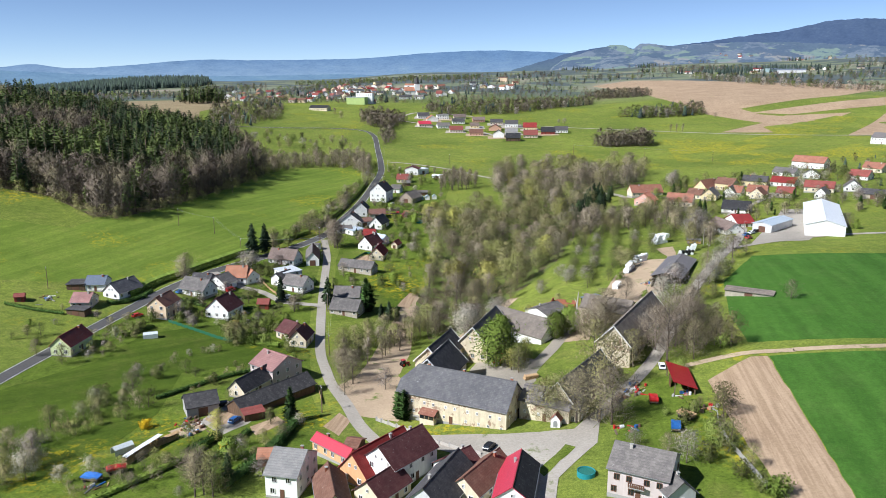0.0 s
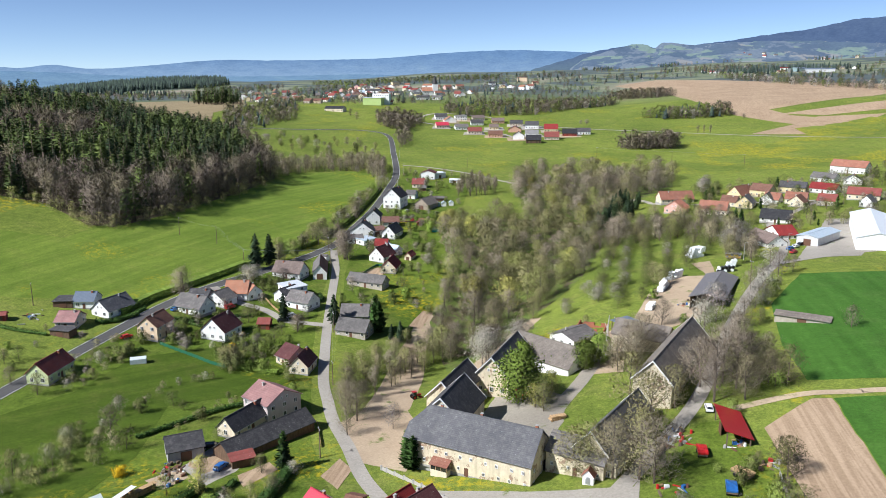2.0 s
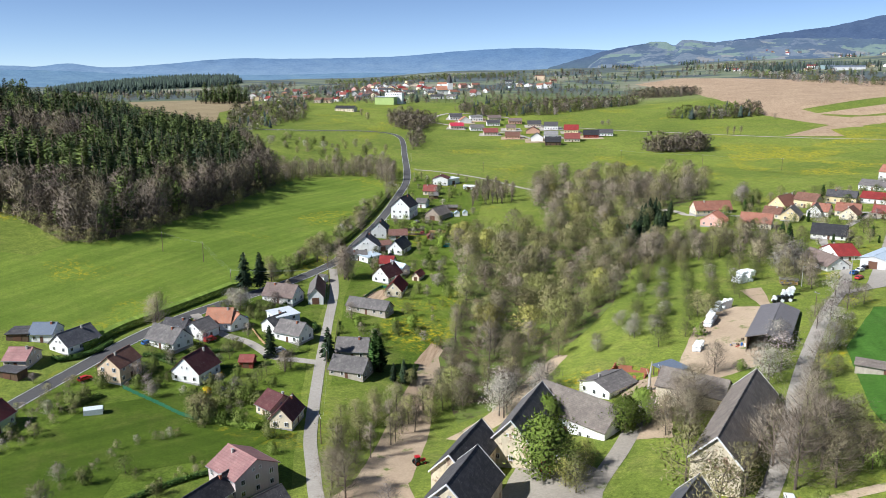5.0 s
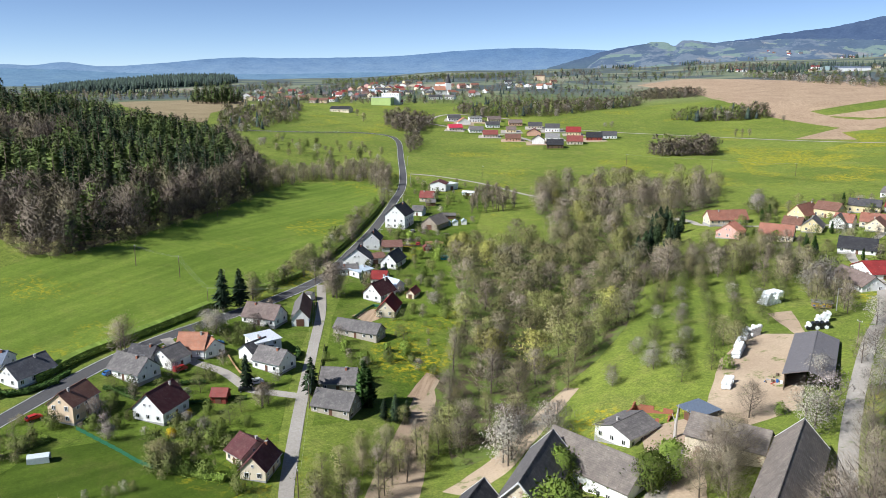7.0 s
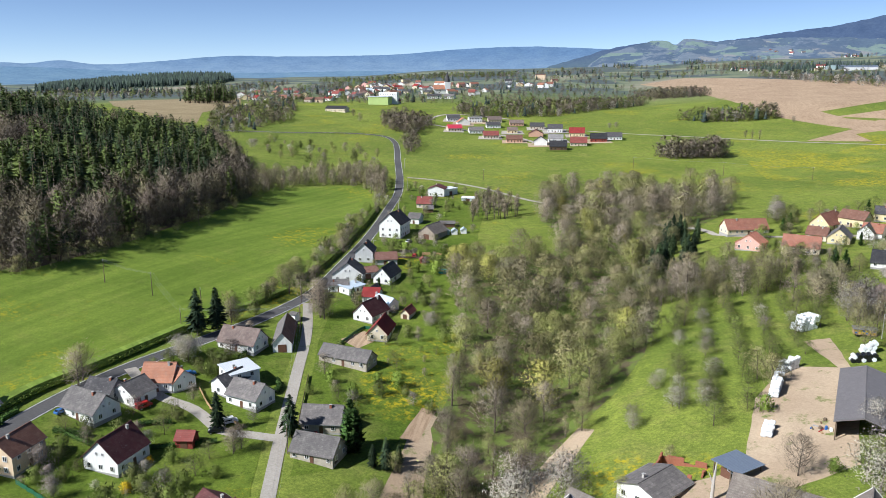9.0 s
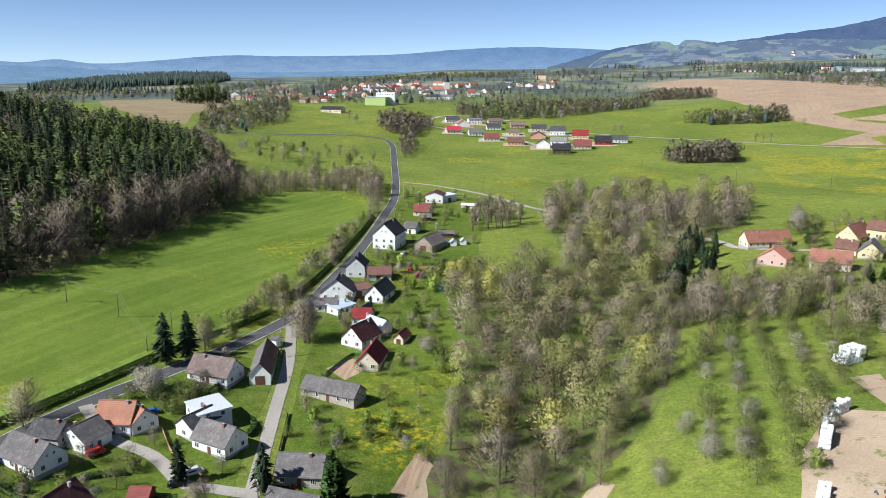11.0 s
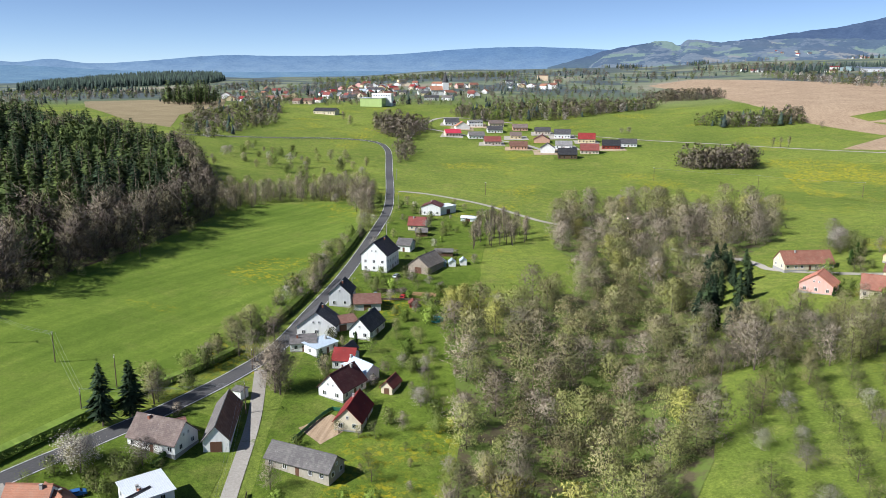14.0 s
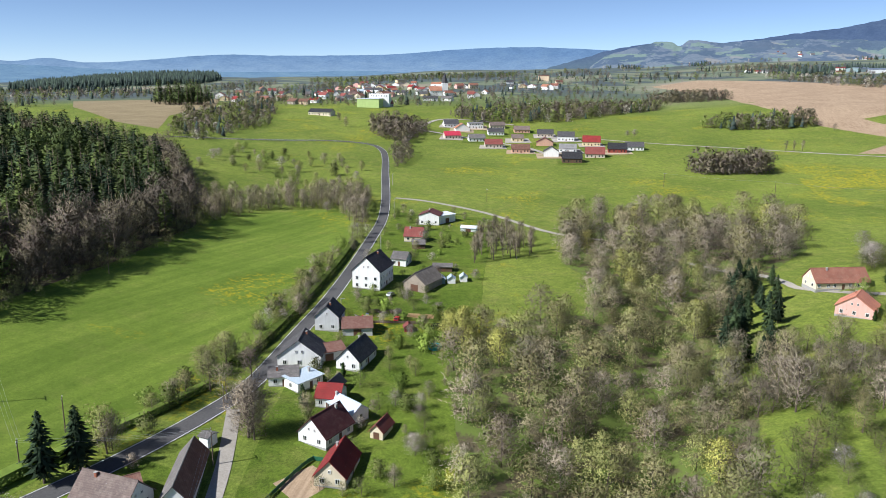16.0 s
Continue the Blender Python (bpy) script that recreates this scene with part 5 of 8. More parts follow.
house("barn", "ochre", "grey", 29.0, 185.4, -29, 15.9, 8, 4.4, 2.4, "a", 1)
house("house", "greypink", "grey", 41.7, 145.5, -27, 12.1, 12, 6, 3, "a", 2, frames="brown")
house("house", "greywall", "grey", 45.6, 141.0, 14, 5.9, 10, 3.2, 2.4, "c", 1)
house("house", "cream", "brownred", 133.6, 503.5, 8, 21.0, 9, 3, 4.2, "a", 1)
house("house", "pink", "salmon", 126.2, 471.5, -35, 11.6, 10, 3.4, 4, "c", 1)
house("barn", "cream", "brownred", 143.8, 459.8, -27, 15.0, 10, 3.4, 4, "a", 1)
house("house", "yellow", "brownred", 173.2, 505.2, -49, 9.7, 10, 2.8, 5, "c", 1)
house("house", "yellow", "brown", 188.7, 506.7, -49, 12.5, 9, 4.4, 3.4, "a", 2)
house("house", "yellow", "grey", 167.1, 475.0, -30, 9.1, 12, 3, 4, "c", 1)
house("house", "white", "grey", 181.6, 479.8, -35, 6.9, 10, 3.4, 3.4, "c", 1)
house("house", "yellow", "dark", 210.1, 513.1, -32, 15.5, 9, 4, 3, "a", 1)
house("house", "cream", "brownred", 197.1, 476.8, -32, 11.6, 9, 3, 3.4, "a", 1)
house("house", "white", "black", 164.6, 424.5, -30, 14.6, 9, 2.5, 4, "a", 1)
house("house", "white", "browngrey", 138.2, 369.2, -80, 18.5, 9, 2.6, 3.2, "a", 1)
house("house", "white", "red", 150.7, 383.4, -85, 14.7, 9, 2.6, 3.2, "c", 1)
house("house", "white", "brownred", 277.3, 578.5, -48, 23.8, 11, 5, 4, "a", 2)
house("house", "white", "grey", 245.3, 547.0, -50, 16.0, 9, 3, 3, "a", 1)
house("house", "white", "red", 226.2, 505.3, -44, 15.6, 9, 3, 3, "a", 1)
house("house", "cream", "maroon", 234.9, 475.0, -33, 16.8, 9, 3.4, 3.4, "a", 1)
house("house", "white", "grey", 253.0, 470.5, -26, 9.8, 10, 3, 4, "c", 1)
house("house", "white", "grey", 255.2, 529.4, -29, 10.5, 9, 3, 3.4, "c", 1)
house("house", "white", "greybarn", 399.5, 697.7, -59, 19.5, 12, 6, 4, "a", 2)
house("hall", "greywall", "paleblue", 160.4, 366.9, -46, 9.2, 24, 4, 1, "c", 0)
house("shed", "weathered", "greybrown", 106.0, 255.8, -30, 15.5, 4, 1.5, 0.4, "f", 0, label="long low field shed with a grey-brown roof")
house("house", "white", "blackred", -41.2, 510.4, -14, 11.2, 15, 7.3, 5.2, "c", 3)
house("house", "greywall", "dark", -49.7, 463.6, -2, 7.9, 10, 5, 3.6, "c", 2)
house("shed", "greywall", "rust", -40.3, 461.1, 10, 9.7, 9, 2.8, 2.2, "a", 0)
house("house", "white", "dark", -52.9, 435.6, 2, 12.7, 11, 3.5, 4.8, "c", 1)
house("house", "white", "grey", -55.0, 420.7, 12, 8.1, 6, 2.8, 0.8, "f", 1)
house("house", "white", "paleblue", -49.3, 419.8, 54, 9.1, 6, 2.8, 0.6, "f", 1)
house("house", "white", "dark", -36.9, 436.9, -15, 7.4, 13, 3.2, 3.8, "c", 1)
house("shed", "greywall", "rust", -47.1, 439.8, 32, 10.5, 8, 2.8, 1.4, "a", 0)
house("shed", "white", "grey", -40.2, 416.8, -16, 3.5, 7, 2.5, 1.9, "c", 0)
house("barn", "stone", "greybrown", -21.5, 510.1, -26, 9.6, 14, 3.2, 3.8, "c", 0)
house("shed", "white", "grey", -32.8, 539.7, -13, 6.6, 8, 3.2, 2.2, "a", 1)
house("house", "cream", "maroon", -30.2, 580.2, -6, 8.7, 8, 3, 3.4, "a", 1)
house("shed", "wood", "grey", -27.4, 567.0, 7, 5.7, 5, 2.3, 1.5, "a", 0)
house("house", "white", "maroondark", -24.4, 617.0, -7, 10.7, 11, 5, 2, "c", 2)
house("house", "white", "whiteroof", -18.2, 620.1, 46, 12.0, 7, 4.2, 0.3, "f", 0)
house("shed", "glassy", "whiteroof", -4.0, 601.3, -13, 7.9, 5, 2, 0.7, "a", 0)
house("cabin", "steelwall", "paleblue", -14.8, 515.7, 6, 3.1, 3.5, 2, 1.1, "c", 0)
house("cabin", "white", "paleblue", -10.7, 516.1, 5, 3.1, 3.5, 2, 1.1, "c", 0)
house("cabin", "white", "paleblue", -5.9, 518.6, 4, 2.9, 3.5, 2, 1.1, "c", 0)
house("shed", "wood", "grey", -14.8, 532.1, -0, 8.0, 4, 2.2, 0.9, "a", 0)
house("shed", "redwood", "maroon", -23.6, 463.7, 7, 2.6, 3, 1.8, 0.9, "c", 0)
house("estate", "white", "dark", -25.9, 1025.4, 12, 13.5, 10, 3.4, 3.9, "a", 1)
house("estate", "white", "orange", -13.9, 1001.6, 11, 12.7, 10, 3.4, 4.5, "c", 1)
house("estate", "white", "greylight", -0.6, 1020.3, 9, 13.5, 10, 5.4, 1.0, "a", 2)
house("estate", "beige", "browngrey", 21.9, 1023.6, 6, 13.5, 11, 3.4, 3.1, "a", 1)
house("estate", "white", "dark", 19.5, 981.5, 5, 13.5, 10, 3.4, 3.3, "a", 1)
house("estate", "salmonwall", "browngrey", 46.0, 998.2, 2, 13.5, 11, 3.4, 3.3, "a", 1)
house("estate", "beige", "dark", 67.0, 971.2, -3, 13.5, 10, 3.4, 3.5, "a", 1)
house("estate", "white", "dark", 83.8, 944.1, -6, 13.5, 10, 4.4, 3.9, "a", 1)
house("estate", "yellow", "red", 102.5, 910.9, -7, 13.5, 10, 3.8, 4.9, "a", 1)
house("estate", "white", "grey", 0.6, 940.8, 8, 13.5, 10, 3.4, 3.3, "a", 1)
house("estate", "beige", "crimson", -22.7, 953.4, 14, 13.5, 10, 3.4, 3.3, "a", 1)
house("estate", "beige", "maroon", 15.5, 906.3, 4, 13.5, 10, 3.4, 3.9, "a", 1)
house("estate", "salmonwall", "brown", 38.0, 879.1, -1, 13.5, 10, 3.4, 3.5, "a", 1)
house("estate", "salmonwall", "maroondark", 61.7, 915.4, -5, 13.0, 10, 3.4, 3.9, "c", 1)
house("estate", "white", "dark", 61.8, 857.4, -4, 10.5, 9, 4.4, 3.9, "c", 1)
house("estate", "wood", "black", 75.1, 827.7, -3, 13.5, 10, 3.8, 4.5, "a", 1)
house("estate", "beige", "maroon", 96.4, 849.5, -6, 13.5, 10, 3.4, 4.9, "a", 1)
house("estate", "redwood", "black", 118.2, 871.5, -7, 13.5, 9, 3.4, 4.5, "a", 1)
house("estate", "white", "dark", 134.4, 881.8, -6, 13.5, 10, 3.4, 3.5, "a", 1)
house("estate", "white", "greylight", 77.9, 879.1, -6, 12.7, 9, 3.4, 3.3, "a", 1)
house("estate", "yellow", "browngrey", 38.8, 942.8, -0, 9.4, 9, 3.4, 2.9, "a", 1)
house("house", "white", "brownred", 185.1, 481.1, -38, 8.7, 9, 3, 3.4, "a", 1)
house("house", "cream", "brown", 194.0, 467.8, -38, 8.3, 9, 3, 3.4, "c", 1)
house("house", "beige", "maroon", 209.8, 465.5, -36, 9.6, 9, 3, 3.2, "a", 1)
house("house", "white", "grey", 226.3, 453.7, -40, 6.8, 9, 3, 3.4, "c", 1)
house("shed", "weathered", "dark", 250.5, 441.8, -39, 13.9, 8, 3, 2.4, "a", 0)
house("house", "cream", "brownred", 181.0, 515.1, -43, 7.5, 9, 3, 3.6, "c", 1)
house("house", "cream", "brownred", 302.6, 536.3, -56, 13.6, 9, 3.4, 3.4, "a", 1)
house("house", "white", "maroon", 278.8, 509.9, -52, 12.7, 9, 3, 3.4, "a", 1)
house("house", "cream", "brown", 160.4, 482.1, -37, 9.0, 8, 3, 3, "a", 1)
house("farm", "ochre", "slate", 4.6, 191.3, -27, 31.5, 12.5, 6.6, 5.6, "a", 2, hip=(3.6, 0), label="long old farmhouse with peeling cream walls and slate roof", frames="small", chimneys=[(-0.3, 0.03), (0.03, 0.03), (0.46, 0.02)])
house("barn", "ochre", "dark", -1.4, 211.5, 70, 17, 11.6, 6.6, 5.6, "a", 0, label="old barn wing behind the farmhouse with dark slate roof", verge=True, roof2="dark")
house("barn", "ochre", "dark", -1, 229.8, 68.5, 19, 9, 6, 4.5, "a", 0, label="cream barn with speckled dark slate roof", verge=True)
house("barn", "ochre", "grey", 13.9, 245.6, 69, 24.7, 10, 5.8, 5.4, "a", 1, label="long cream barn with weathered grey roof", verge=True)
house("barn", "white", "greybrown", 28, 254, -44, 24, 12, 4.6, 4.8, "a", 1)
house("barn", "ochre", "greybrown", 59.5, 229.5, 61, 42, 10, 5.2, 5.2, "a", 0, label="long barn with white gable verge and weathered grey-brown roof", verge=True)
house("barn", "ochre", "greybrown", 57.5, 256, -33, 17, 9, 4.6, 3.4, "a", 0)
house("barn", "ochre", "slate", 36.6, 193, 57, 28, 8, 4.4, 4.4, "a", 0, label="narrow farm building with cracked walls and pale ridge", roof2="grey", verge=True)
house("barn", "ochre", "grey", 27.3, 184.2, -31, 13.5, 7, 4.6, 2.4, "a", 1, label="cream gatehouse wing with an arched passage", frames="small")
house("openbarn", "wood", "redmetal", 63.3, 192.1, 262, 14.2, 5.4, 4.0, -1.5, "f", 0, label="open shelter under a bright red sheet-metal roof")
house("openbarn", "wood", "greybarn", 92.2, 296.5, 63.5, 35, 11, 2.0, 1.7, "a", 0)
house("hall", "white", "whiteroof", 187, 372, 66, 68, 16.5, 5, 2.4, "a", 0)
house("shed", "grey", "dark", -68.5, 202, 27, 8.6, 7.5, 3.2, 2.4, "a", 0, label="grey rendered shed with dark mossy roof")
# the town and the far villages
house("town", "cream", "black", -167, 1060, -18, 26.7, 11, 3.8, 3, "a", 1)
house("town", "weathered", "brown", -226, 1184, -28, 12.4, 11, 3.8, 3, "a", 1)
house("town", "peach", "brown", -213, 1184, -7, 12.4, 11, 3.8, 3, "a", 1)
house("town", "white", "red", -207, 1223, -24, 12.7, 11, 3.8, 3, "a", 1)
house("town", "white", "black", -303, 1244, -30, 20.7, 11, 3.8, 3, "a", 1)
house("town", "beige", "grey", -279, 1258, -7, 15.1, 11, 3.8, 3, "a", 1)
house("town", "weathered", "brownred", -260, 1258, 29, 11.3, 11, 3.8, 3, "a", 1)
house("town", "pink", "grey", -182, 1263, 21, 9.4, 11, 3.8, 3, "a", 1)
house("town", "beige", "maroon", -107, 1169, 19, 12.1, 11, 3.8, 3, "a", 1)
house("town", "white", "dark", -158, 1433, -19, 27.5, 11, 7, 3, "a", 2)
house("town", "white", "dark", -62, 1299, 3, 21.0, 11, 3.8, 3, "a", 1)
house("town", "white", "grey", -39, 1302, -16, 15.3, 11, 3.8, 3, "a", 1)
house("town", "white", "orange", -64, 1598, -23, 25.8, 11, 7, 3, "a", 2)
house("town", "white", "maroon", -87, 1507, -28, 13.3, 11, 3.8, 3, "a", 1)
house("town", "white", "red", -104, 1542, -20, 18.2, 11, 3.8, 3, "a", 1)
house("town", "yellow", "grey", -140, 1685, 30, 14.9, 11, 10.2, 1, "a", 3)
house("town", "white", "red", -142, 1542, 23, 15.9, 11, 3.8, 3, "a", 1)
house("town", "white", "greylight", -163, 1580, 21, 21.0, 11, 3.8, 3, "a", 1)
house("town", "greywall", "paleblue", -179, 1449, 21, 15.0, 11, 3.8, 3, "a", 1)
house("town", "white", "brownred", -27, 1596, -21, 16.4, 11, 3.8, 3, "a", 1)
house("town", "peach", "brown", 135, 1767, -13, 20.8, 11, 10.2, 1, "a", 3)
house("town", "peach", "brown", 155, 1678, 9, 12.4, 11, 3.8, 3, "a", 1)
house("town", "pink", "dark", -48, 1420, -18, 12.8, 9, 3.2, 3.2, "c", 2)
house("town", "white", "brownred", -166, 1599, 14, 15.0, 9, 5.6, 3.2, "c", 2)
house("town", "beige", "dark", -136, 1439, -19, 8.7, 9, 3.2, 3.2, "c", 1)
house("town", "yellow", "brown", -146, 1428, -2, 7.9, 9, 3.2, 3.2, "c", 2)
house("town", "pink", "brown", -124, 1373, -16, 8.3, 9, 3.2, 3.2, "a", 1)
house("town", "white", "brownred", -127, 1445, 15, 9.5, 9, 5.6, 3.2, "a", 1)
house("town", "cream", "brownred", -148, 1495, -33, 13.4, 9, 3.2, 3.2, "c", 1)
house("town", "white", "brownred", -147, 1674, -12, 15.8, 9, 3.2, 3.2, "c", 1)
house("town", "white", "orange", -172, 1471, 28, 13.2, 9, 5.6, 3.2, "a", 1)
house("town", "yellow", "red", -156, 1610, -32, 12.6, 9, 3.2, 3.2, "c", 1)
house("town", "beige", "maroon", -164, 1430, 29, 9.7, 9, 3.2, 3.2, "a", 1)
house("town", "yellow", "maroon", -207, 1685, -1, 14.2, 9, 5.6, 3.2, "a", 2)
house("town", "beige", "brown", -142, 1371, -2, 7.8, 9, 5.6, 3.2, "c", 1)
house("town", "cream", "brown", -162, 1552, 23, 8.3, 9, 3.2, 3.2, "c", 1)
house("town", "cream", "dark", -114, 1691, -25, 10.6, 9, 3.2, 3.2, "a", 1)
house("town", "pink", "brown", -183, 1385, 17, 10.7, 9, 5.6, 3.2, "c", 2)
house("town", "white", "brownred", -113, 1667, -2, 10.1, 9, 5.6, 3.2, "a", 2)
house("town", "white", "dark", -15, 1583, -30, 11.1, 9, 3.2, 3.2, "c", 1)
house("town", "white", "maroon", 1, 1392, 12, 11.3, 9, 3.2, 3.2, "c", 1)
house("town", "pink", "dark", -214, 1643, -20, 13.2, 9, 5.6, 3.2, "c", 1)
house("town", "beige", "grey", -192, 1385, 26, 7.3, 9, 3.2, 3.2, "a", 1)
house("town", "white", "grey", -85, 1411, 29, 8.5, 9, 5.6, 3.2, "c", 1)
house("town", "cream", "grey", -127, 1673, 8, 13.8, 9, 3.2, 3.2, "c", 1)
house("town", "white", "grey", -187, 1569, 23, 13.5, 9, 5.6, 3.2, "a", 1)
house("town", "cream", "grey", -191, 1505, 25, 10.3, 9, 3.2, 3.2, "c", 1)
house("town", "beige", "grey", -137, 1675, 19, 15.4, 9, 3.2, 3.2, "c", 2)
house("town", "beige", "brownred", -181, 1399, -23, 8.5, 9, 3.2, 3.2, "c", 2)
house("town", "white", "brown", -22, 1630, 15, 9.5, 9, 3.2, 3.2, "c", 1)
house("town", "yellow", "maroon", -219, 1586, -18, 12.1, 9, 3.2, 3.2, "c", 2)
house("town", "pink", "brownred", -27, 1569, 29, 13.4, 9, 5.6, 3.2, "a", 2)
house("town", "yellow", "grey", -258, 1295, 8, 11.3, 9, 5.6, 3.2, "c", 1)
house("town", "cream", "dark", -331, 1543, 7, 13.5, 9, 3.2, 3.2, "c", 1)
house("town", "cream", "grey", -247, 1372, 12, 8.9, 9, 3.2, 3.2, "a", 1)
house("town", "pink", "brownred", -231, 1549, -23, 12.5, 9, 3.2, 3.2, "c", 1)
house("town", "white", "maroon", -206, 1380, 6, 10.4, 9, 3.2, 3.2, "c", 1)
house("town", "pink", "dark", -287, 1391, 27, 13.2, 9, 3.2, 3.2, "a", 2)
house("town", "yellow", "maroon", -331, 1339, 14, 11.1, 9, 5.6, 3.2, "c", 1)
house("town", "beige", "orange", -357, 1526, 33, 10.3, 9, 5.6, 3.2, "c", 1)
house("town", "yellow", "dark", -338, 1448, 4, 11.5, 9, 3.2, 3.2, "a", 2)
house("town", "yellow", "red", -227, 1438, 33, 10.0, 9, 3.2, 3.2, "a", 1)
house("town", "white", "dark", -174, 1297, 10, 10.2, 9, 3.2, 3.2, "a", 1)
house("town", "white", "maroon", -289, 1383, -24, 7.7, 9, 3.2, 3.2, "a", 1)
house("town", "white", "brownred", -221, 1356, -24, 10.4, 9, 5.6, 3.2, "c", 1)
house("town", "white", "brown", -438, 1652, 8, 11.2, 9, 3.2, 3.2, "c", 1)
house("town", "steelwall", "steelblue", 735, 1755, 9, 30.5, 40, 6, 2.5, "a", 0)
house("town", "greywall", "steelblue", 741, 1674, -23, 56.1, 40, 6, 2.5, "a", 0)
house("town", "white", "red", 729, 1820, -25, 20.1, 20, 6, 2.5, "a", 0)
house("town", "cream", "brown", 678, 1716, -6, 13.6, 10, 3.2, 2.5, "a", 1)
house("town", "white", "grey", 670, 1729, -26, 10.9, 10, 3.2, 2.5, "a", 1)
house("town", "white", "brownred", 566, 1876, 15, 11.5, 10, 3.2, 2.5, "a", 1)
house("town", "white", "maroon", 568, 1827, -29, 11.2, 10, 3.2, 2.5, "a", 1)
house("town", "white", "grey", 578, 1816, -9, 9.8, 10, 3.2, 2.5, "a", 1)
house("town", "yellow", "grey", 816, 1739, -35, 14.1, 10, 3.2, 2.5, "a", 1)
house("town", "white", "brown", 827, 1697, 27, 12.5, 10, 3.2, 2.5, "a", 1)
house("town", "beige", "dark", 881, 1661, -24, 13.8, 10, 3.2, 2.5, "a", 1)
house("town", "cream", "brownred", 1434, 3259, -9, 12.8, 9, 3.4, 3, "a", 1)
house("town", "cream", "brown", 1321, 3061, 25, 13.6, 9, 3.4, 3, "a", 1)
house("town", "white", "brown", 1404, 3212, 26, 13.6, 9, 3.4, 3, "a", 1)
house("town", "white", "brownred", 1308, 3069, 24, 10.9, 9, 3.4, 3, "a", 1)
house("town", "white", "brownred", 1428, 3141, 27, 14.4, 9, 3.4, 3, "a", 1)
house("town", "cream", "grey", 1347, 3050, -11, 16.2, 9, 3.4, 3, "a", 1)
house("town", "white", "brown", 1379, 3195, -14, 11.7, 9, 3.4, 3, "a", 1)
house("town", "white", "brownred", 1323, 2948, -17, 13.8, 9, 3.4, 3, "a", 1)
house("town", "cream", "dark", -113, 1419, -22, 13.8, 9, 3.4, 3.4, "a", 1)
house("town", "yellow", "brown", -202, 1613, 39, 10.7, 9, 5.8, 3.4, "c", 1)
house("town", "white", "brownred", -34, 1386, 9, 10.4, 9, 3.4, 3.4, "a", 1)
house("town", "white", "brownred", -78, 1512, -12, 11.0, 9, 3.4, 3.4, "c", 1)
house("town", "cream", "red", -107, 1540, -37, 10.0, 9, 5.8, 3.4, "a", 1)
house("town", "white", "brownred", -40, 1379, 26, 13.3, 9, 5.8, 3.4, "a", 1)
house("town", "white", "orange", -155, 1443, 26, 13.6, 9, 3.4, 3.4, "c", 1)
house("town", "white", "brown", -181, 1526, 4, 9.2, 9, 5.8, 3.4, "c", 1)
house("town", "white", "maroon", -82, 1466, 9, 11.0, 9, 3.4, 3.4, "c", 1)
house("town", "cream", "maroon", -35, 1384, 35, 11.1, 9, 3.4, 3.4, "c", 1)
house("town", "white", "brownred", -1, 1585, -26, 9.9, 9, 3.4, 3.4, "a", 1)
house("town", "white", "brownred", -129, 1291, 20, 9.2, 9, 5.8, 3.4, "c", 1)
house("town", "white", "brownred", -190, 1428, 31, 11.0, 9, 5.8, 3.4, "a", 1)
house("town", "cream", "brownred", -147, 1562, 34, 10.2, 9, 5.8, 3.4, "c", 1)
house("town", "cream", "brownred", -3, 1577, 20, 15.6, 9, 5.8, 3.4, "a", 1)
house("town", "cream", "brownred", -210, 1520, 29, 12.3, 9, 3.4, 3.4, "c", 1)
house("town", "yellow", "red", -159, 1524, -14, 13.1, 9, 5.8, 3.4, "c", 1)
house("town", "white", "brown", -195, 1614, 15, 16.2, 9, 5.8, 3.4, "c", 1)
house("town", "yellow", "dark", -75, 1394, -22, 14.1, 9, 3.4, 3.4, "a", 1)
house("town", "yellow", "brown", -47, 1609, -23, 11.7, 9, 3.4, 3.4, "a", 1)
house("town", "white", "brown", -183, 1610, 0, 10.4, 9, 5.8, 3.4, "c", 1)
house("town", "cream", "brown", -160, 1297, -35, 11.4, 9, 5.8, 3.4, "c", 1)
house("town", "white", "maroon", -187, 1330, -34, 8.6, 9, 3.4, 3.4, "a", 1)
house("town", "white", "brownred", -6, 1378, -20, 9.8, 9, 5.8, 3.4, "a", 1)
house("town", "cream", "brown", -130, 1345, 36, 12.6, 9, 5.8, 3.4, "a", 1)
house("town", "white", "brownred", -130, 1305, 15, 10.6, 9, 5.8, 3.4, "c", 1)
house("town", "white", "orange", 16, 1443, -25, 9.2, 9, 3.4, 3.4, "c", 1)
house("town", "white", "maroon", -6, 1357, -6, 10.1, 9, 5.8, 3.4, "a", 1)
house("town", "white", "maroon", -211, 1303, -22, 11.9, 9, 5.8, 3.4, "a", 1)
house("town", "white", "brown", -336, 1289, 17, 11.8, 9, 5.8, 3.4, "c", 1)
house("town", "white", "maroon", -317, 1433, 12, 12.5, 9, 5.8, 3.4, "a", 1)
house("town", "white", "red", -232, 1381, 35, 13.2, 9, 3.4, 3.4, "c", 1)
house("town", "cream", "orange", -329, 1399, -38, 10.1, 9, 3.4, 3.4, "a", 1)
house("town", "white", "brown", -360, 1314, -0, 12.3, 9, 5.8, 3.4, "c", 1)
house("town", "white", "red", -313, 1233, -39, 10.5, 9, 3.4, 3.4, "a", 1)
house("town", "yellow", "brownred", -335, 1253, 4, 12.1, 9, 3.4, 3.4, "c", 1)
house("town", "cream", "brownred", -278, 1244, 3, 10.5, 9, 3.4, 3.4, "a", 1)
house("town", "cream", "brown", -354, 1385, -13, 10.2, 9, 5.8, 3.4, "a", 1)
house("town", "white", "dark", 85, 1625, -29, 14.6, 9, 5.8, 3.4, "a", 1)
house("town", "white", "dark", 66, 1570, 28, 11.5, 9, 3.4, 3.4, "c", 1)
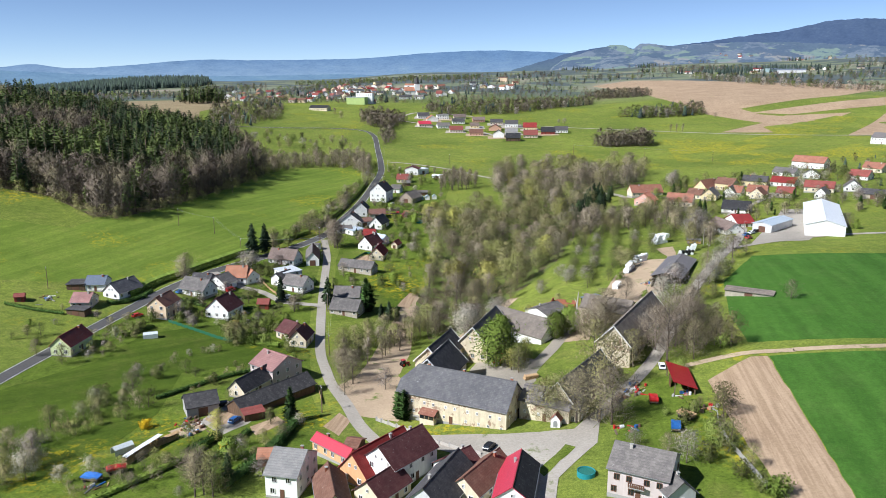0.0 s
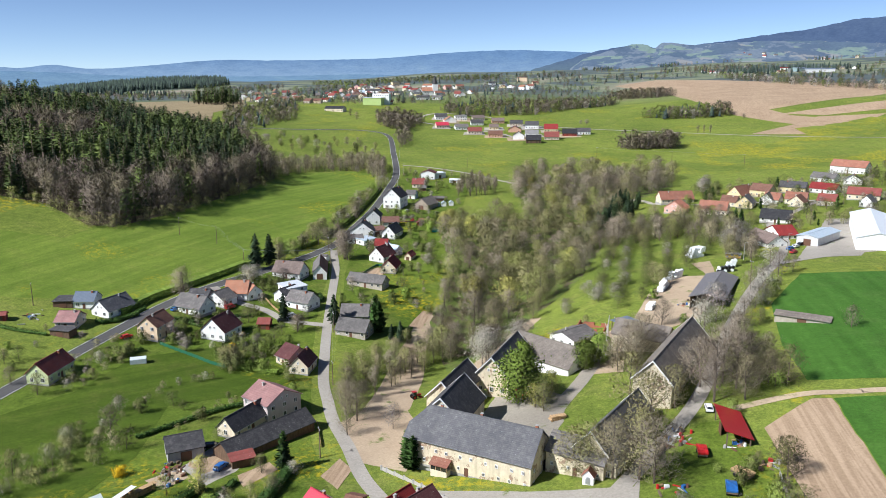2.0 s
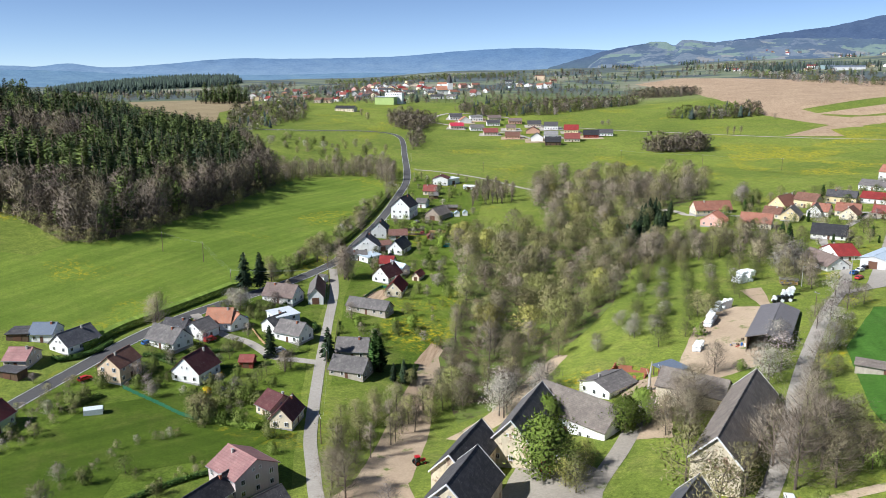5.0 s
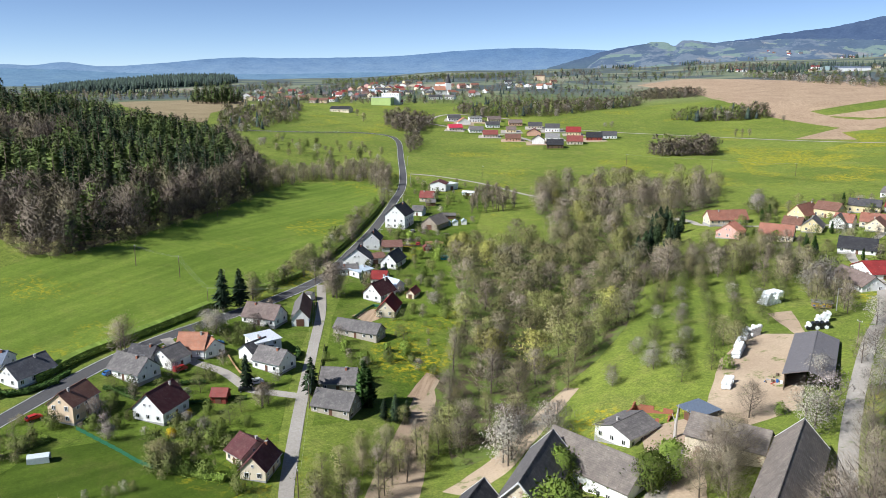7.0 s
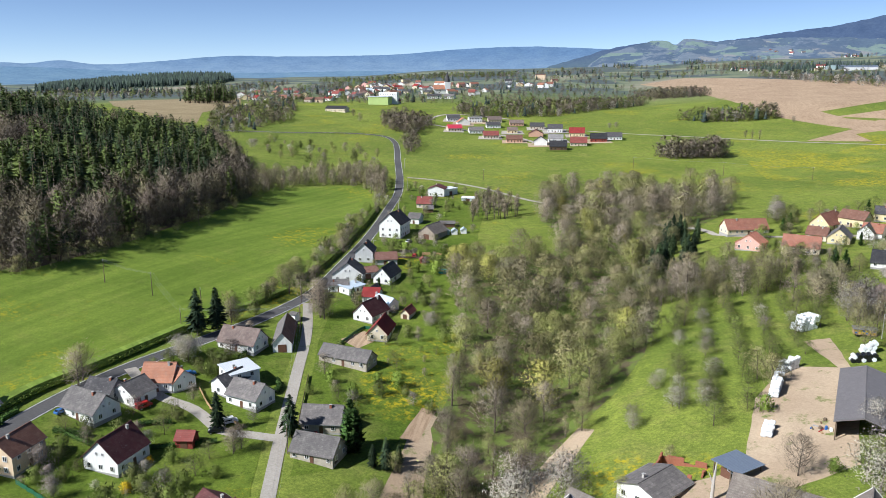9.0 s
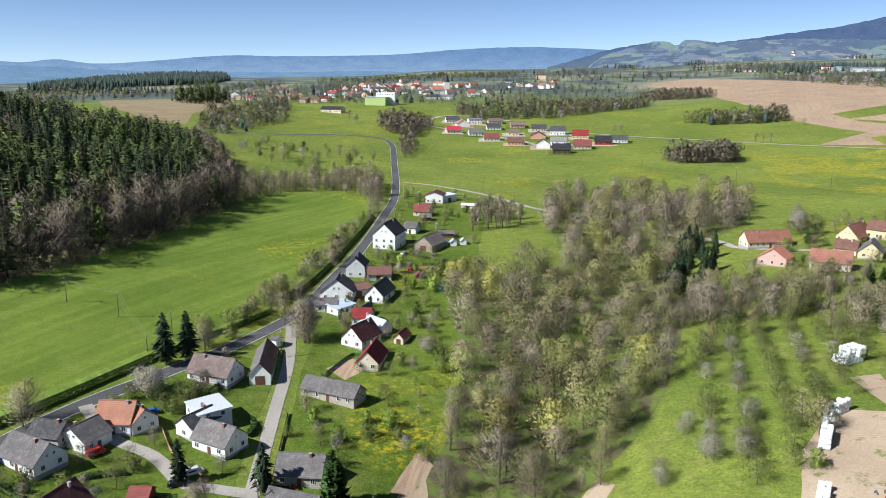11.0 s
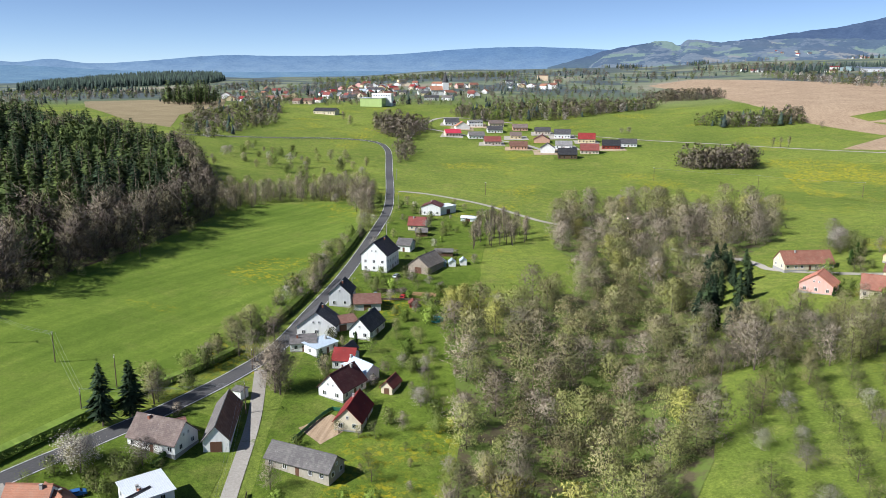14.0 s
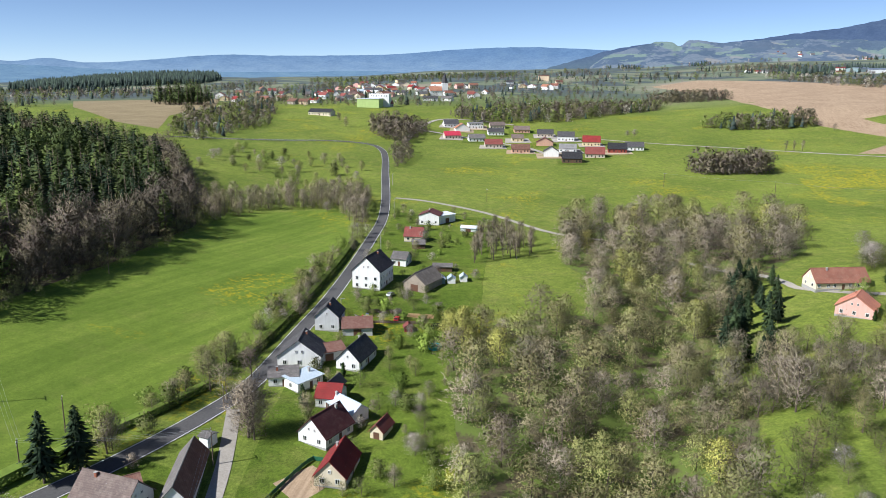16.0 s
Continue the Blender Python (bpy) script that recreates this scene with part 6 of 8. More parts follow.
house("town", "yellow", "brownred", 83, 1588, -27, 13.1, 9, 3.4, 3.4, "c", 1)
house("town", "white", "brownred", 135, 1559, -21, 13.8, 9, 5.8, 3.4, "a", 1)
house("town", "white", "brownred", 99, 1586, -21, 16.3, 9, 3.4, 3.4, "c", 1)
house("town", "white", "dark", 66, 1715, 5, 14.2, 9, 3.4, 3.4, "a", 1)
house("town", "white", "brown", 126, 1536, -14, 12.4, 9, 5.8, 3.4, "c", 1)
house("town", "white", "orange", 118, 1538, -37, 13.3, 9, 5.8, 3.4, "a", 1)

# ---- woods ----
FOREST = [(-243, 405), (-211, 408), (-181, 390), (-169, 393), (-153, 430), (-138, 498), (-132, 570), (-146, 605), (-172, 665), (-192, 705), (-260, 700), (-330, 640), (-430, 560), (-470, 470), (-440, 380), (-330, 360)]
DEEP = [(-250, 425), (-195, 440), (-170, 475), (-148, 540), (-155, 600), (-180, 655), (-205, 690), (-260, 685), (-330, 610), (-420, 550), (-460, 470), (-430, 395), (-330, 380)]


def make_forest():
    rnd = random.Random(5)
    spruce, larch, bare, bushes, young = [], [], [], [], []
    for x, y in scatter(FOREST, 6.3, 11):
        deep = inside(x, y, DEEP)
        k = noise.noise(Vector((x * 0.014, y * 0.014, 3)))
        if deep and k + rnd.uniform(-0.15, 0.15) > -0.2:
            r = noise.noise(Vector((x * 0.03, y * 0.03, 9))) + rnd.uniform(-0.35, 0.35)
            (young if r > 0.5 else larch if r > -0.05 else spruce).append((x, y, rnd.uniform(1.7, 2.7)))
        elif deep or k > -0.35 or rnd.random() < 0.85:
            r = rnd.random()
            (young if r < 0.08 else spruce if r < 0.14 else larch if r < 0.17 else bare).append((x, y, rnd.uniform(1.3, 2.3)))
    ring = FOREST + FOREST[:1]
    for (x1, y1), (x2, y2) in zip(ring[:11], ring[1:12]):
        n = int(math.hypot(x2 - x1, y2 - y1) / 2.2)
        for i in range(n):
            f = (i + rnd.random()) / n
            bushes.append((x1 + (x2 - x1) * f + rnd.gauss(0, 2.5), y1 + (y2 - y1) * f + rnd.gauss(0, 2.5), rnd.uniform(0.3, 0.75)))
    wood_of("spruce_wood", [conifer(200 + i, 10, 1.9, 19, 9, fine=2) for i in range(4)], spruce, NEEDLES, "dense dark spruce wood on the hillside")
    wood_of("larch_wood", [conifer(210 + i, 10, 2.3, 16, 10, 0.0, 0.18, fine=2) for i in range(5)], larch, LARCH, "bright green larches among the dark spruces")
    wood_of("young_wood", [broadleaf(215 + i, 10, 2.2, 320, 0.8, 0.34, 0.1, 10, 0.7, detail=0, fill=0.6) for i in range(3)], young, LARCH, "young green broad crowns among the spruces")
    wood_of("bare_wood", [broadleaf(220 + i, 10, 3.7, 480, 1.05, 0.13, 0.06, 10, 0.45, detail=1, fill=0.55) for i in range(4)], bare, FOREST_TWIGS, "leafless brown woodland edge below the spruces")
    wood_of("edge_thicket", [broadleaf(225 + i, 10, 4.4, 200, 1.6, 0.16, 0.02, 9, 0.6, detail=0, fill=0.7) for i in range(3)], bushes, BUDS, "budding thicket along the edge of the wood", "thicket")
    sheet("forest_floor", FOREST, LITTER, 9, 0.04, label="brown leaf litter under the forest trees", category="forest floor")


make_forest()
BELT = [(-12, 320), (-7, 340), (-4, 379), (-10, 438), (6, 472), (37, 482), (47, 519), (36, 545), (45, 610), (110, 645), (160, 610), (148, 562), (112, 520), (92, 485), (78, 450), (70, 402), (54, 356), (40, 331), (25, 313), (7, 283), (-4, 275)]
sheet("stream_wood_floor", BELT, UNDERGROWTH, 7, 0.04, label="leaf litter and young grass under the stream wood", category="forest floor")
rnd = random.Random(12)
inner = {"bare": [], "bud": [], "low": []}
for x, y in scatter(BELT, 9.6, 21):
    r = rnd.random()
    h = rnd.uniform(6.5, 15.5)
    if y > 350 and 0.02 < r < 0.95:
        inner["bare" if r < (0.75 if y > 500 else 0.32) else "bud"].append((x, y, h / 10 * (1.15 if y > 500 else 1.0)))
    else:
        tree("bare" if r < 0.24 else "slim" if r < 0.42 else "bud" if r < 0.97 else "willow", x, y, h)
for x, y in scatter(BELT, 8.5, 26):
    inner["low"].append((x, y, rnd.uniform(0.18, 0.5)))
wood_of("bare_wood", [broadleaf(270 + i, 10, 4.2, 1250, 0.75, 0.15, 0.1, 12, 0.35, detail=1, fill=0.5) for i in range(5)], inner["bare"], TWIGS, "leafless grey-brown wood along the stream")
wood_of("budding_wood", [broadleaf(280 + i, 10, 4.2, 1500, 0.45, 0.42, 0.08, 12, 0.35, detail=1, fill=0.5) for i in range(5)], inner["bud"], BUDS, "olive-green budding trees along the stream")
wood_of("undergrowth", [broadleaf(290 + i, 10, 4.6, 120, 1.9, 0.2, 0.02, 6, 0.7, detail=0, fill=0.7) for i in range(3)], inner["low"], GARDEN_LEAVES, "budding undergrowth below the stream wood", "thicket")
for x, y in scatter([(46, 385), (69, 405), (91, 383), (118, 436), (82, 450), (66, 440), (54, 410)], 8.5, 22):
    tree(rnd.choice(("bare", "bud", "bud", "fruit")), x, y, rnd.uniform(5, 10))
for x, y in scatter([(-36, 226), (-36, 262), (-31, 282), (-14, 284), (-12, 300), (-4, 312), (-2, 280), (-16, 268), (-25, 250), (-29, 226)], 5.6, 23):
    tree(rnd.choice(("bare", "slim", "bud", "bud")), x, y, rnd.uniform(6, 11))
# orchard in rows
for i in range(9):
    for j in range(17):
        x, y = 50 + i * 8.5 + j * 1.4 + rnd.uniform(-0.8, 0.8), 300 + j * 5.6 - i * 1.0 + rnd.uniform(-1, 1)
        if free(x, y) and inside(x, y, [(57, 362), (72, 396), (120, 396), (106, 348), (70, 300), (45, 297)]) and rnd.random() < 0.85:
            tree("blossom" if rnd.random() < 0.07 else "fruit", x, y, rnd.uniform(4.2, 6.4))
# thickets between the gardens
low, buds, flower = [], [], []
for spot, gap, size in (
        ([(-98, 154), (-96, 164), (-101, 179), (-114, 181), (-120, 150)], 3.2, 0.45), ([(-105, 182), (-102, 196), (-103, 216), (-93, 217), (-83, 197), (-91, 189), (-97, 179)], 4.0, 0.4), ([(-124, 236), (-128, 279), (-114, 282), (-108, 260), (-114, 238)], 4.2, 0.32),
        ([(-72, 430), (-70, 511), (-62, 558), (-58, 538), (-62, 478), (-67, 425)], 4.5, 0.55), ([(-81, 271), (-71, 285), (-65, 267), (-74, 260)], 3.6, 0.35),
        ([(-76, 214), (-70, 229), (-55, 244), (-54, 248), (-71, 233), (-78, 218)], 2.4, 0.2), ([(-95, 213), (-88, 242), (-63, 266), (-62, 270), (-90, 246), (-98, 215)], 3.2, 0.24), ([(-60, 160), (-44, 168), (-40, 185), (-52, 180)], 4.5, 0.35), ([(-84, 150), (-62, 158), (-66, 172), (-84, 166)], 4.5, 0.4)):
    for x, y in scatter(spot, gap, int(gap * 9)):
        if free(x, y, 1.0):
            (low if rnd.random() < 0.42 else buds if rnd.random() < 0.88 else flower).append((x, y, size * rnd.uniform(0.6, 1.3)))
wood_of("bare_thicket", [broadleaf(300 + i, 10, 4.6, 480, 1.3, 0.085, 0.02, 9, 0.7, detail=1) for i in range(3)], low, TWIGS, "leafless grey thicket between the gardens", "thicket")
wood_of("budding_thicket", [broadleaf(310 + i, 10, 4.6, 640, 0.85, 0.26, 0.02, 9, 0.7, detail=1) for i in range(3)], buds, BUDS, "olive budding thicket between the gardens", "thicket")
wood_of("blossoming_thicket", [broadleaf(320 + i, 10, 4.4, 640, 0.6, 0.45, 0.02, 9, 0.7, detail=1) for i in range(2)], flower, BLOSSOM, "pale blossoming thicket between the gardens", "thicket")
# gardens
OPEN_SLOPE = [(-131, 213), (-112, 238), (-106, 267), (-83, 280), (-48, 259), (-58, 243), (-86, 242), (-94, 226), (-86, 200), (-95, 183), (-114, 181)]
for spot, gap, mix in (
        ([(-45, 350), (-6, 350), (0, 430), (-15, 500), (-48, 500)], 7.0, "garden"), ([(-108, 275), (-56, 275), (-58, 330), (-75, 380), (-100, 340)], 6.6, "garden"), ([(-50, 318), (-12, 322), (-10, 350), (-52, 350)], 7, "garden"),
        ([(-120, 170), (-60, 170), (-48, 200), (-56, 225), (-90, 232), (-122, 235)], 15, "garden"), ([(-165, 285), (-118, 275), (-125, 240), (-150, 250)], 7.5, "garden"), ([(120, 350), (300, 430), (280, 560), (160, 540), (130, 500)], 8.5, "village"),
        ([(-48, 510), (0, 520), (0, 640), (-45, 640)], 9, "garden"), ([(-95, 232), (-56, 240), (-46, 262), (-52, 280), (-100, 275)], 7.5, "garden"), ([(-60, 150), (-30, 160), (-40, 200), (-56, 190)], 6.5, "garden"), ([(40, 150), (62, 150), (60, 200), (48, 190)], 8, "garden"),
        ([(66, 130), (68, 172), (72, 190), (64, 210), (61, 170), (60, 130)], 5, "scrub"), ([(88, 240), (112, 290), (122, 310), (108, 300), (80, 250)], 6, "scrub"), ([(70, 205), (86, 212), (90, 240), (80, 235)], 6.5, "tall"), ([(110, 330), (128, 340), (135, 400), (118, 400)], 7, "tall"),
        ([(62, 395), (130, 405), (150, 440), (100, 445), (70, 430)], 7.5, "tall"), ([(40, 178), (52, 190), (60, 205), (54, 208), (42, 196)], 5.5, "tall")):
    kinds = {"garden": ("fruit", "shrub", "fruit", "shrub", "green_shrub", "blossom", "bare", "bud"), "village": ("bare", "shrub", "bud", "blossom", "bare", "thuja", "fruit"), "scrub": ("shrub", "bud", "shrub", "bare"), "tall": ("bare", "bud", "bare", "slim")}[mix]
    lo, hi = {"garden": (2.4, 6.0), "village": (3.5, 8.0), "scrub": (3, 6), "tall": (7, 12)}[mix]
    for x, y in scatter(spot, gap, int(gap * 7)):
        k = rnd.choice(kinds)
        h = rnd.uniform(lo, hi)
        if free(x, y, 1.2 + h * 0.12) and rnd.random() < 0.74 and not inside(x, y, OPEN_SLOPE):
            tree(k, x, y, h)
# trees along the road and the stream
for x, y in scatter([(-189, 722), (-157, 718), (-102, 695), (-67, 711), (-86, 794), (-130, 802), (-183, 833)], 16, 31):
    tree(rnd.choice(("shrub", "bare", "bud", "shrub", "blossom")), x, y, rnd.uniform(4, 9))
edge, brush = [], []
for x, y in scatter([(-152, 605), (-120, 650), (-75, 690), (-62, 660), (-58, 600), (-66, 600), (-75, 640), (-115, 622), (-126, 580)], 5.4, 32):
    edge.append((x, y, rnd.uniform(0.7, 1.35)))
    brush.append((x + rnd.uniform(-2, 2), y + rnd.uniform(-2, 2), rnd.uniform(0.2, 0.5)))
wood_of("bare_wood", [broadleaf(330 + i, 10, 2.9, 520, 1.0, 0.085, 0.08, 11, 0.7, detail=1, fill=0.6) for i in range(4)], edge, TWIGS, "slender leafless trees along a field ditch")
wood_of("undergrowth", [broadleaf(340 + i, 10, 4.6, 200, 1.5, 0.16, 0.02, 6, 0.7, detail=0, fill=0.75) for i in range(3)], brush, BUDS, "budding brush below slender trees", "thicket")
for x, y in ((-80, 412), (-76, 420), (-73, 432), (-72, 455), (-70, 470), (-66, 500), (-65, 520), (-62, 560), (-60, 580), (-58, 610), (-57, 632), (-85, 400)):
    tree(rnd.choice(("shrub", "bare", "bud")), x, y, rnd.uniform(4, 8))


def spire(seed):
    """A far conifer: a trunk and stacked ragged skirts of boughs."""
    rnd = random.Random(seed)
    wood, crown = Soup(), Soup()
    wood.limb((0, 0, -0.5), (0, 0, 2.0), 0.2, 0.15, 3)
    for z, r, top in ((1.0, 2.3, 5.5), (3.6, 1.8, 7.8), (6.2, 1.2, 10.2)):
        k = len(crown.v)
        crown.v += [(math.cos(i) * r * rnd.uniform(0.75, 1.2), math.sin(i) * r * rnd.uniform(0.75, 1.2), z + rnd.uniform(-0.5, 0.5)) for i in np.arange(7) * 0.8976] + [(0, 0, top * rnd.uniform(0.95, 1.05))]
        crown.f += [(k + i, k + (i + 1) % 7, k + 7) for i in range(7)]
    return wood, crown


SPRUCE_HILLS = (([(-892, 1790), (-640, 2030), (-660, 2250), (-770, 2513), (-1174, 2319), (-1050, 1950)], 11, 2.0),)


def far_woods():
    """Clumps and belts of trees out to the town and the hills."""
    rnd = random.Random(8)
    bare, bud, blossom, spruce, larch = [], [], [], [], []
    belts = (
        ([(158, 770), (206, 766), (214, 785), (180, 795), (152, 786)], 4.2, "bare", 1.45), ([(228, 1010), (252, 985), (300, 982), (338, 992), (330, 1018), (260, 1020)], 5.5, "mix", 1.4),
        ([(-5, 1040), (98, 1062), (190, 1165), (240, 1212), (240, 1260), (170, 1240), (60, 1150), (-30, 1090)], 6.5, "mix", 1.3), ([(241, 1320), (287, 1330), (340, 1262), (320, 1240), (250, 1290)], 7, "bare", 1.3),
        ([(-85, 1030), (-45, 985), (-60, 905), (-75, 905), (-100, 960), (-110, 1030)], 7, "bare", 1.3), ([(-62, 900), (-50, 830), (-60, 780), (-66, 800), (-72, 880)], 7, "bare", 1.0),
        ([(-249, 840), (-300, 1000), (-261, 1180), (-217, 1062), (-200, 960), (-225, 838)], 8, "mix", 1.2), ([(-390, 1150), (-360, 1190), (-325, 1180), (-325, 1140), (-360, 1120)], 7, "green", 2.7),
        ([(-420, 1190), (-120, 1180), (250, 1230), (330, 1380), (250, 1560), (-420, 1560)], 17, "mix", 0.85), ([(-250, 1120), (-130, 1160), (-60, 1200), (-60, 1260), (-260, 1260)], 18, "mix", 0.8),
        ([(500, 1500), (900, 1250), (1100, 1300), (1000, 1500), (600, 1640)], 17, "mix", 1.0), ([(60, 1540), (520, 1700), (480, 1900), (0, 1800)], 26, "mix", 1.1),
        ([(-820, 1330), (-560, 1240), (-470, 1400), (-560, 1700), (-900, 1760)], 21, "mix", 1.1), ([(-700, 1000), (-560, 960), (-480, 1100), (-620, 1250)], 18, "mix", 1.1), ([(-560, 1700), (-380, 1600), (-420, 1900), (-560, 2000)], 20, "mix", 1.2), ([(-1000, 1800), (-640, 1640), (-600, 1680), (-960, 1860)], 14, "larch", 1.5),
        ([(-360, 1200), (-60, 1190), (-20, 1420), (-180, 1500), (-360, 1440)], 60, "larch", 1.4), ([(-200, 1700), (300, 1850), (300, 2300), (-300, 2300)], 34, "mix", 1.2), ([(-380, 2000), (100, 2100), (100, 2160), (-380, 2060)], 12, "bud", 1.3), ([(-340, 1560), (-200, 1720), (-160, 1700), (-290, 1540)], 12, "mix", 1.2),
        ([(500, 2000), (760, 1950), (780, 2020), (520, 2100)], 17, "mix", 1.3), ([(900, 1750), (1300, 1600), (1350, 1700), (950, 1850)], 19, "mix", 1.2),
        ([(511, 1640), (530, 1427), (589, 1172), (620, 1096), (660, 1100), (630, 1200), (570, 1440), (545, 1660)], 11, "flower", 1.3),
        ([(280, 400), (420, 450), (430, 600), (330, 620), (260, 560)], 17, "mix", 0.7),
    )
    for outline, gap, what, size in belts:
        for x, y in scatter(outline, gap, int(gap * 3)):
            s = size * (rnd.uniform(0.45, 1.15) if what != "bare" else rnd.uniform(0.7, 1.2))
            r = rnd.random()
            if what == "bare":
                bare.append((x, y, s))
            elif what == "bud":
                bud.append((x, y, s))
            elif what == "green":
                larch.append((x, y, s))
            elif what == "flower":
                (blossom if r < 0.32 else bare if r < 0.7 else bud).append((x, y, s))
            elif what == "larch":
                spruce.append((x, y, s))
            else:
                (bare if r < 0.45 else bud if r < 0.76 else blossom if r < 0.9 else spruce).append((x, y, s * (0.75 if 0.76 < r < 0.9 else 1)))
    for outline, gap, size in SPRUCE_HILLS:
        for x, y in scatter(outline, gap, int(gap * 5)):
            spruce.append((x, y, size * rnd.uniform(0.8, 1.2)))
    for x, y in scatter([(330, 1750), (700, 1650), (2000, 1250), (2500, 1500), (1900, 3000), (600, 3700), (420, 3300)], 19, 77):
        k = noise.fractal(Vector((x * 0.0035, y * 0.0016, 4)), 0.8, 2.0, 3)
        if math.hypot(x, y) > 2700:
            continue
        if k > 0.16:
            spruce.append((x, y, rnd.uniform(0.9, 1.5)))
        elif k > -0.02 and rnd.random() < 0.35:
            (bare if rnd.random() < 0.5 else bud if rnd.random() < 0.7 else blossom).append((x, y, rnd.uniform(0.8, 1.3)))
    wood_of("larch_grove", [conifer(245 + i, 10, 1.7, 16, 8, 0.05, 0.15, fine=2) for i in range(3)], larch, LARCH, "green knoll of larches in the fields", "grove")
    wood_of("bare_grove", [broadleaf(230 + i, 10, 3.6, 95, 1.7, 0.32, 0.03, 5, 0.5, detail=0, fill=0.85) for i in range(4)], bare, FOREST_TWIGS, "leafless groves between the meadows", "grove")
    wood_of("budding_grove", [broadleaf(240 + i, 10, 3.6, 95, 1.5, 0.45, 0.03, 5, 0.5, detail=0, fill=0.85) for i in range(3)], bud, GARDEN_LEAVES, "trees in young olive leaf round the town", "grove")
    wood_of("blossoming_grove", [broadleaf(250 + i, 10, 3.6, 95, 1.4, 0.5, 0.05, 5, 0.5, detail=0, fill=0.85) for i in range(3)], blossom, BLOSSOM, "white blossoming trees along the slope", "grove")
    wood_of("spruce_grove", [spire(260 + i) for i in range(4)], spruce, HAZY_NEEDLES, "single dark conifers round the town", "grove")


far_woods()

for x, y in scatter([(101, 524), (116, 515), (104, 480), (88, 440), (80, 462)], 8, 41):
    if free(x, y, 2):
        tree("spruce", x, y, rnd.uniform(8, 12))
for x, y in scatter([(-2, 540), (14, 546), (26, 560), (22, 590), (2, 600)], 6, 43):
    tree("slim", x, y, rnd.uniform(9, 13))
tree("willow", -9, 452, 11)
tree("willow", -3, 446, 9)

# ---- hedges, walls and fences ----
def hedge(points, wide, tall, leaf=HEDGE, label="clipped dark green hedge", seed=1):
    """A hedge along a line: woody core and a skin of small leaves."""
    rnd = random.Random(seed)
    c = smooth_line(points, 1.2)
    soup, core = Soup(), Soup()
    for p, q in zip(c[:-1], c[1:]):
        d = np.hypot(*(q - p))
        z = ground_z(*p)
        core.limb((*p, z + tall * 0.4), (*q, ground_z(*q) + tall * 0.4), wide * 0.4, wide * 0.4, 6)
        for k in range(int(34 * d * (tall + wide) / 3)):
            t = rnd.random()
            a = rnd.uniform(0, math.pi)
            n = Vector((q[1] - p[1], p[0] - q[0], 0)).normalized()
            u = p + (q - p) * t
            bulge = rnd.uniform(0.85, 1.1)
            pos = Vector((u[0], u[1], z + tall * 0.3)) + n * (math.cos(a) * wide * 0.5 * bulge) + Vector((0, 0, math.sin(a) * tall * 0.68 * bulge - (0.25 * tall if rnd.random() < 0.4 else 0)))
            soup.sliver(pos, (rnd.gauss(0, 1), rnd.gauss(0, 1), rnd.gauss(0.3, 1)), rnd.uniform(0.3, 0.6), rnd.uniform(0.2, 0.36), rnd)
    root = base("hedge", 0, 0, 0)
    for n, s, m in (("core", core, leaf), ("foliage", soup, leaf)):
        o = new(n, s.mesh(n, m))
        o.parent = root
    return tagged(root, label, "hedge", "hedges of the village")


hedge(((-128, 300), (-123, 318), (-116, 332), (-109, 346), (-99, 367)), 5.0, 2.2, LEAVES, "wild green hedge along the road", 1)
hedge(((-99, 367), (-91, 382), (-81, 399), (-74, 414)), 3.6, 1.5, LEAVES, "low green hedge along the road bank", 2)
hedge(((-71, 426), (-67, 446), (-64, 470), (-61, 505), (-59, 535), (-58, 570)), 4.4, 1.8, LEAVES, "overgrown hedge beside the country road", 3)
hedge(((-63, 174), (-60, 180), (-58, 184)), 2.2, 2.4, seed=4)
hedge(((-49, 157), (-45, 168), (-42, 178), (-40, 192)), 2.8, 2.6, seed=5)
hedge(((-167, 281), (-154, 278), (-143, 277)), 1.2, 1.5, seed=6)
hedge(((-133, 292), (-126, 294), (-121, 308)), 1.4, 1.6, seed=7)
hedge(((-84, 210), (-70, 228), (-60, 236)), 1.5, 1.5, seed=8)
hedge(((-86, 140), (-74, 155), (-65, 168), (-60, 178)), 1.8, 1.6, LEAVES, "rough green hedge below the yard", 9)
hedge(((-104, 300), (-97, 297), (-90, 294)), 1.3, 1.5, seed=10)
hedge(((-84, 296), (-74, 300), (-66, 303)), 1.3, 1.4, seed=11)
hedge(((-107.4, 300.6), (-102.6, 300.6), (-97.8, 300.3)), 1.6, 1.8, seed=21)
hedge(((-130.3, 290.6), (-125.1, 295.6), (-121.1, 301.5)), 1.6, 1.8, seed=22)
hedge(((-89.9, 306.8), (-85.3, 309.2), (-80.8, 310.6)), 1.6, 1.6, seed=23)
hedge(((-114.4, 261.6), (-111.1, 266.8), (-107.9, 272.3)), 2.2, 1.5, LEAVES, "overgrown green hedge above a meadow", seed=24)
hedge(((-75.2, 262.6), (-67.0, 261.0), (-58.6, 259.5)), 2.6, 1.8, LEAVES, "overgrown green hedge above a meadow", seed=25)
hedge(((-74.3, 350.3), (-73.6, 357.6)), 1.6, 2.0, seed=26)
hedge(((-58.1, 330.9), (-57.6, 334.7), (-59.4, 338.5)), 1.6, 2.2, seed=27)
hedge(((-55.5, 170.8), (-51.4, 187.4)), 1.5, 1.6, seed=28)
hedge(((300, 480), (340, 470), (400, 458)), 3.0, 2.4, seed=12)


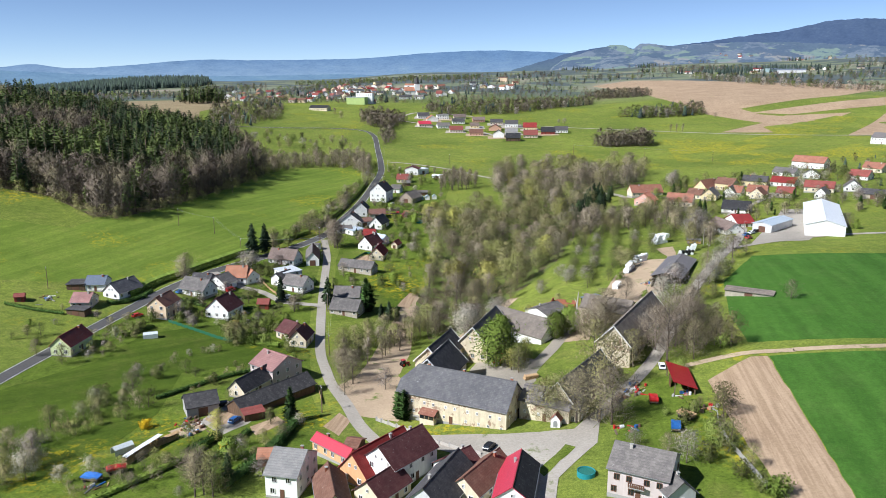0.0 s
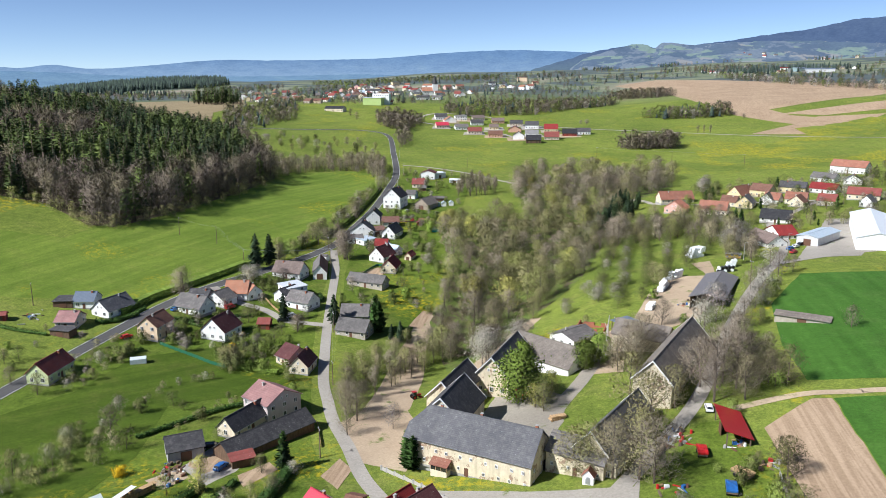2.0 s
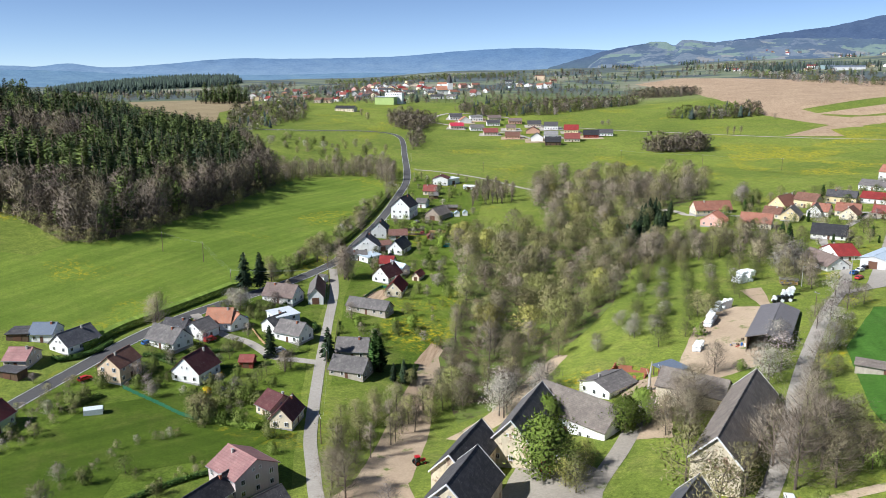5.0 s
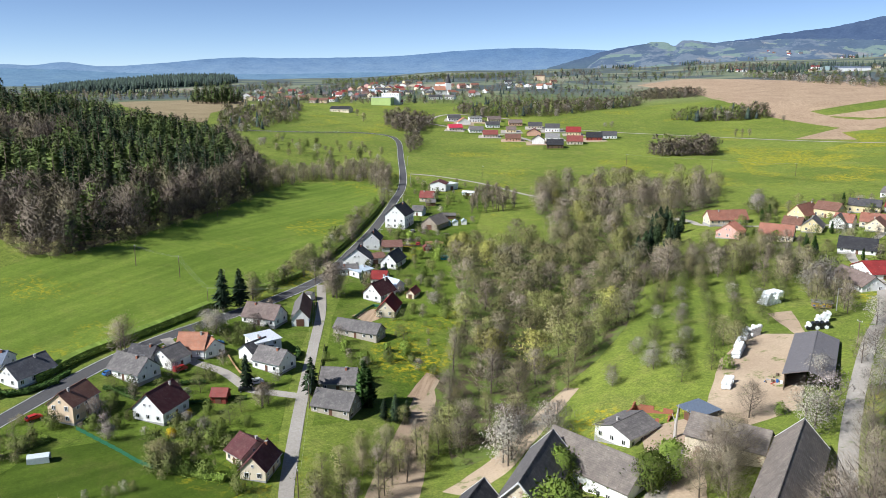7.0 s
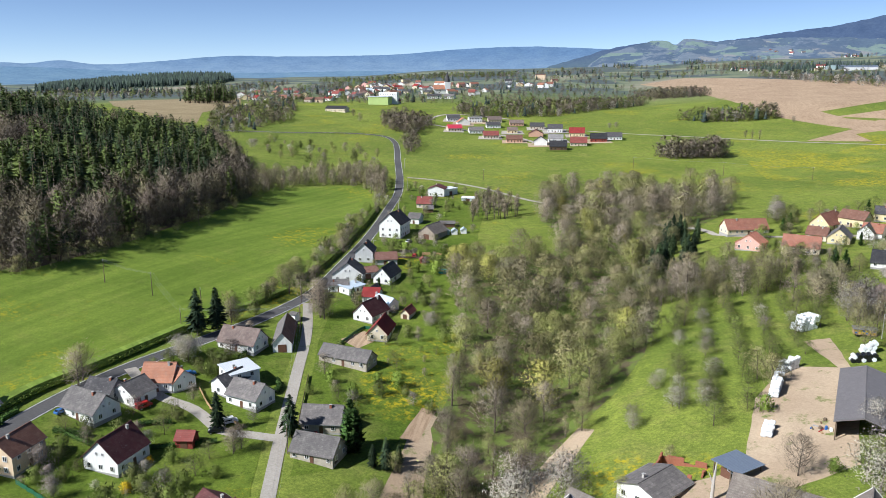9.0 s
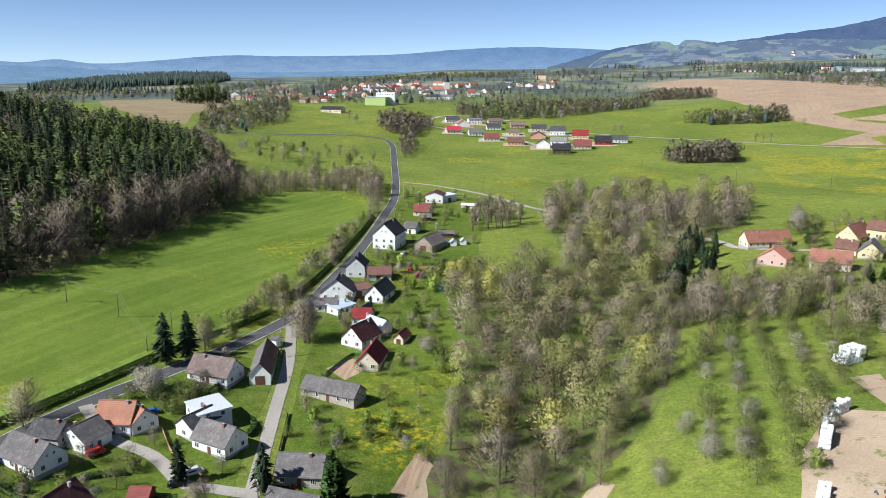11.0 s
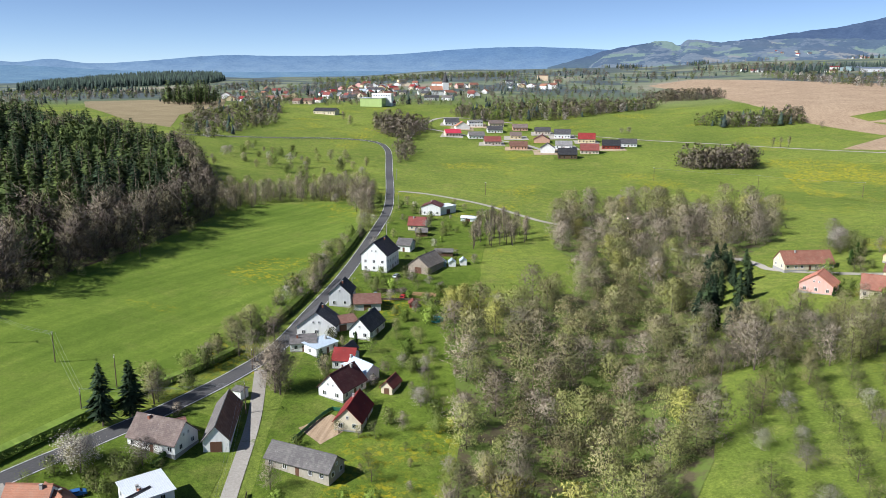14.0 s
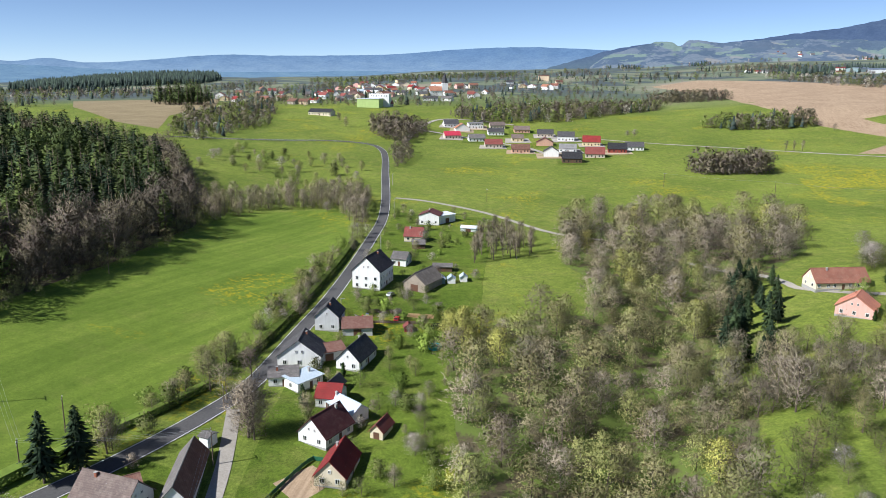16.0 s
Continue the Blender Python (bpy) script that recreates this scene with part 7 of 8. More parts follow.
def wall_with_posts(points, tall=1.1):
    """Garden wall of panels between square posts."""
    c = smooth_line(points, 2.6)
    root = base("garden_wall", 0, 0, 0)
    for p, q in zip(c[:-1], c[1:]):
        d, a = np.hypot(*(q - p)), math.atan2(q[1] - p[1], q[0] - p[0])
        m = (p + q) / 2
        z = ground_z(*m)
        bm = bmesh.new()
        box(bm, m[0], m[1], z + tall * 0.4, d - 0.35, 0.16, tall * 0.8, a)
        part("panel", bm, PALE_BRICK, root)
        bm = bmesh.new()
        box(bm, p[0], p[1], ground_z(*p) + tall * 0.5, 0.38, 0.38, tall * 1.15, a)
        part("post", bm, CONCRETE, root)
    return tagged(root, "pale rendered garden wall with square posts", "wall")


wall_with_posts(((-18, 192), (-8, 182), (-1, 174), (9, 166)))


def fence(points, tall=1.3, mat=None, gap=2.5, label="weathered wooden paling fence"):
    c = smooth_line(points, gap)
    root = base("fence", 0, 0, 0)
    mat = mat or DARK_WOOD
    for p, q in zip(c[:-1], c[1:]):
        d, a = np.hypot(*(q - p)), math.atan2(q[1] - p[1], q[0] - p[0])
        m = (p + q) / 2
        z = (ground_z(*p) + ground_z(*q)) / 2
        bm = bmesh.new()
        box(bm, m[0], m[1], z + tall * 0.55, d - 0.1, 0.05, tall * 0.8, a)
        part("panel", bm, mat, root)
        bm = bmesh.new()
        box(bm, p[0], p[1], ground_z(*p) + tall * 0.5, 0.12, 0.12, tall * 1.1, a)
        part("post", bm, mat, root)
    return tagged(root, label, "fence", "fences of the village")


fence(((-104, 278), (-90, 270), (-78, 263), (-66, 262)), 1.4, GREEN_PAINT, label="green mesh garden fence")
fence(((-46, 300), (-48, 318), (-51, 344)), 1.2)
fence(((-34.9, 206.3), (-36.8, 214.0), (-39.1, 223.4)), 0.9, LIGHT_WOOD, label="low pale wooden garden fence")
fence(((-46, 366), (-39, 383), (-33, 377)), 1.3, GREEN_PAINT, label="green mesh garden fence")
fence(((65, 140), (64, 160), (66, 172)), 1.6, CONCRETE, label="grey panel fence along the field edge")
fence(((-63, 312), (-72, 318), (-80, 330)), 1.2, LIGHT_WOOD, label="light wooden garden fence")
fence(((-50, 462), (-38, 468), (-20, 470)), 1.1)


# ---- poles and wires ----
def pole(x, y, tall, arms=1, lamp=False, lean=0.0):
    root = base("street_lamp" if lamp else "utility_pole", x, y, ground_z(x, y))
    s = Soup()
    s.limb((0, 0, -0.5), (lean, 0, tall), 0.17, 0.11, 8)
    o = new("shaft", s.mesh("shaft", CONCRETE if lamp else DARK_WOOD))
    o.parent = root
    for k in range(arms):
        bm = bmesh.new()
        box(bm, lean, 0, tall - 0.35 - 0.7 * k, 0.12, 1.9, 0.14, 0.4)
        arm = part("crossarm", bm, STEEL, root)
        for t in (-0.8, 0, 0.8):
            bm = bmesh.new()
            bmesh.ops.create_cone(bm, cap_ends=True, segments=6, radius1=0.08, radius2=0.05, depth=0.3, matrix=Matrix.Translation((lean - math.sin(0.4) * t, math.cos(0.4) * t, tall - 0.12 - 0.7 * k)))
            part("insulator", bm, WHITE_PAINT, arm)
    if lamp:
        bm = bmesh.new()
        box(bm, 0.5, 0, tall, 1.2, 0.12, 0.1)
        box(bm, 1.1, 0, tall - 0.03, 0.5, 0.22, 0.14)
        part("lamp_head", bm, STEEL, root)
    return tagged(root, "slim grey street lamp by the road" if lamp else "weathered timber utility pole with crossarm", "lamp post" if lamp else "pole", "poles of the valley")


POLES = ((-139, 397, 9), (-119, 392, 9), (-99, 367, 8), (-134, 485, 8), (-61, 378, 9), (-66, 402, 7), (124, 731, 9), (181, 690, 10), (6, 674, 8), (-98, 384, 9), (-160, 300, 9), (230, 655, 9), (-47, 300, 8), (-40, 255, 8), (-34, 200, 8), (70, 226, 7), (108, 305, 8), (50, 262, 9), (-155, 560, 9), (-90, 980, 9))
for x, y, h in POLES:
    pole(x, y, h, 2 if (x, y) == (-99, 367) else 1)
for x, y in ((-47, 470), (-44, 560), (-46, 640), (-55, 720), (-100, 310), (118, 340), (140, 350)):
    pole(x, y, 7.5, 0, True)


def wires(a, b, tops, sag=0.8):
    """Three wires between two poles."""
    root = base("power_line", 0, 0, 0)
    pa, pb = Vector((a[0], a[1], ground_z(*a) + tops[0])), Vector((b[0], b[1], ground_z(*b) + tops[1]))
    side = (pb - pa).cross(Vector((0, 0, 1))).normalized()
    for k in (-0.8, 0, 0.8):
        s = Soup()
        pts = [pa.lerp(pb, t / 10) + side * k - Vector((0, 0, sag * 4 * (t / 10) * (1 - t / 10))) for t in range(11)]
        for p, q in zip(pts[:-1], pts[1:]):
            s.limb(p, q, 0.018, 0.018, 3)
        o = new("wire", s.mesh("wire", STEEL))
        o.parent = root
    return tagged(root, "three thin overhead wires between poles", "power line", "power lines")


wires((-139, 397), (-119, 392), (8.8, 8.8))
wires((-119, 392), (-99, 367), (8.8, 7.8))
wires((-99, 367), (-61, 378), (7.8, 8.8))
wires((-61, 378), (-47, 300), (8.8, 7.8))
wires((-47, 300), (-40, 255), (7.8, 7.8))
wires((124, 731), (181, 690), (8.8, 9.8))
wires((181, 690), (230, 655), (9.8, 8.8))


# ---- bales, vehicles and garden things ----
def bale(x, y, z, mat, turn=0.0):
    bm = bmesh.new()
    bmesh.ops.create_cone(bm, cap_ends=True, segments=16, radius1=0.62, radius2=0.62, depth=1.2, matrix=Matrix.Rotation(math.pi / 2, 4, "X"))
    bmesh.ops.bevel(bm, geom=[e for e in bm.edges if abs(e.verts[0].co.y - e.verts[1].co.y) < 0.01], offset=0.12, segments=2, affect="EDGES")
    me = bpy.data.meshes.new("round_bale")
    bm.to_mesh(me)
    bm.free()
    me.materials.append(mat)
    ob = new("round_bale", me)
    ob.matrix_basis = pose(x, y, z, 0, 0, turn)
    return tagged(ob, "round bale wrapped in " + ("white" if mat == WHITE_FOIL else "black") + " foil on the ground", "bale", "wrapped round bales")


def bale_stack(x, y, turn, columns, rows, layers, mats, seed):
    rnd = random.Random(seed)
    c, s = math.cos(radians(turn)), math.sin(radians(turn))
    for k in range(layers):
        for i in range(columns):
            for j in range(rows):
                if k and rnd.random() < 0.25:
                    continue
                u, v = (i - columns / 2) * 1.28 + k * 0.3, (j - rows / 2) * 1.24
                px, py = x + u * c - v * s, y + u * s + v * c
                bale(px, py, ground_z(px, py) + 0.6 + k * 1.05, mats[rnd.randrange(len(mats))], turn + rnd.uniform(-4, 4))


bale_stack(103, 357, 20, 5, 4, 4, (WHITE_FOIL,), 1)
bale_stack(86, 326, 30, 5, 2, 3, (WHITE_FOIL,), 2)
bale_stack(78, 314, 62, 8, 2, 3, (WHITE_FOIL,), 3)
bale_stack(68, 292, 62, 4, 2, 2, (WHITE_FOIL,), 4)
bale_stack(106, 325, -10, 5, 2, 2, (BLACK_FOIL, WHITE_FOIL, BLACK_FOIL), 5)
bale_stack(110, 331, -10, 3, 2, 3, (WHITE_FOIL,), 6)
bale_stack(300, 470, -8, 24, 1, 1, (WHITE_FOIL,), 7)


def car(x, y, turn, paint, van=False, label="parked car"):
    root = base("van" if van else "car", x, y, ground_z(x, y) + 0.12, turn)
    tall = 1.9 if van else 1.42
    side = ((-2.1, 0.35), (-2.1, 0.8), (-1.95, 1.0), (-1.5, tall), (0.75 if not van else 1.0, tall), (1.25, 0.98), (2.0, 0.85), (2.12, 0.6), (2.1, 0.35)) if not van else ((-2.2, 0.35), (-2.2, tall), (1.1, tall), (1.6, 1.1), (2.2, 1.0), (2.3, 0.35))
    bm = bmesh.new()
    a = [bm.verts.new((px, -0.86, pz)) for px, pz in side]
    b = [bm.verts.new((px, 0.86, pz)) for px, pz in side]
    bm.faces.new(a)
    bm.faces.new(b[::-1])
    for i in range(len(a)):
        j = (i + 1) % len(a)
        bm.faces.new((a[j], a[i], b[i], b[j]))
    for v in bm.verts:
        if v.co.z > 1.0:
            v.co.y *= 0.84
    bmesh.ops.bevel(bm, geom=bm.edges[:], offset=0.06, segments=1, affect="EDGES")
    part("body", bm, paint, root)
    for name, cx, cy, cz, sx, sy, sz in (("windscreen", 1.02, 0, 1.18, 0.05, 1.3, 0.42), ("rear_window", -1.76, 0, 1.2, 0.05, 1.25, 0.4), ("side_window", -0.35, -0.79, 1.2, 1.9, 0.04, 0.32), ("side_window", -0.35, 0.79, 1.2, 1.9, 0.04, 0.32)):
        bm = bmesh.new()
        vs = box(bm, cx, cy, cz, sx, sy, sz)
        if name in ("windscreen", "rear_window"):
            for v in vs:
                v.co.x += (-1 if cx > 0 else 1) * (v.co.z - cz) * (1.1 if cx > 0 else 1.0)
        part(name, bm, GLASS, root)
    for sx in (-1.35, 1.35):
        for sy in (-0.8, 0.8):
            bm = bmesh.new()
            bmesh.ops.create_cone(bm, cap_ends=True, segments=12, radius1=0.33, radius2=0.33, depth=0.22, matrix=Matrix.Translation((sx, sy, 0.22)) @ Matrix.Rotation(math.pi / 2, 4, "X"))
            w = part("wheel", bm, RUBBER, root)
            bm = bmesh.new()
            bmesh.ops.create_cone(bm, cap_ends=True, segments=8, radius1=0.2, radius2=0.2, depth=0.24, matrix=Matrix.Translation((sx, sy, 0.22)) @ Matrix.Rotation(math.pi / 2, 4, "X"))
            part("rim", bm, STEEL, w)
    return tagged(root, label, "van" if van else "car", "parked cars")


car(11, 169, 60, BLACK_PAINT, label="dark blue-black hatchback parked on the square")
car(-117, 281, 55, RED_PAINT, label="red car parked by the road")
car(-63, 206, 10, BLACK_PAINT, label="black car parked in a yard")
car(62, 205, 80, WHITE_PAINT, label="white car parked by the track")
car(-68, 308, 20, BLACK_PAINT, label="dark car parked in the side lane")
car(-66, 313, 35, WHITE_PAINT, True, "white van parked on the grass")
car(-110, 310, 62, BLUE_PAINT, label="blue car parked by the road")
car(-91, 317, 55, RED_PAINT, True, "red van parked beside a house")
car(-14, 467, 0, BLACK_PAINT, label="black car parked by the barn")
car(-28, 472, 80, RED_PAINT, label="red car parked in the shade")
car(-33, 497, 70, STEEL, label="silver car parked beside the tall house")
car(-86, 338, 30, BLUE_PAINT, label="blue car parked in a garden")
car(140, 905, 10, WHITE_PAINT, True, "white van at the edge of the estate")
for k, (x, y) in enumerate(((142, 352), (146, 356), (150, 360), (140, 344))):
    car(x, y, 40, (BLUE_PAINT, WHITE_PAINT, BLACK_PAINT, RED_PAINT)[k], label="car parked before the hall")


def tractor(x, y, turn):
    root = base("tractor", x, y, ground_z(x, y) + 0.05, turn)
    bm = bmesh.new()
    box(bm, 0.95, 0, 1.05, 1.7, 0.62, 0.6)
    bmesh.ops.bevel(bm, geom=bm.edges[:], offset=0.08, segments=1, affect="EDGES")
    part("bonnet", bm, RED_PAINT, root)
    bm = bmesh.new()
    box(bm, -0.45, 0, 1.55, 1.2, 1.2, 1.4)
    bmesh.ops.bevel(bm, geom=bm.edges[:], offset=0.1, segments=1, affect="EDGES")
    cab = part("cab", bm, GLASS, root)
    bm = bmesh.new()
    box(bm, -0.45, 0, 2.3, 1.35, 1.3, 0.12)
    part("cab_roof", bm, RED_PAINT, cab)
    for sx, r, wd in ((-0.7, 0.75, 0.42), (1.4, 0.45, 0.28)):
        for sy in (-0.75, 0.75):
            bm = bmesh.new()
            bmesh.ops.create_cone(bm, cap_ends=True, segments=16, radius1=r, radius2=r, depth=wd, matrix=Matrix.Translation((sx, sy, r)) @ Matrix.Rotation(math.pi / 2, 4, "X"))
            w = part("wheel", bm, RUBBER, root)
            bm = bmesh.new()
            bmesh.ops.create_cone(bm, cap_ends=True, segments=10, radius1=r * 0.55, radius2=r * 0.55, depth=wd + 0.03, matrix=Matrix.Translation((sx, sy, r)) @ Matrix.Rotation(math.pi / 2, 4, "X"))
            part("rim", bm, RED_PAINT, w)
    return tagged(root, "red farm tractor with a glazed cab", "tractor")


tractor(17, 230, -15)
tractor(-38, 468, 8)
tractor(-13, 244, 30)


def trailer(x, y, turn, load, label):
    root = base("trailer", x, y, ground_z(x, y), turn)
    bm = bmesh.new()
    box(bm, 0, 0, 0.95, 4.2, 2.0, 0.5)
    part("bed", bm, DARK_WOOD, root)
    bm = bmesh.new()
    box(bm, 0, 0, 1.35, 4.4, 2.2, 0.35)
    bmesh.ops.subdivide_edges(bm, edges=bm.edges[:], cuts=3, use_grid_fill=True)
    for v in bm.verts:
        v.co.z += 0.18 * noise.noise(v.co * 1.3) + (0.2 if abs(v.co.x) < 1.5 and v.co.z > 1.4 else 0)
    part("cover", bm, load, root)
    for sx in (-1.3, 1.3):
        for sy in (-0.9, 0.9):
            bm = bmesh.new()
            bmesh.ops.create_cone(bm, cap_ends=True, segments=12, radius1=0.4, radius2=0.4, depth=0.22, matrix=Matrix.Translation((sx, sy, 0.4)) @ Matrix.Rotation(math.pi / 2, 4, "X"))
            part("wheel", bm, RUBBER, root)
    return tagged(root, label, "trailer")


trailer(-81, 161, -10, BLUE_TARP, "old trailer under a blue tarpaulin")
trailer(-77, 165, 25, RED_PAINT, "rusty red farm trailer in the grass")
trailer(55, 168, 75, BLUE_PAINT, "small blue trailer on the lawn")
trailer(54, 184, 80, RED_PAINT, "small red trailer in the yard")
trailer(59, 173, 128, LIGHT_WOOD, "flat trailer loaded with boards")


def pool(x, y, r, label):
    root = base("garden_pool", x, y, ground_z(x, y))
    bm = bmesh.new()
    n = 28
    rings = [[bm.verts.new((rr * math.cos(6.2832 * i / n), rr * math.sin(6.2832 * i / n), z)) for i in range(n)] for rr, z in ((r, -0.6), (r, 1.1), (r - 0.12, 1.1), (r - 0.12, 0.2))]
    for k in range(3):
        for i in range(n):
            j = (i + 1) % n
            bm.faces.new((rings[k][i], rings[k][j], rings[k + 1][j], rings[k + 1][i]))
    part("wall", bm, POOL_WALL, root)
    bm = bmesh.new()
    bmesh.ops.create_circle(bm, cap_ends=True, segments=n, radius=r - 0.1, matrix=Matrix.Translation((0, 0, 0.9)))
    part("water", bm, WATER, root)
    return tagged(root, label, "pool")


pool(31, 152, 2.0, "round turquoise garden pool with green water")
pool(-14, 450, 2.2, "round green-covered garden pool on grass")


def wood_stack(x, y, turn, long, tall, mat, label, cover=None, name="wood_stack"):
    """Logs or boards stacked in layers, some of them sticking out."""
    rnd = random.Random(int(x * 7 + y))
    root = base(name, x, y, ground_z(x, y), turn)
    n = max(4, int(long / 0.75))
    for k in range(max(2, int(tall / 0.55))):
        for i in range(n):
            if k > 1 and rnd.random() < 0.2:
                continue
            bm = bmesh.new()
            bmesh.ops.create_cone(bm, cap_ends=True, segments=7, radius1=0.36, radius2=0.33, depth=1.3 + rnd.uniform(0, 0.3), matrix=Matrix.Translation(((i - n / 2) * 0.74 + 0.35 * (k % 2), rnd.uniform(-0.1, 0.1), 0.32 + k * 0.6)) @ Matrix.Rotation(math.pi / 2, 4, "X"))
            part("log", bm, mat, root)
    if cover:
        bm = bmesh.new()
        box(bm, 0, 0, tall + 0.3, long, 1.5, 0.08)
        bmesh.ops.subdivide_edges(bm, edges=bm.edges[:], cuts=4, use_grid_fill=True)
        for v in bm.verts:
            v.co.z += 0.12 * noise.noise(v.co)
        part("cover", bm, cover, root)
    return tagged(root, label, "wood stack", "stacks of firewood")


wood_stack(-74.5, 175, 70, 13, 2.0, LIGHT_WOOD, "long firewood stack under white foil", WHITE_FOIL)
wood_stack(-71, 182, 55, 7, 1.2, LIGHT_WOOD, "stack of light sawn boards and logs", LIGHT_WOOD)
wood_stack(46, 188, 60, 6, 1.0, DARK_WOOD, "untidy pile of old timber")
wood_stack(-33, 479, 0, 12, 0.8, DARK_WOOD, "long low stack of old timber and rubble")
wood_stack(-20, 476, -8, 10, 0.8, LIGHT_WOOD, "low stack of boards beside a garden")
wood_stack(26, 212, 20, 5, 1.0, LIGHT_WOOD, "heap of cut logs in the farmyard")
wood_stack(-36, 297, -15, 5, 0.9, DARK_WOOD, "grey firewood stacked along a barn wall")
wood_stack(63, 196, 70, 5, 0.8, DARK_WOOD, "scrap timber pile among weeds")


def greenhouse(x, y, turn):
    root = base("greenhouse", x, y, ground_z(x, y), turn)
    for i in range(5):
        bm = bmesh.new()
        xx = -2.4 + i * 1.2
        for sy in (-1, 1):
            box(bm, xx, sy * 1.2, 0.8, 0.06, 0.06, 1.6)
        box(bm, xx, 0, 1.62, 0.06, 2.5, 0.06)
        part("frame", bm, STEEL, root)
    bm = bmesh.new()
    prism(bm, ((-1.22, 1.6), (0, 2.3), (1.22, 1.6), (1.22, 1.63), (0, 2.33), (-1.22, 1.63)), -2.5, 2.5)
    part("glazing", bm, WALLS["glassy"][0], root)
    bm = bmesh.new()
    for sy in (-1, 1):
        box(bm, 0, sy * 1.24, 0.8, 5.0, 0.03, 1.5)
    part("side_glazing", bm, WALLS["glassy"][0], root)
    return tagged(root, "small glazed garden greenhouse on grass", "greenhouse")


greenhouse(-80, 176, 48)
greenhouse(-105, 262, 20)


def bee_house(x, y, turn):
    root = base("bee_wagon", x, y, ground_z(x, y), turn)
    bm = bmesh.new()
    box(bm, 0, 0, 1.5, 6.0, 2.2, 1.7)
    part("body", bm, LIGHT_WOOD, root)
    bm = bmesh.new()
    prism(bm, ((-1.5, 2.3), (1.4, 2.6), (1.4, 2.7), (-1.5, 2.4)), -3.3, 3.3)
    part("roof", bm, ROOFS["greylight"][0], root)
    for i in range(6):
        for k in range(2):
            bm = bmesh.new()
            box(bm, -2.4 + i * 0.95, -1.14, 1.2 + k * 0.7, 0.6, 0.08, 0.4)
            part("hatch", bm, FORSYTHIA if (i + k) % 3 else BLUE_PAINT, root)
    for sx in (-2, 2):
        bm = bmesh.new()
        box(bm, sx, 0, 0.35, 0.3, 2.0, 0.7)
        part("wheel", bm, RUBBER, root)
    return tagged(root, "yellow wooden bee wagon with hatches", "wagon")


bee_house(115, 344, -15)


def ruin(x, y, turn):
    """Roofless brick walls with broken tops."""
    root = base("ruined_shed", x, y, ground_z(x, y), turn)
    rnd = random.Random(2)
    for cx, cy, lx, ly in ((0, 4, 10, 0.4), (-5, 0, 0.4, 8), (0, -3, 7, 0.4), (5, 2, 0.4, 5)):
        bm = bmesh.new()
        run, k = max(lx, ly), 8
        top = []
        for i in range(k):
            h = rnd.uniform(1.0, 2.4)
            top += [((i + 1) * run / k - run / 2, h), (i * run / k - run / 2 + 0.02, h)][::-1]
        prism(bm, [(-run / 2, -0.3)] + top + [(run / 2, -0.3)], -0.2, 0.2)
        m = Matrix.Translation((cx, cy, 0)) @ (Matrix.Rotation(radians(90), 4, "Z") if lx > ly else Matrix())
        bm.transform(m)
        part("wall", bm, BRICK, root)
    return tagged(root, "roofless ruined shed with crumbling brick walls", "ruin")


ruin(45, 279, -30)

# the dead trunk by the ruin
s = Soup()
s.limb((0, 0, -0.3), (0.1, 0.1, 4), 0.45, 0.35, 8)
s.limb((0.1, 0.1, 4), (0.5, 0.2, 8.5), 0.33, 0.12, 7)
s.limb((0.1, 0.1, 3.6), (-0.9, 0.3, 6.2), 0.2, 0.06, 6)
dead = new("dead_trunk", s.mesh("dead_trunk", PALE_BRICK))
dead.matrix_basis = pose(48.5, 267, ground_z(48.5, 267))
tagged(dead, "tall bare dead tree trunk, bleached grey", "tree trunk")

# ---- at the farm ----
def porch(x, y, turn):
    """Glazed wooden porch with a tiled lean-to roof against the farmhouse."""
    root = base("porch", x, y, ground_z(x, y), turn)
    bm = bmesh.new()
    box(bm, 0, 0, 0.6, 4.2, 2.2, 2.0)
    part("wall", bm, WALLS["cream"][0], root)
    for k in range(3):
        bm = bmesh.new()
        box(bm, -1.35 + 1.35 * k, -1.08, 2.2, 1.2, 0.08, 1.2)
        part("pane", bm, GLASS, root)
    for k in range(4):
        bm = bmesh.new()
        box(bm, -2.02 + 1.35 * k, -1.04, 2.2, 0.14, 0.14, 1.3)
        part("post", bm, LIGHT_WOOD, root)
    bm = bmesh.new()
    prism(bm, ((-1.5, 2.8), (1.3, 3.9), (1.3, 4.05), (-1.5, 2.95)), -2.4, 2.4)
    part("roof", bm, ROOFS["brownred"][0], root)
    return tagged(root, "glazed wooden porch against the farmhouse wall", "porch")


porch(-3.9, 187.6, -27)


def gate_arch(x, y, turn):
    """Arched passage through the gatehouse, its shade a near-black block, with a rendered surround."""
    root = base("gate_arch", x, y, ground_z(x, y), turn)
    bm = bmesh.new()
    prof = [(-1.5, -0.5)] + [(-1.5 * math.cos(a), 1.9 + 1.3 * math.sin(a)) for a in np.linspace(0, math.pi, 9)] + [(1.5, -0.5)]
    prism(bm, prof, -0.06, 0.4)
    d = part("doorway", bm, plain("passage_shade", (0.02, 0.018, 0.016), 0.95, 0.05), root)
    d.matrix_basis = Matrix.Rotation(radians(90), 4, "Z")
    for sx in (-1, 1):
        bm = bmesh.new()
        box(bm, sx * 1.75, -0.12, 1.0, 0.4, 0.3, 3.0)
        part("pillar", bm, WALLS["ochre"][0], root)
    return tagged(root, "dark arched gateway into the farmyard", "gate")


gate_arch(20.6, 184.6, -31)


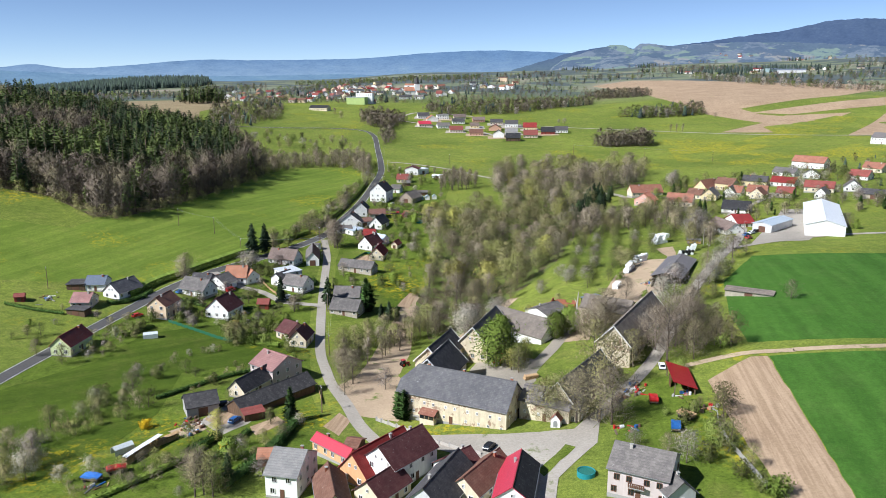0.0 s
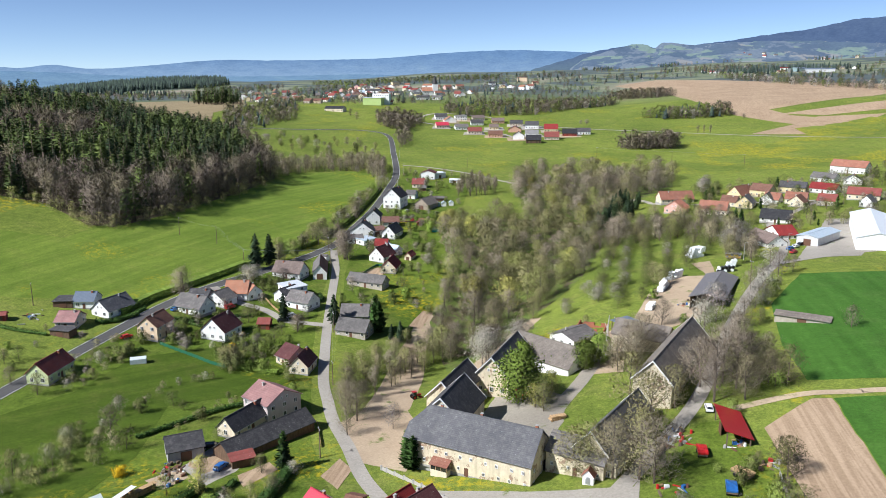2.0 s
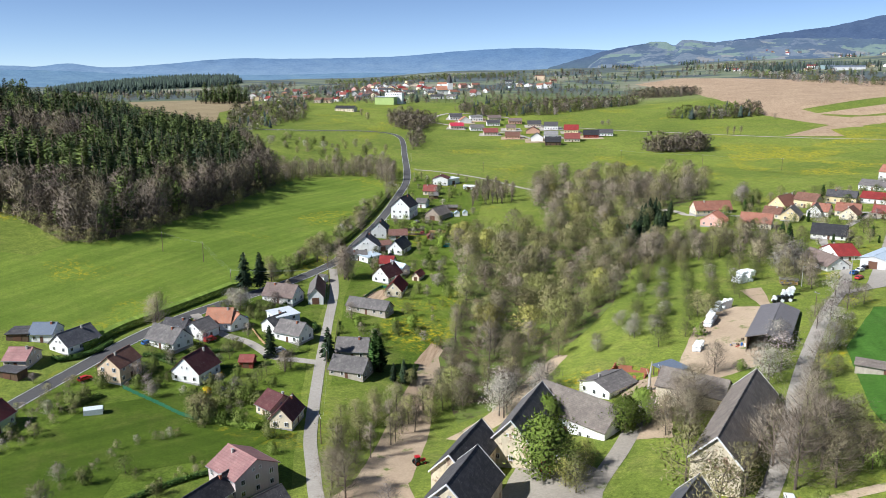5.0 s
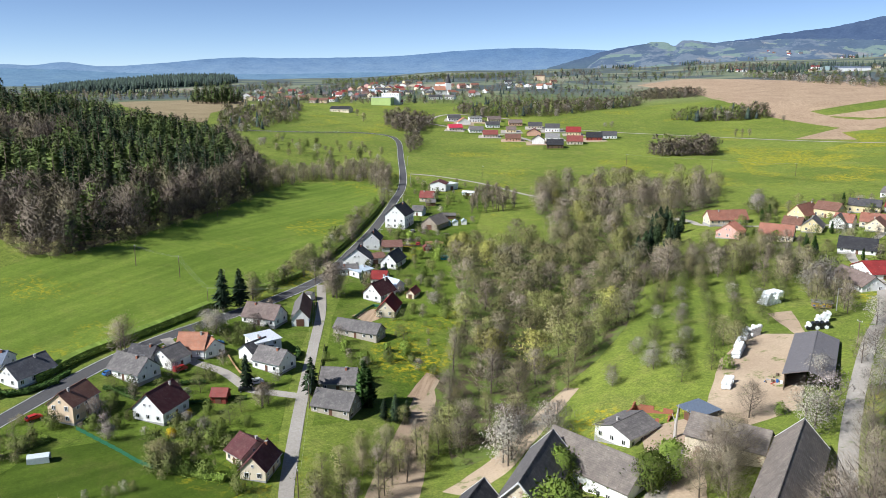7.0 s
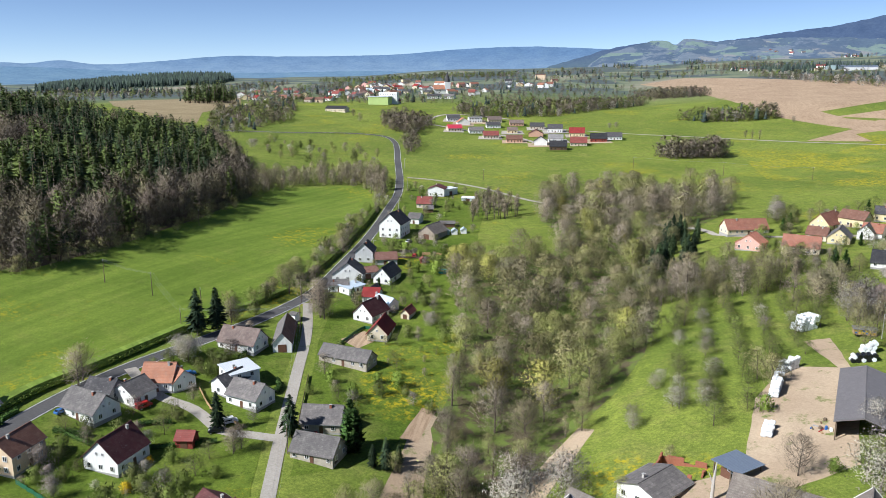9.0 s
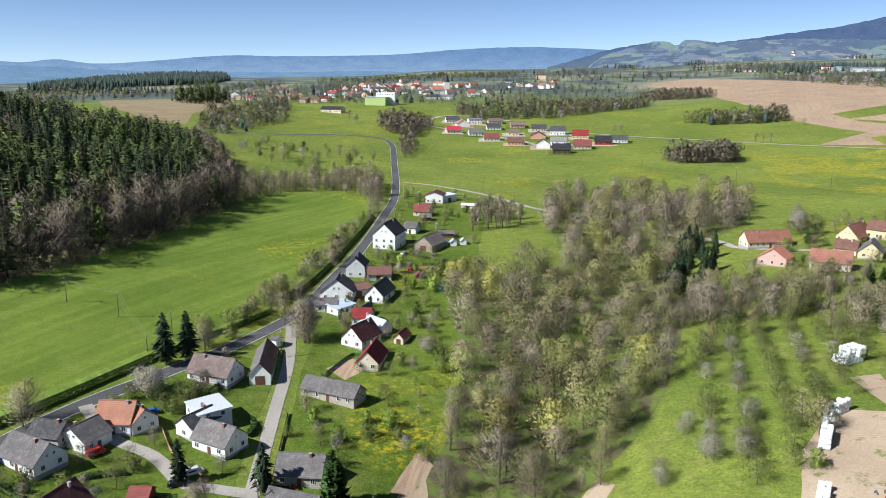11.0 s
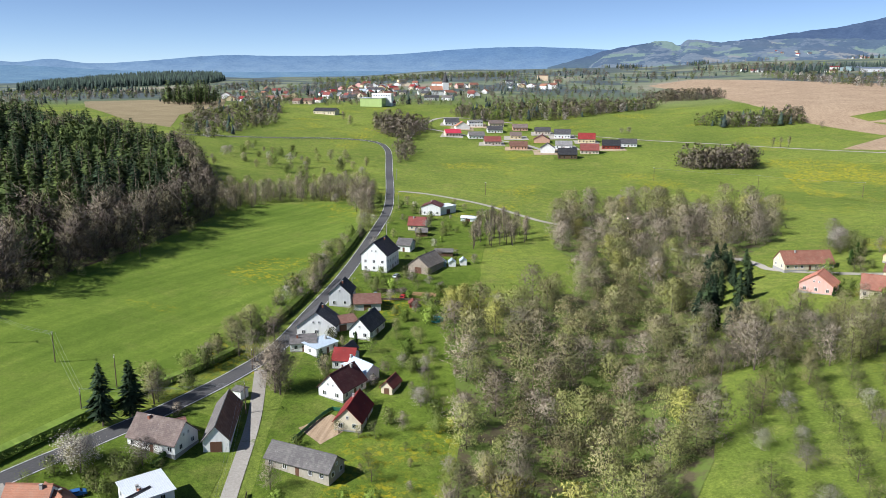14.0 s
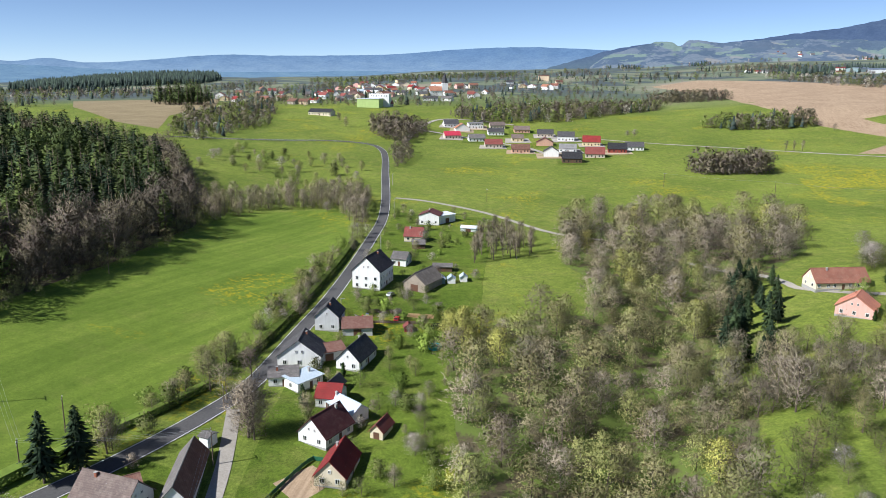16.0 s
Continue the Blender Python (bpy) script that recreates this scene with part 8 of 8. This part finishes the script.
def chapel(x, y, turn):
    """Small wayside chapel with a steep gable and an arched niche."""
    root = base("chapel", x, y, ground_z(x, y), turn)
    root.scale = (0.8, 0.8, 0.8)
    bm = bmesh.new()
    prism(bm, ((-1.5, -0.4), (1.5, -0.4), (1.5, 2.6), (0, 4.3), (-1.5, 2.6)), -1.2, 1.2)
    w = part("wall", bm, WALLS["white"][0], root)
    w.matrix_basis = Matrix.Rotation(radians(90), 4, "Z")
    for sx in (-1, 1):
        bm = bmesh.new()
        prism(bm, ((0, 4.35), (sx * 1.8, 2.3), (sx * 1.8, 2.45), (0, 4.5)), -1.45, 1.4)
        r = part("roof", bm, ROOFS["brownred"][0], root)
        r.matrix_basis = Matrix.Rotation(radians(90), 4, "Z")
    bm = bmesh.new()
    prism(bm, [(-0.65, 0.2)] + [(-0.65 * math.cos(a), 1.7 + 0.6 * math.sin(a)) for a in np.linspace(0, math.pi, 7)] + [(0.65, 0.2)], -1.28, -1.1)
    d = part("niche", bm, STEEL, root, "arched blue-grey niche door")
    d.matrix_basis = Matrix.Rotation(radians(90), 4, "Z")
    return tagged(root, "small white wayside chapel with an arched niche", "chapel")


chapel(28.2, 177.6, -22)


def balcony(x, y, z, turn):
    """Hanging balcony with a boarded front and flower boxes."""
    root = base("balcony", x, y, z, turn)
    bm = bmesh.new()
    box(bm, 0, -0.6, 0, 3.2, 1.3, 0.18)
    part("slab", bm, CONCRETE, root)
    for k in range(9):
        bm = bmesh.new()
        box(bm, -1.5 + 0.375 * k, -1.2, 0.55, 0.28, 0.05, 0.9)
        part("board", bm, BROWN_FRAME, root)
    bm = bmesh.new()
    box(bm, 0, -1.25, 1.05, 3.3, 0.16, 0.1)
    part("handrail", bm, BROWN_FRAME, root)
    return tagged(root, "small brown boarded balcony on a house front", "balcony")


u = Vector((math.cos(radians(-27)), math.sin(radians(-27)), 0))
q = Vector((41.7, 145.5, 0)) - Vector((-u.y, u.x, 0)) * 6.05
balcony(q.x, q.y, ground_z(q.x, q.y) + 3.2, -27)


def clutter(x, y, wide, count, seed, label):
    """A heap of boards, crates, tubs and sheets lying about."""
    rnd = random.Random(seed)
    root = base("junk_heap", x, y, ground_z(x, y), 0)
    for k in range(count):
        px, py = rnd.gauss(0, wide / 2.5), rnd.gauss(0, wide / 2.5)
        z = ground_z(x + px, y + py) - root.location.z
        bm = bmesh.new()
        mat = rnd.choice((DARK_WOOD, LIGHT_WOOD, STEEL, WHITE_FOIL, CONCRETE, BLUE_PAINT, RED_PAINT, DARK_WOOD, BROWN_FRAME))
        r = rnd.random()
        if r < 0.55:
            box(bm, px, py, z + 0.12, rnd.uniform(0.8, 2.6), rnd.uniform(0.15, 0.5), 0.3, rnd.uniform(0, 3))
            name = "board"
        elif r < 0.85:
            box(bm, px, py, z + 0.35, rnd.uniform(0.5, 1.2), rnd.uniform(0.5, 1.0), 0.75, rnd.uniform(0, 3))
            bmesh.ops.bevel(bm, geom=bm.edges[:], offset=0.04, segments=1, affect="EDGES")
            name = "crate"
        else:
            bmesh.ops.create_cone(bm, cap_ends=True, segments=10, radius1=0.35, radius2=0.3, depth=0.9, matrix=Matrix.Translation((px, py, z + 0.42)))
            name = "barrel"
        part(name, bm, mat, root)
    return tagged(root, label, "junk")


clutter(-68, 194, 5, 26, 1, "scattered scrap, boards and crates beside a shed")
clutter(-66, 189, 4, 14, 2, "old timber and sheets lying in a yard")
clutter(49, 190, 5, 24, 3, "scrap metal and boards heaped along a wall")
clutter(52, 195, 4, 14, 4, "rusty junk and planks under bare trees")
clutter(63, 186, 4, 18, 5, "piled tools and timber under a shelter")
clutter(44, 172, 4, 14, 6, "rubble and old wood at the yard corner")
clutter(66, 176, 3, 12, 7, "stacked boards and sheets along a fence")
clutter(-156, 291, 6, 18, 8, "garden clutter and crates round small sheds")
clutter(19, 236, 4, 14, 9, "orange farm gear and pallets in the farmyard")
clutter(-79, 158, 3, 8, 10, "white and blue rubbish beside a trailer")
clutter(-40, 474, 5, 12, 11, "timber and gear between barns")
clutter(80, 290, 4, 12, 12, "pallets and boards beside the open barn")
clutter(-42, 312, 3, 8, 13, "boards and tubs beside a grey barn")
car(-57, 194.5, 70, BLUE_PAINT, label="dark blue car parked beside a shed")

# ---- hamlets on the far slopes ----
def hill_house(az, f, wall, roof, long, turn):
    """A small gabled house on the foothills; f: how far up the slope."""
    d = 3500 - 700 * (1 - f) ** 1.3
    z = 50 + 158 * f ** 1.2
    root = base("house", d * math.sin(radians(az)), d * math.cos(radians(az)), z, turn)
    bm = bmesh.new()
    prism(bm, ((-5, -14), (5, -14), (5, 9), (0, 13), (-5, 9)), -long / 2, long / 2)
    part("wall", bm, WALLS[wall][0], root)
    bm = bmesh.new()
    prism(bm, ((-5.8, 8.4), (0, 13.1), (5.8, 8.4), (5.8, 8.9), (0, 13.7), (-5.8, 8.9)), -long / 2 - 0.5, long / 2 + 0.5)
    part("roof", bm, ROOFS[roof][0], root)
    tagged(root, WALLS[wall][1] + " house with a " + ROOFS[roof][1] + " roof", "house", "houses of the far hamlets")


HAMLETS = random.Random(17)
for middle, spread, f0, count in ((20.5, 1.6, 0.72, 8), (25.0, 1.8, 0.6, 9), (27.5, 1.5, 0.42, 7), (23.0, 2.0, 0.3, 5), (15.5, 1.2, 0.35, 3)):
    for k in range(count):
        hill_house(middle + HAMLETS.uniform(-1, 1) * spread, f0 + HAMLETS.uniform(-0.06, 0.06), HAMLETS.choice(("white", "white", "cream", "greywall")), HAMLETS.choice(("brownred", "maroon", "grey", "brown", "greylight")), HAMLETS.uniform(11, 18), HAMLETS.uniform(0, 180))

# ---- landmarks of the town ----
bm = bmesh.new()
root = base("sports_hall", -126, 1150, ground_z(-126, 1145) - 1, -8)
box(bm, 0, 0, 5, 27, 20, 12)
part("wall", bm, plaster("bright_green_render", (0.5, 0.62, 0.24), 0.15), root)
bm = bmesh.new()
box(bm, 0, 0, 11.2, 28, 21, 0.5)
part("roof", bm, ROOFS["whiteroof"][0], root)
bm = bmesh.new()
box(bm, 8, 17, 7, 25, 12, 19)
part("annex", bm, WALLS["white"][0], root)
for k in range(7):
    house_window(root, "white", -1.6 + k * 3.2, 10.96, 14, 0)
tagged(root, "bright green sports hall with white annex", "hall")

root = base("church", -46, 1400, ground_z(-46, 1400), 10)
bm = bmesh.new()
box(bm, 0, 0, 6, 9, 9, 26)
part("tower", bm, WALLS["white"][0], root)
bm = bmesh.new()
bmesh.ops.create_cone(bm, cap_ends=True, segments=8, radius1=5, radius2=0.2, depth=16, matrix=Matrix.Translation((0, 0, 27)))
part("spire", bm, ROOFS["dark"][0], root)
bm = bmesh.new()
prism(bm, ((-6, -2), (6, -2), (6, 8), (0, 13.5), (-6, 8)), -23, -4.5)
nave = part("nave", bm, WALLS["white"][0], root)
bm = bmesh.new()
prism(bm, ((-6.8, 7.3), (0, 13.7), (6.8, 7.3), (6.8, 7.7), (0, 14.2), (-6.8, 7.7)), -23.6, -4.6)
part("nave_roof", bm, ROOFS["orange"][0], nave)
tagged(root, "white church with a dark spire and orange roof", "church")

# ---- single trees ----
tree("leafy", 16.6, 227.0, 14.5)
tree("leafy", 38.0, 244.5, 9.2)
tree("bud", 22.8, 218.4, 8)
tree("bud", 38.7, 176.6, 16.1)
tree("bare", 41.3, 174.5, 14.9)
tree("bud", 28.7, 180.3, 12.6)
tree("bare", 33.3, 178.2, 13.8)
tree("bud", 25.3, 181.6, 11.5)
tree("bare", 70.2, 220.1, 16.1)
tree("bare", 77.0, 220.4, 12.6)
tree("bare", 68.0, 227.6, 12.6)
tree("bare", 80.3, 215.3, 9.2)
tree("bare", 51.8, 242.7, 11.5)
tree("bare", 46.6, 239.6, 10.3)
tree("bud", 54.8, 209.0, 11.5)
tree("blossom", -17.4, 216.5, 6.9)
tree("blossom", 9.1, 289.3, 10.3)
tree("blossom", 13.6, 290.2, 9.2)
tree("blossom", 52.8, 152.5, 8)
tree("blossom", 124.2, 372.4, 9.2)
tree("blossom", 121.8, 322.0, 9.2)
tree("blossom", 110.3, 299.2, 8)
tree("blossom", 89.1, 284.4, 8)
tree("thuja", -41.4, 193.5, 10.3)
tree("thuja", -12.2, 193.7, 9.2)
tree("thuja", -9.8, 191.7, 8)
tree("bare", -113.2, 327.8, 11.5)
tree("bare", -28.1, 224.1, 11.5)
tree("bare", -32.3, 229.3, 10.3)
tree("bare", -29.3, 213.5, 8)
tree("blossom", -98.9, 169.7, 8)
tree("blossom", -96.5, 161.4, 6.9)
tree("blossom", -87.4, 160.1, 4.6)
tree("bud", -104.3, 188.6, 6.9)
tree("fruit", -99.1, 205.9, 5.8)
tree("fruit", -97.9, 194.3, 5.8)
tree("bare", -92.1, 212.8, 8)
tree("fruit", -82.6, 232.3, 4.6)
tree("blossom", -95.9, 227.0, 4.6)
tree("shrub", -89.6, 226.7, 4.6)
tree("bud", -123.3, 234.2, 6.9)
tree("bare", -134.2, 239.7, 5.8)
tree("fruit", -144.0, 253.1, 4.6)
tree("blossom", -116.1, 258.8, 4.6)
tree("shrub", -118.1, 245.1, 4.6)
tree("shrub", -110.7, 265.5, 4.6)
tree("shrub", -109.9, 277.4, 4)
tree("shrub", -80.6, 271.3, 5.8)
tree("shrub", -76.8, 268.8, 5.8)
tree("bare", -57.0, 158.3, 9.2)
tree("bare", -53.6, 155.6, 9.2)
tree("willow", -60.3, 189.7, 5.8)
tree("shrub", -50.8, 246.6, 3.4)
tree("bare", 115.7, 245.4, 6.9)
tree("bud", 62.9, 155.3, 8)
tree("bud", 67.2, 170.8, 9.2)
tree("bud", 64.9, 147.7, 5.8)
tree("green_shrub", 65.2, 137.0, 4.6)
tree("green_shrub", 66.9, 137.2, 4.6)
tree("bare", 126.6, 312.6, 6.9)
tree("bare", 103.7, 293.2, 8)
tree("bare", 101.2, 276.0, 8)
tree("bare", 192.5, 358.3, 8)
tree("green_shrub", 196.2, 357.7, 4.6)
tree("spruce", -67.8, 309.1, 11.5)
tree("thuja", -30.7, 305.7, 11.5)
tree("spruce", -22.2, 301.7, 6.9)
tree("spruce", -25.1, 297.7, 6.9)
tree("spruce", -18.9, 301.3, 5.8)
tree("blossom", 10.1, 275.2, 12.6)
tree("blossom", 8.0, 274.9, 11.5)
tree("blossom", 22.1, 281.1, 10.3)
tree("blossom", 20.2, 284.7, 9.2)
tree("blossom", 76.9, 258.3, 10.3)
tree("blossom", 77.9, 265.4, 9.2)
tree("blossom", 121.4, 358.2, 10.3)
tree("blossom", 117.3, 359.8, 9.2)
tree("bud", 31.6, 272.8, 5.8)
tree("blossom", 40.7, 307.4, 5.8)
tree("blossom", 66.2, 327.1, 5.8)
tree("blossom", 60.4, 314.4, 5.8)
tree("blossom", 52.8, 329.9, 4.6)
tree("bud", 28.8, 313.6, 9.2)
tree("bare", -112.9, 324.5, 10.3)
tree("shrub", -75.9, 260.6, 5.8)
tree("shrub", -72.6, 261.0, 5.8)
tree("blossom", -97.4, 279.9, 4.6)
tree("blossom", -93.5, 274.7, 4)
tree("shrub", -93.0, 285.4, 3.4)
tree("yellow_shrub", -78.7, 278.6, 2.3)
tree("yellow_shrub", -78.9, 291.3, 1.8)
tree("bare", -60.4, 299.3, 6.9)
tree("blossom", -81.1, 364.5, 4.6)
tree("blossom", -90.6, 351.5, 5.8)
tree("blossom", -34.9, 327.6, 4.6)
tree("blossom", 169.6, 559.1, 8)
tree("bud", -73.0, 426.8, 10.3)
tree("bare", -64.4, 421.4, 9.2)
tree("bare", -56.5, 391.5, 12.6)
tree("bare", -46.4, 346.3, 6.9)
tree("bare", -41.3, 351.9, 5.8)
tree("green_shrub", 71.5, 302.0, 4.5)
tree("bud", 76.6, 321.9, 9.2)
tree("bud", 78.0, 315.9, 9.2)
tree("bare", 67.1, 271.2, 9.2)
tree("bare", 54.8, 247.0, 13.8)
tree("bare", 50.9, 245.7, 11.5)
tree("green_shrub", 74.0, 270.2, 3.4)
tree("blossom", 97.9, 276.6, 5.8)
tree("blossom", 111.0, 301.3, 5.8)
tree("bare", 89.0, 257.0, 10.3)
tree("bare", 79.9, 237.1, 11.5)
tree("bare", 83.0, 248.1, 9.2)
tree("leafy", 42.8, 248.2, 9.2)
tree("leafy", 19.5, 250.8, 10.3)
tree("spruce", -92.8, 365.0, 17)
tree("spruce", -88.1, 371.0, 15.5)
tree("bare", -84.7, 379.3, 9.2)
tree("willow", -5.1, 461.2, 10.3)
tree("willow", 58.3, 524.9, 12.6)
tree("willow", 58.5, 505.7, 11.5)
tree("willow", 2.0, 356.1, 6.9)
tree("spruce", 93.3, 480.5, 10.3)
tree("spruce", 92.6, 494.5, 9.2)
tree("spruce", 102.3, 506.0, 9.2)
tree("slim", 76.0, 472.6, 13.8)
tree("blossom", 52.1, 313.5, 5.8)
tree("blossom", 59.8, 309.9, 5.8)
tree("blossom", 40.4, 305.5, 4.6)
tree("blossom", 68.0, 330.5, 4.6)
tree("blossom", 50.7, 326.6, 4.6)
tree("bud", 44.4, 284.7, 4.6)
tree("blossom", 122.7, 363.3, 10.3)
tree("blossom", 122.5, 370.4, 9.2)
tree("blossom", -16.3, 389.5, 4.6)
tree("blossom", 158.2, 530.0, 8)
tree("bare", 85.9, 427.9, 12.6)
tree("bare", 95.1, 421.4, 10.3)
tree("bare", 101.7, 418.3, 10.3)
tree("bud", 108.5, 406.9, 11.5)
tree("bud", 113.9, 405.0, 9.2)
tree("bare", 123.3, 393.4, 9.2)
tree("bare", 128.5, 391.7, 8)
tree("spruce", 146.9, 423.0, 5.8)
tree("thuja", 147.0, 433.0, 5.8)
tree("bare", -67.0, 407.6, 10.3)
tree("bare", -56.3, 393.1, 13.8)
tree("bud", -72.5, 410.8, 10.3)
tree("shrub", -79.5, 399.9, 6.9)
tree("shrub", -79.9, 387.5, 5.8)
tree("bare", -85.8, 380.3, 8)
tree("bare", -61.3, 470.3, 8)
tree("blossom", -92.9, 350.0, 5.8)
tree("blossom", -77.4, 353.4, 5.8)
tree("thuja", 80.1, 441.4, 9.2)
tree("spruce", 78.7, 451.2, 9.2)
tree("spruce", 100.8, 503.0, 10.3)
tree("spruce", 82.2, 435.2, 10.3)
tree("slim", 11.3, 573.6, 10.3)
tree("slim", 5.2, 570.8, 10.3)
tree("slim", 17.2, 571.4, 10.3)
tree("slim", 24.8, 574.2, 9.2)
tree("slim", 0.8, 573.1, 9.2)
tree("shrub", -28.3, 473.9, 3.4)
tree("blossom", -63.6, 640.0, 6.9)
tree("blossom", -57.3, 578.6, 8)
tree("blossom", 159.1, 530.0, 9.2)
tree("blossom", -15.7, 409.8, 4.6)
tree("blossom", -22.6, 410.8, 4.6)
tree("shrub", -8.5, 449.0, 3.4)
tree("blossom", 161.7, 534.7, 9.2)
tree("bare", -141.7, 1021.4, 9.2)
tree("bare", -129.2, 988.0, 10.3)
tree("blossom", -177.7, 800.8, 4.6)
tree("blossom", -81.8, 632.7, 5.8)
tree("thuja", -28.6, 625.5, 4.6)
tree("blossom", -29.5, 616.1, 4.6)
tree("blossom", 144.1, 963.0, 5.8)
tree("blossom", 150.9, 962.3, 6.9)
tree("bare", 338.5, 965.5, 6.9)
tree("slim", 266.2, 860.1, 9.2)
tree("slim", 259.8, 860.9, 9.2)
tree("slim", 253.3, 861.7, 9.2)
tree("shrub", -47.3, 427.8, 4.6)
tree("bare", -44.3, 402.1, 6.9)
tree("slim", -54.7, 153.1, 11)
tree("slim", -52.9, 154.0, 12)
tree("bud", -50.6, 152.9, 11)
tree("spruce", -48.9, 159.0, 8)
tree("yellow_shrub", -79.8, 189.6, 2.4)
tree("yellow_shrub", -79.3, 190.7, 2.4)
tree("yellow_shrub", -54.9, 176.3, 2)
tree("willow", -58.0, 181.8, 6)
tree("spruce", -41.4, 193.5, 9)
tree("thuja", -10.5, 190.7, 9)
tree("thuja", -12.0, 192.1, 8)
tree("bare", 64.6, 209.2, 17)
tree("bare", 72.1, 215.2, 16)
tree("bare", 64.0, 219.1, 14)
tree("bud", 44.4, 213.7, 15)
tree("bud", 44.8, 195.8, 16)
tree("willow", 25.8, 227.5, 8)
tree("willow", 20.9, 221.7, 7)
tree("bare", 51.5, 236.8, 12)
tree("bud", 78.5, 217.1, 10)
tree("green_shrub", 82.0, 213.0, 5)
tree("bare", -56.5, 390.6, 15)
tree("bud", -77.3, 406.0, 8)
tree("bud", -77.3, 419.2, 9)
tree("bare", -74.1, 429.4, 9)
tree("bud", -82.2, 396.0, 6)
tree("bud", -76.0, 425.0, 8)
tree("bud", -63.2, 477.8, 9)
tree("bare", -61.5, 484.3, 8)
tree("bare", -79.0, 402.6, 7)
tree("bud", -54.4, 571.1, 7)
tree("blossom", -54.0, 587.8, 5)
tree("bare", -56.0, 555.5, 7)
tree("thuja", -31.7, 305.1, 14)
tree("thuja", -30.3, 303.4, 12.5)
tree("thuja", -32.2, 302.9, 11)
tree("spruce", -48.0, 308.0, 12.5)
tree("spruce", -21.8, 297.8, 8)
tree("bud", -19.3, 297.5, 6)
tree("bud", -74.8, 262.7, 8.5)
tree("bud", -77.2, 264.0, 7)
tree("bud", -73.7, 263.9, 7)
tree("green_shrub", -68.1, 260.9, 4)
tree("shrub", -70.4, 272.2, 5)
tree("shrub", -67.6, 275.5, 5)
tree("green_shrub", -71.3, 281.0, 4)
tree("shrub", -66.9, 281.7, 5)
tree("shrub", -75.0, 278.9, 5)
tree("shrub", -79.3, 282.9, 5)
tree("yellow_shrub", -79.4, 279.8, 2.2)
tree("shrub", -62.0, 273.3, 5)
tree("green_shrub", -56.7, 263.0, 4)
tree("shrub", -63.5, 260.7, 5)
tree("shrub", -53.6, 255.2, 5)
tree("blossom", -101.5, 284.4, 6.5)
tree("blossom", -94.2, 274.8, 5)
tree("shrub", -100.0, 279.1, 4.5)
tree("shrub", -111.0, 278.5, 5)
tree("shrub", -109.9, 268.5, 4.5)
tree("shrub", -113.0, 265.1, 4.5)
tree("shrub", -94.4, 281.1, 4)
tree("bare", -60.4, 298.4, 7)
tree("bare", -59.1, 301.0, 7)
tree("bud", -90.9, 346.9, 6)
tree("shrub", -93.7, 343.7, 5)
tree("shrub", -83.3, 340.7, 5)
tree("shrub", -80.4, 338.8, 4.5)
tree("shrub", -81.2, 347.6, 5)
tree("blossom", -89.1, 346.0, 9)
tree("blossom", -92.8, 347.8, 8)
tree("blossom", -77.2, 351.1, 7)
tree("shrub", -78.7, 346.8, 4.5)
tree("spruce", -46.8, 407.9, 6.5)
tree("bare", -54.8, 389.8, 13)
tree("shrub", -42.9, 395.8, 4)
tree("blossom", -15.6, 387.0, 6)
tree("shrub", -22.5, 415.8, 4.5)
tree("shrub", -19.2, 409.2, 4.5)
tree("fruit", -26.6, 408.5, 5)
tree("fruit", -14.0, 416.5, 5)
tree("fruit", -14.0, 398.8, 5)
tree("thuja", -39.2, 426.6, 4.5)
tree("green_shrub", -18.8, 466.7, 5)
tree("willow", -5.0, 449.5, 13)
tree("willow", -9.6, 462.0, 9)
tree("bare", 79.0, 402.7, 15)
tree("bare", 77.3, 410.0, 13)
tree("bud", 107.8, 401.4, 13)
tree("bud", 103.5, 398.2, 11)
tree("bare", 89.8, 405.0, 12)
tree("bare", 98.1, 398.7, 12)
tree("bare", 111.0, 385.4, 11)
tree("bare", 117.4, 382.8, 11)
tree("bud", 105.5, 369.8, 9)
tree("blossom", 123.8, 360.6, 13)
tree("blossom", 122.4, 362.8, 11)
tree("blossom", 133.8, 402.4, 8)
tree("blossom", 158.1, 526.2, 11)
tree("spruce", 97.8, 506.7, 11)
tree("spruce", 102.8, 505.0, 11)
tree("spruce", 81.6, 457.6, 13)
tree("spruce", 77.9, 455.3, 12)
tree("spruce", 84.8, 460.5, 12)
tree("thuja", 147.4, 426.8, 8)
tree("spruce", 148.7, 438.7, 7)
tree("bud", 71.1, 375.0, 11)
tree("fruit", 21.2, 226.4, 9)
tree("fruit", 22.9, 222.5, 7.5)
tree("blossom", 9.2, 271.9, 12)
tree("blossom", 19.8, 273.1, 10)
tree("blossom", 83.1, 266.2, 11)
tree("blossom", 98.1, 273.4, 9)
tree("blossom", 105.9, 284.7, 9)
tree("blossom", 119.0, 307.4, 10)
tree("bud", -85.2, 377.8, 12)
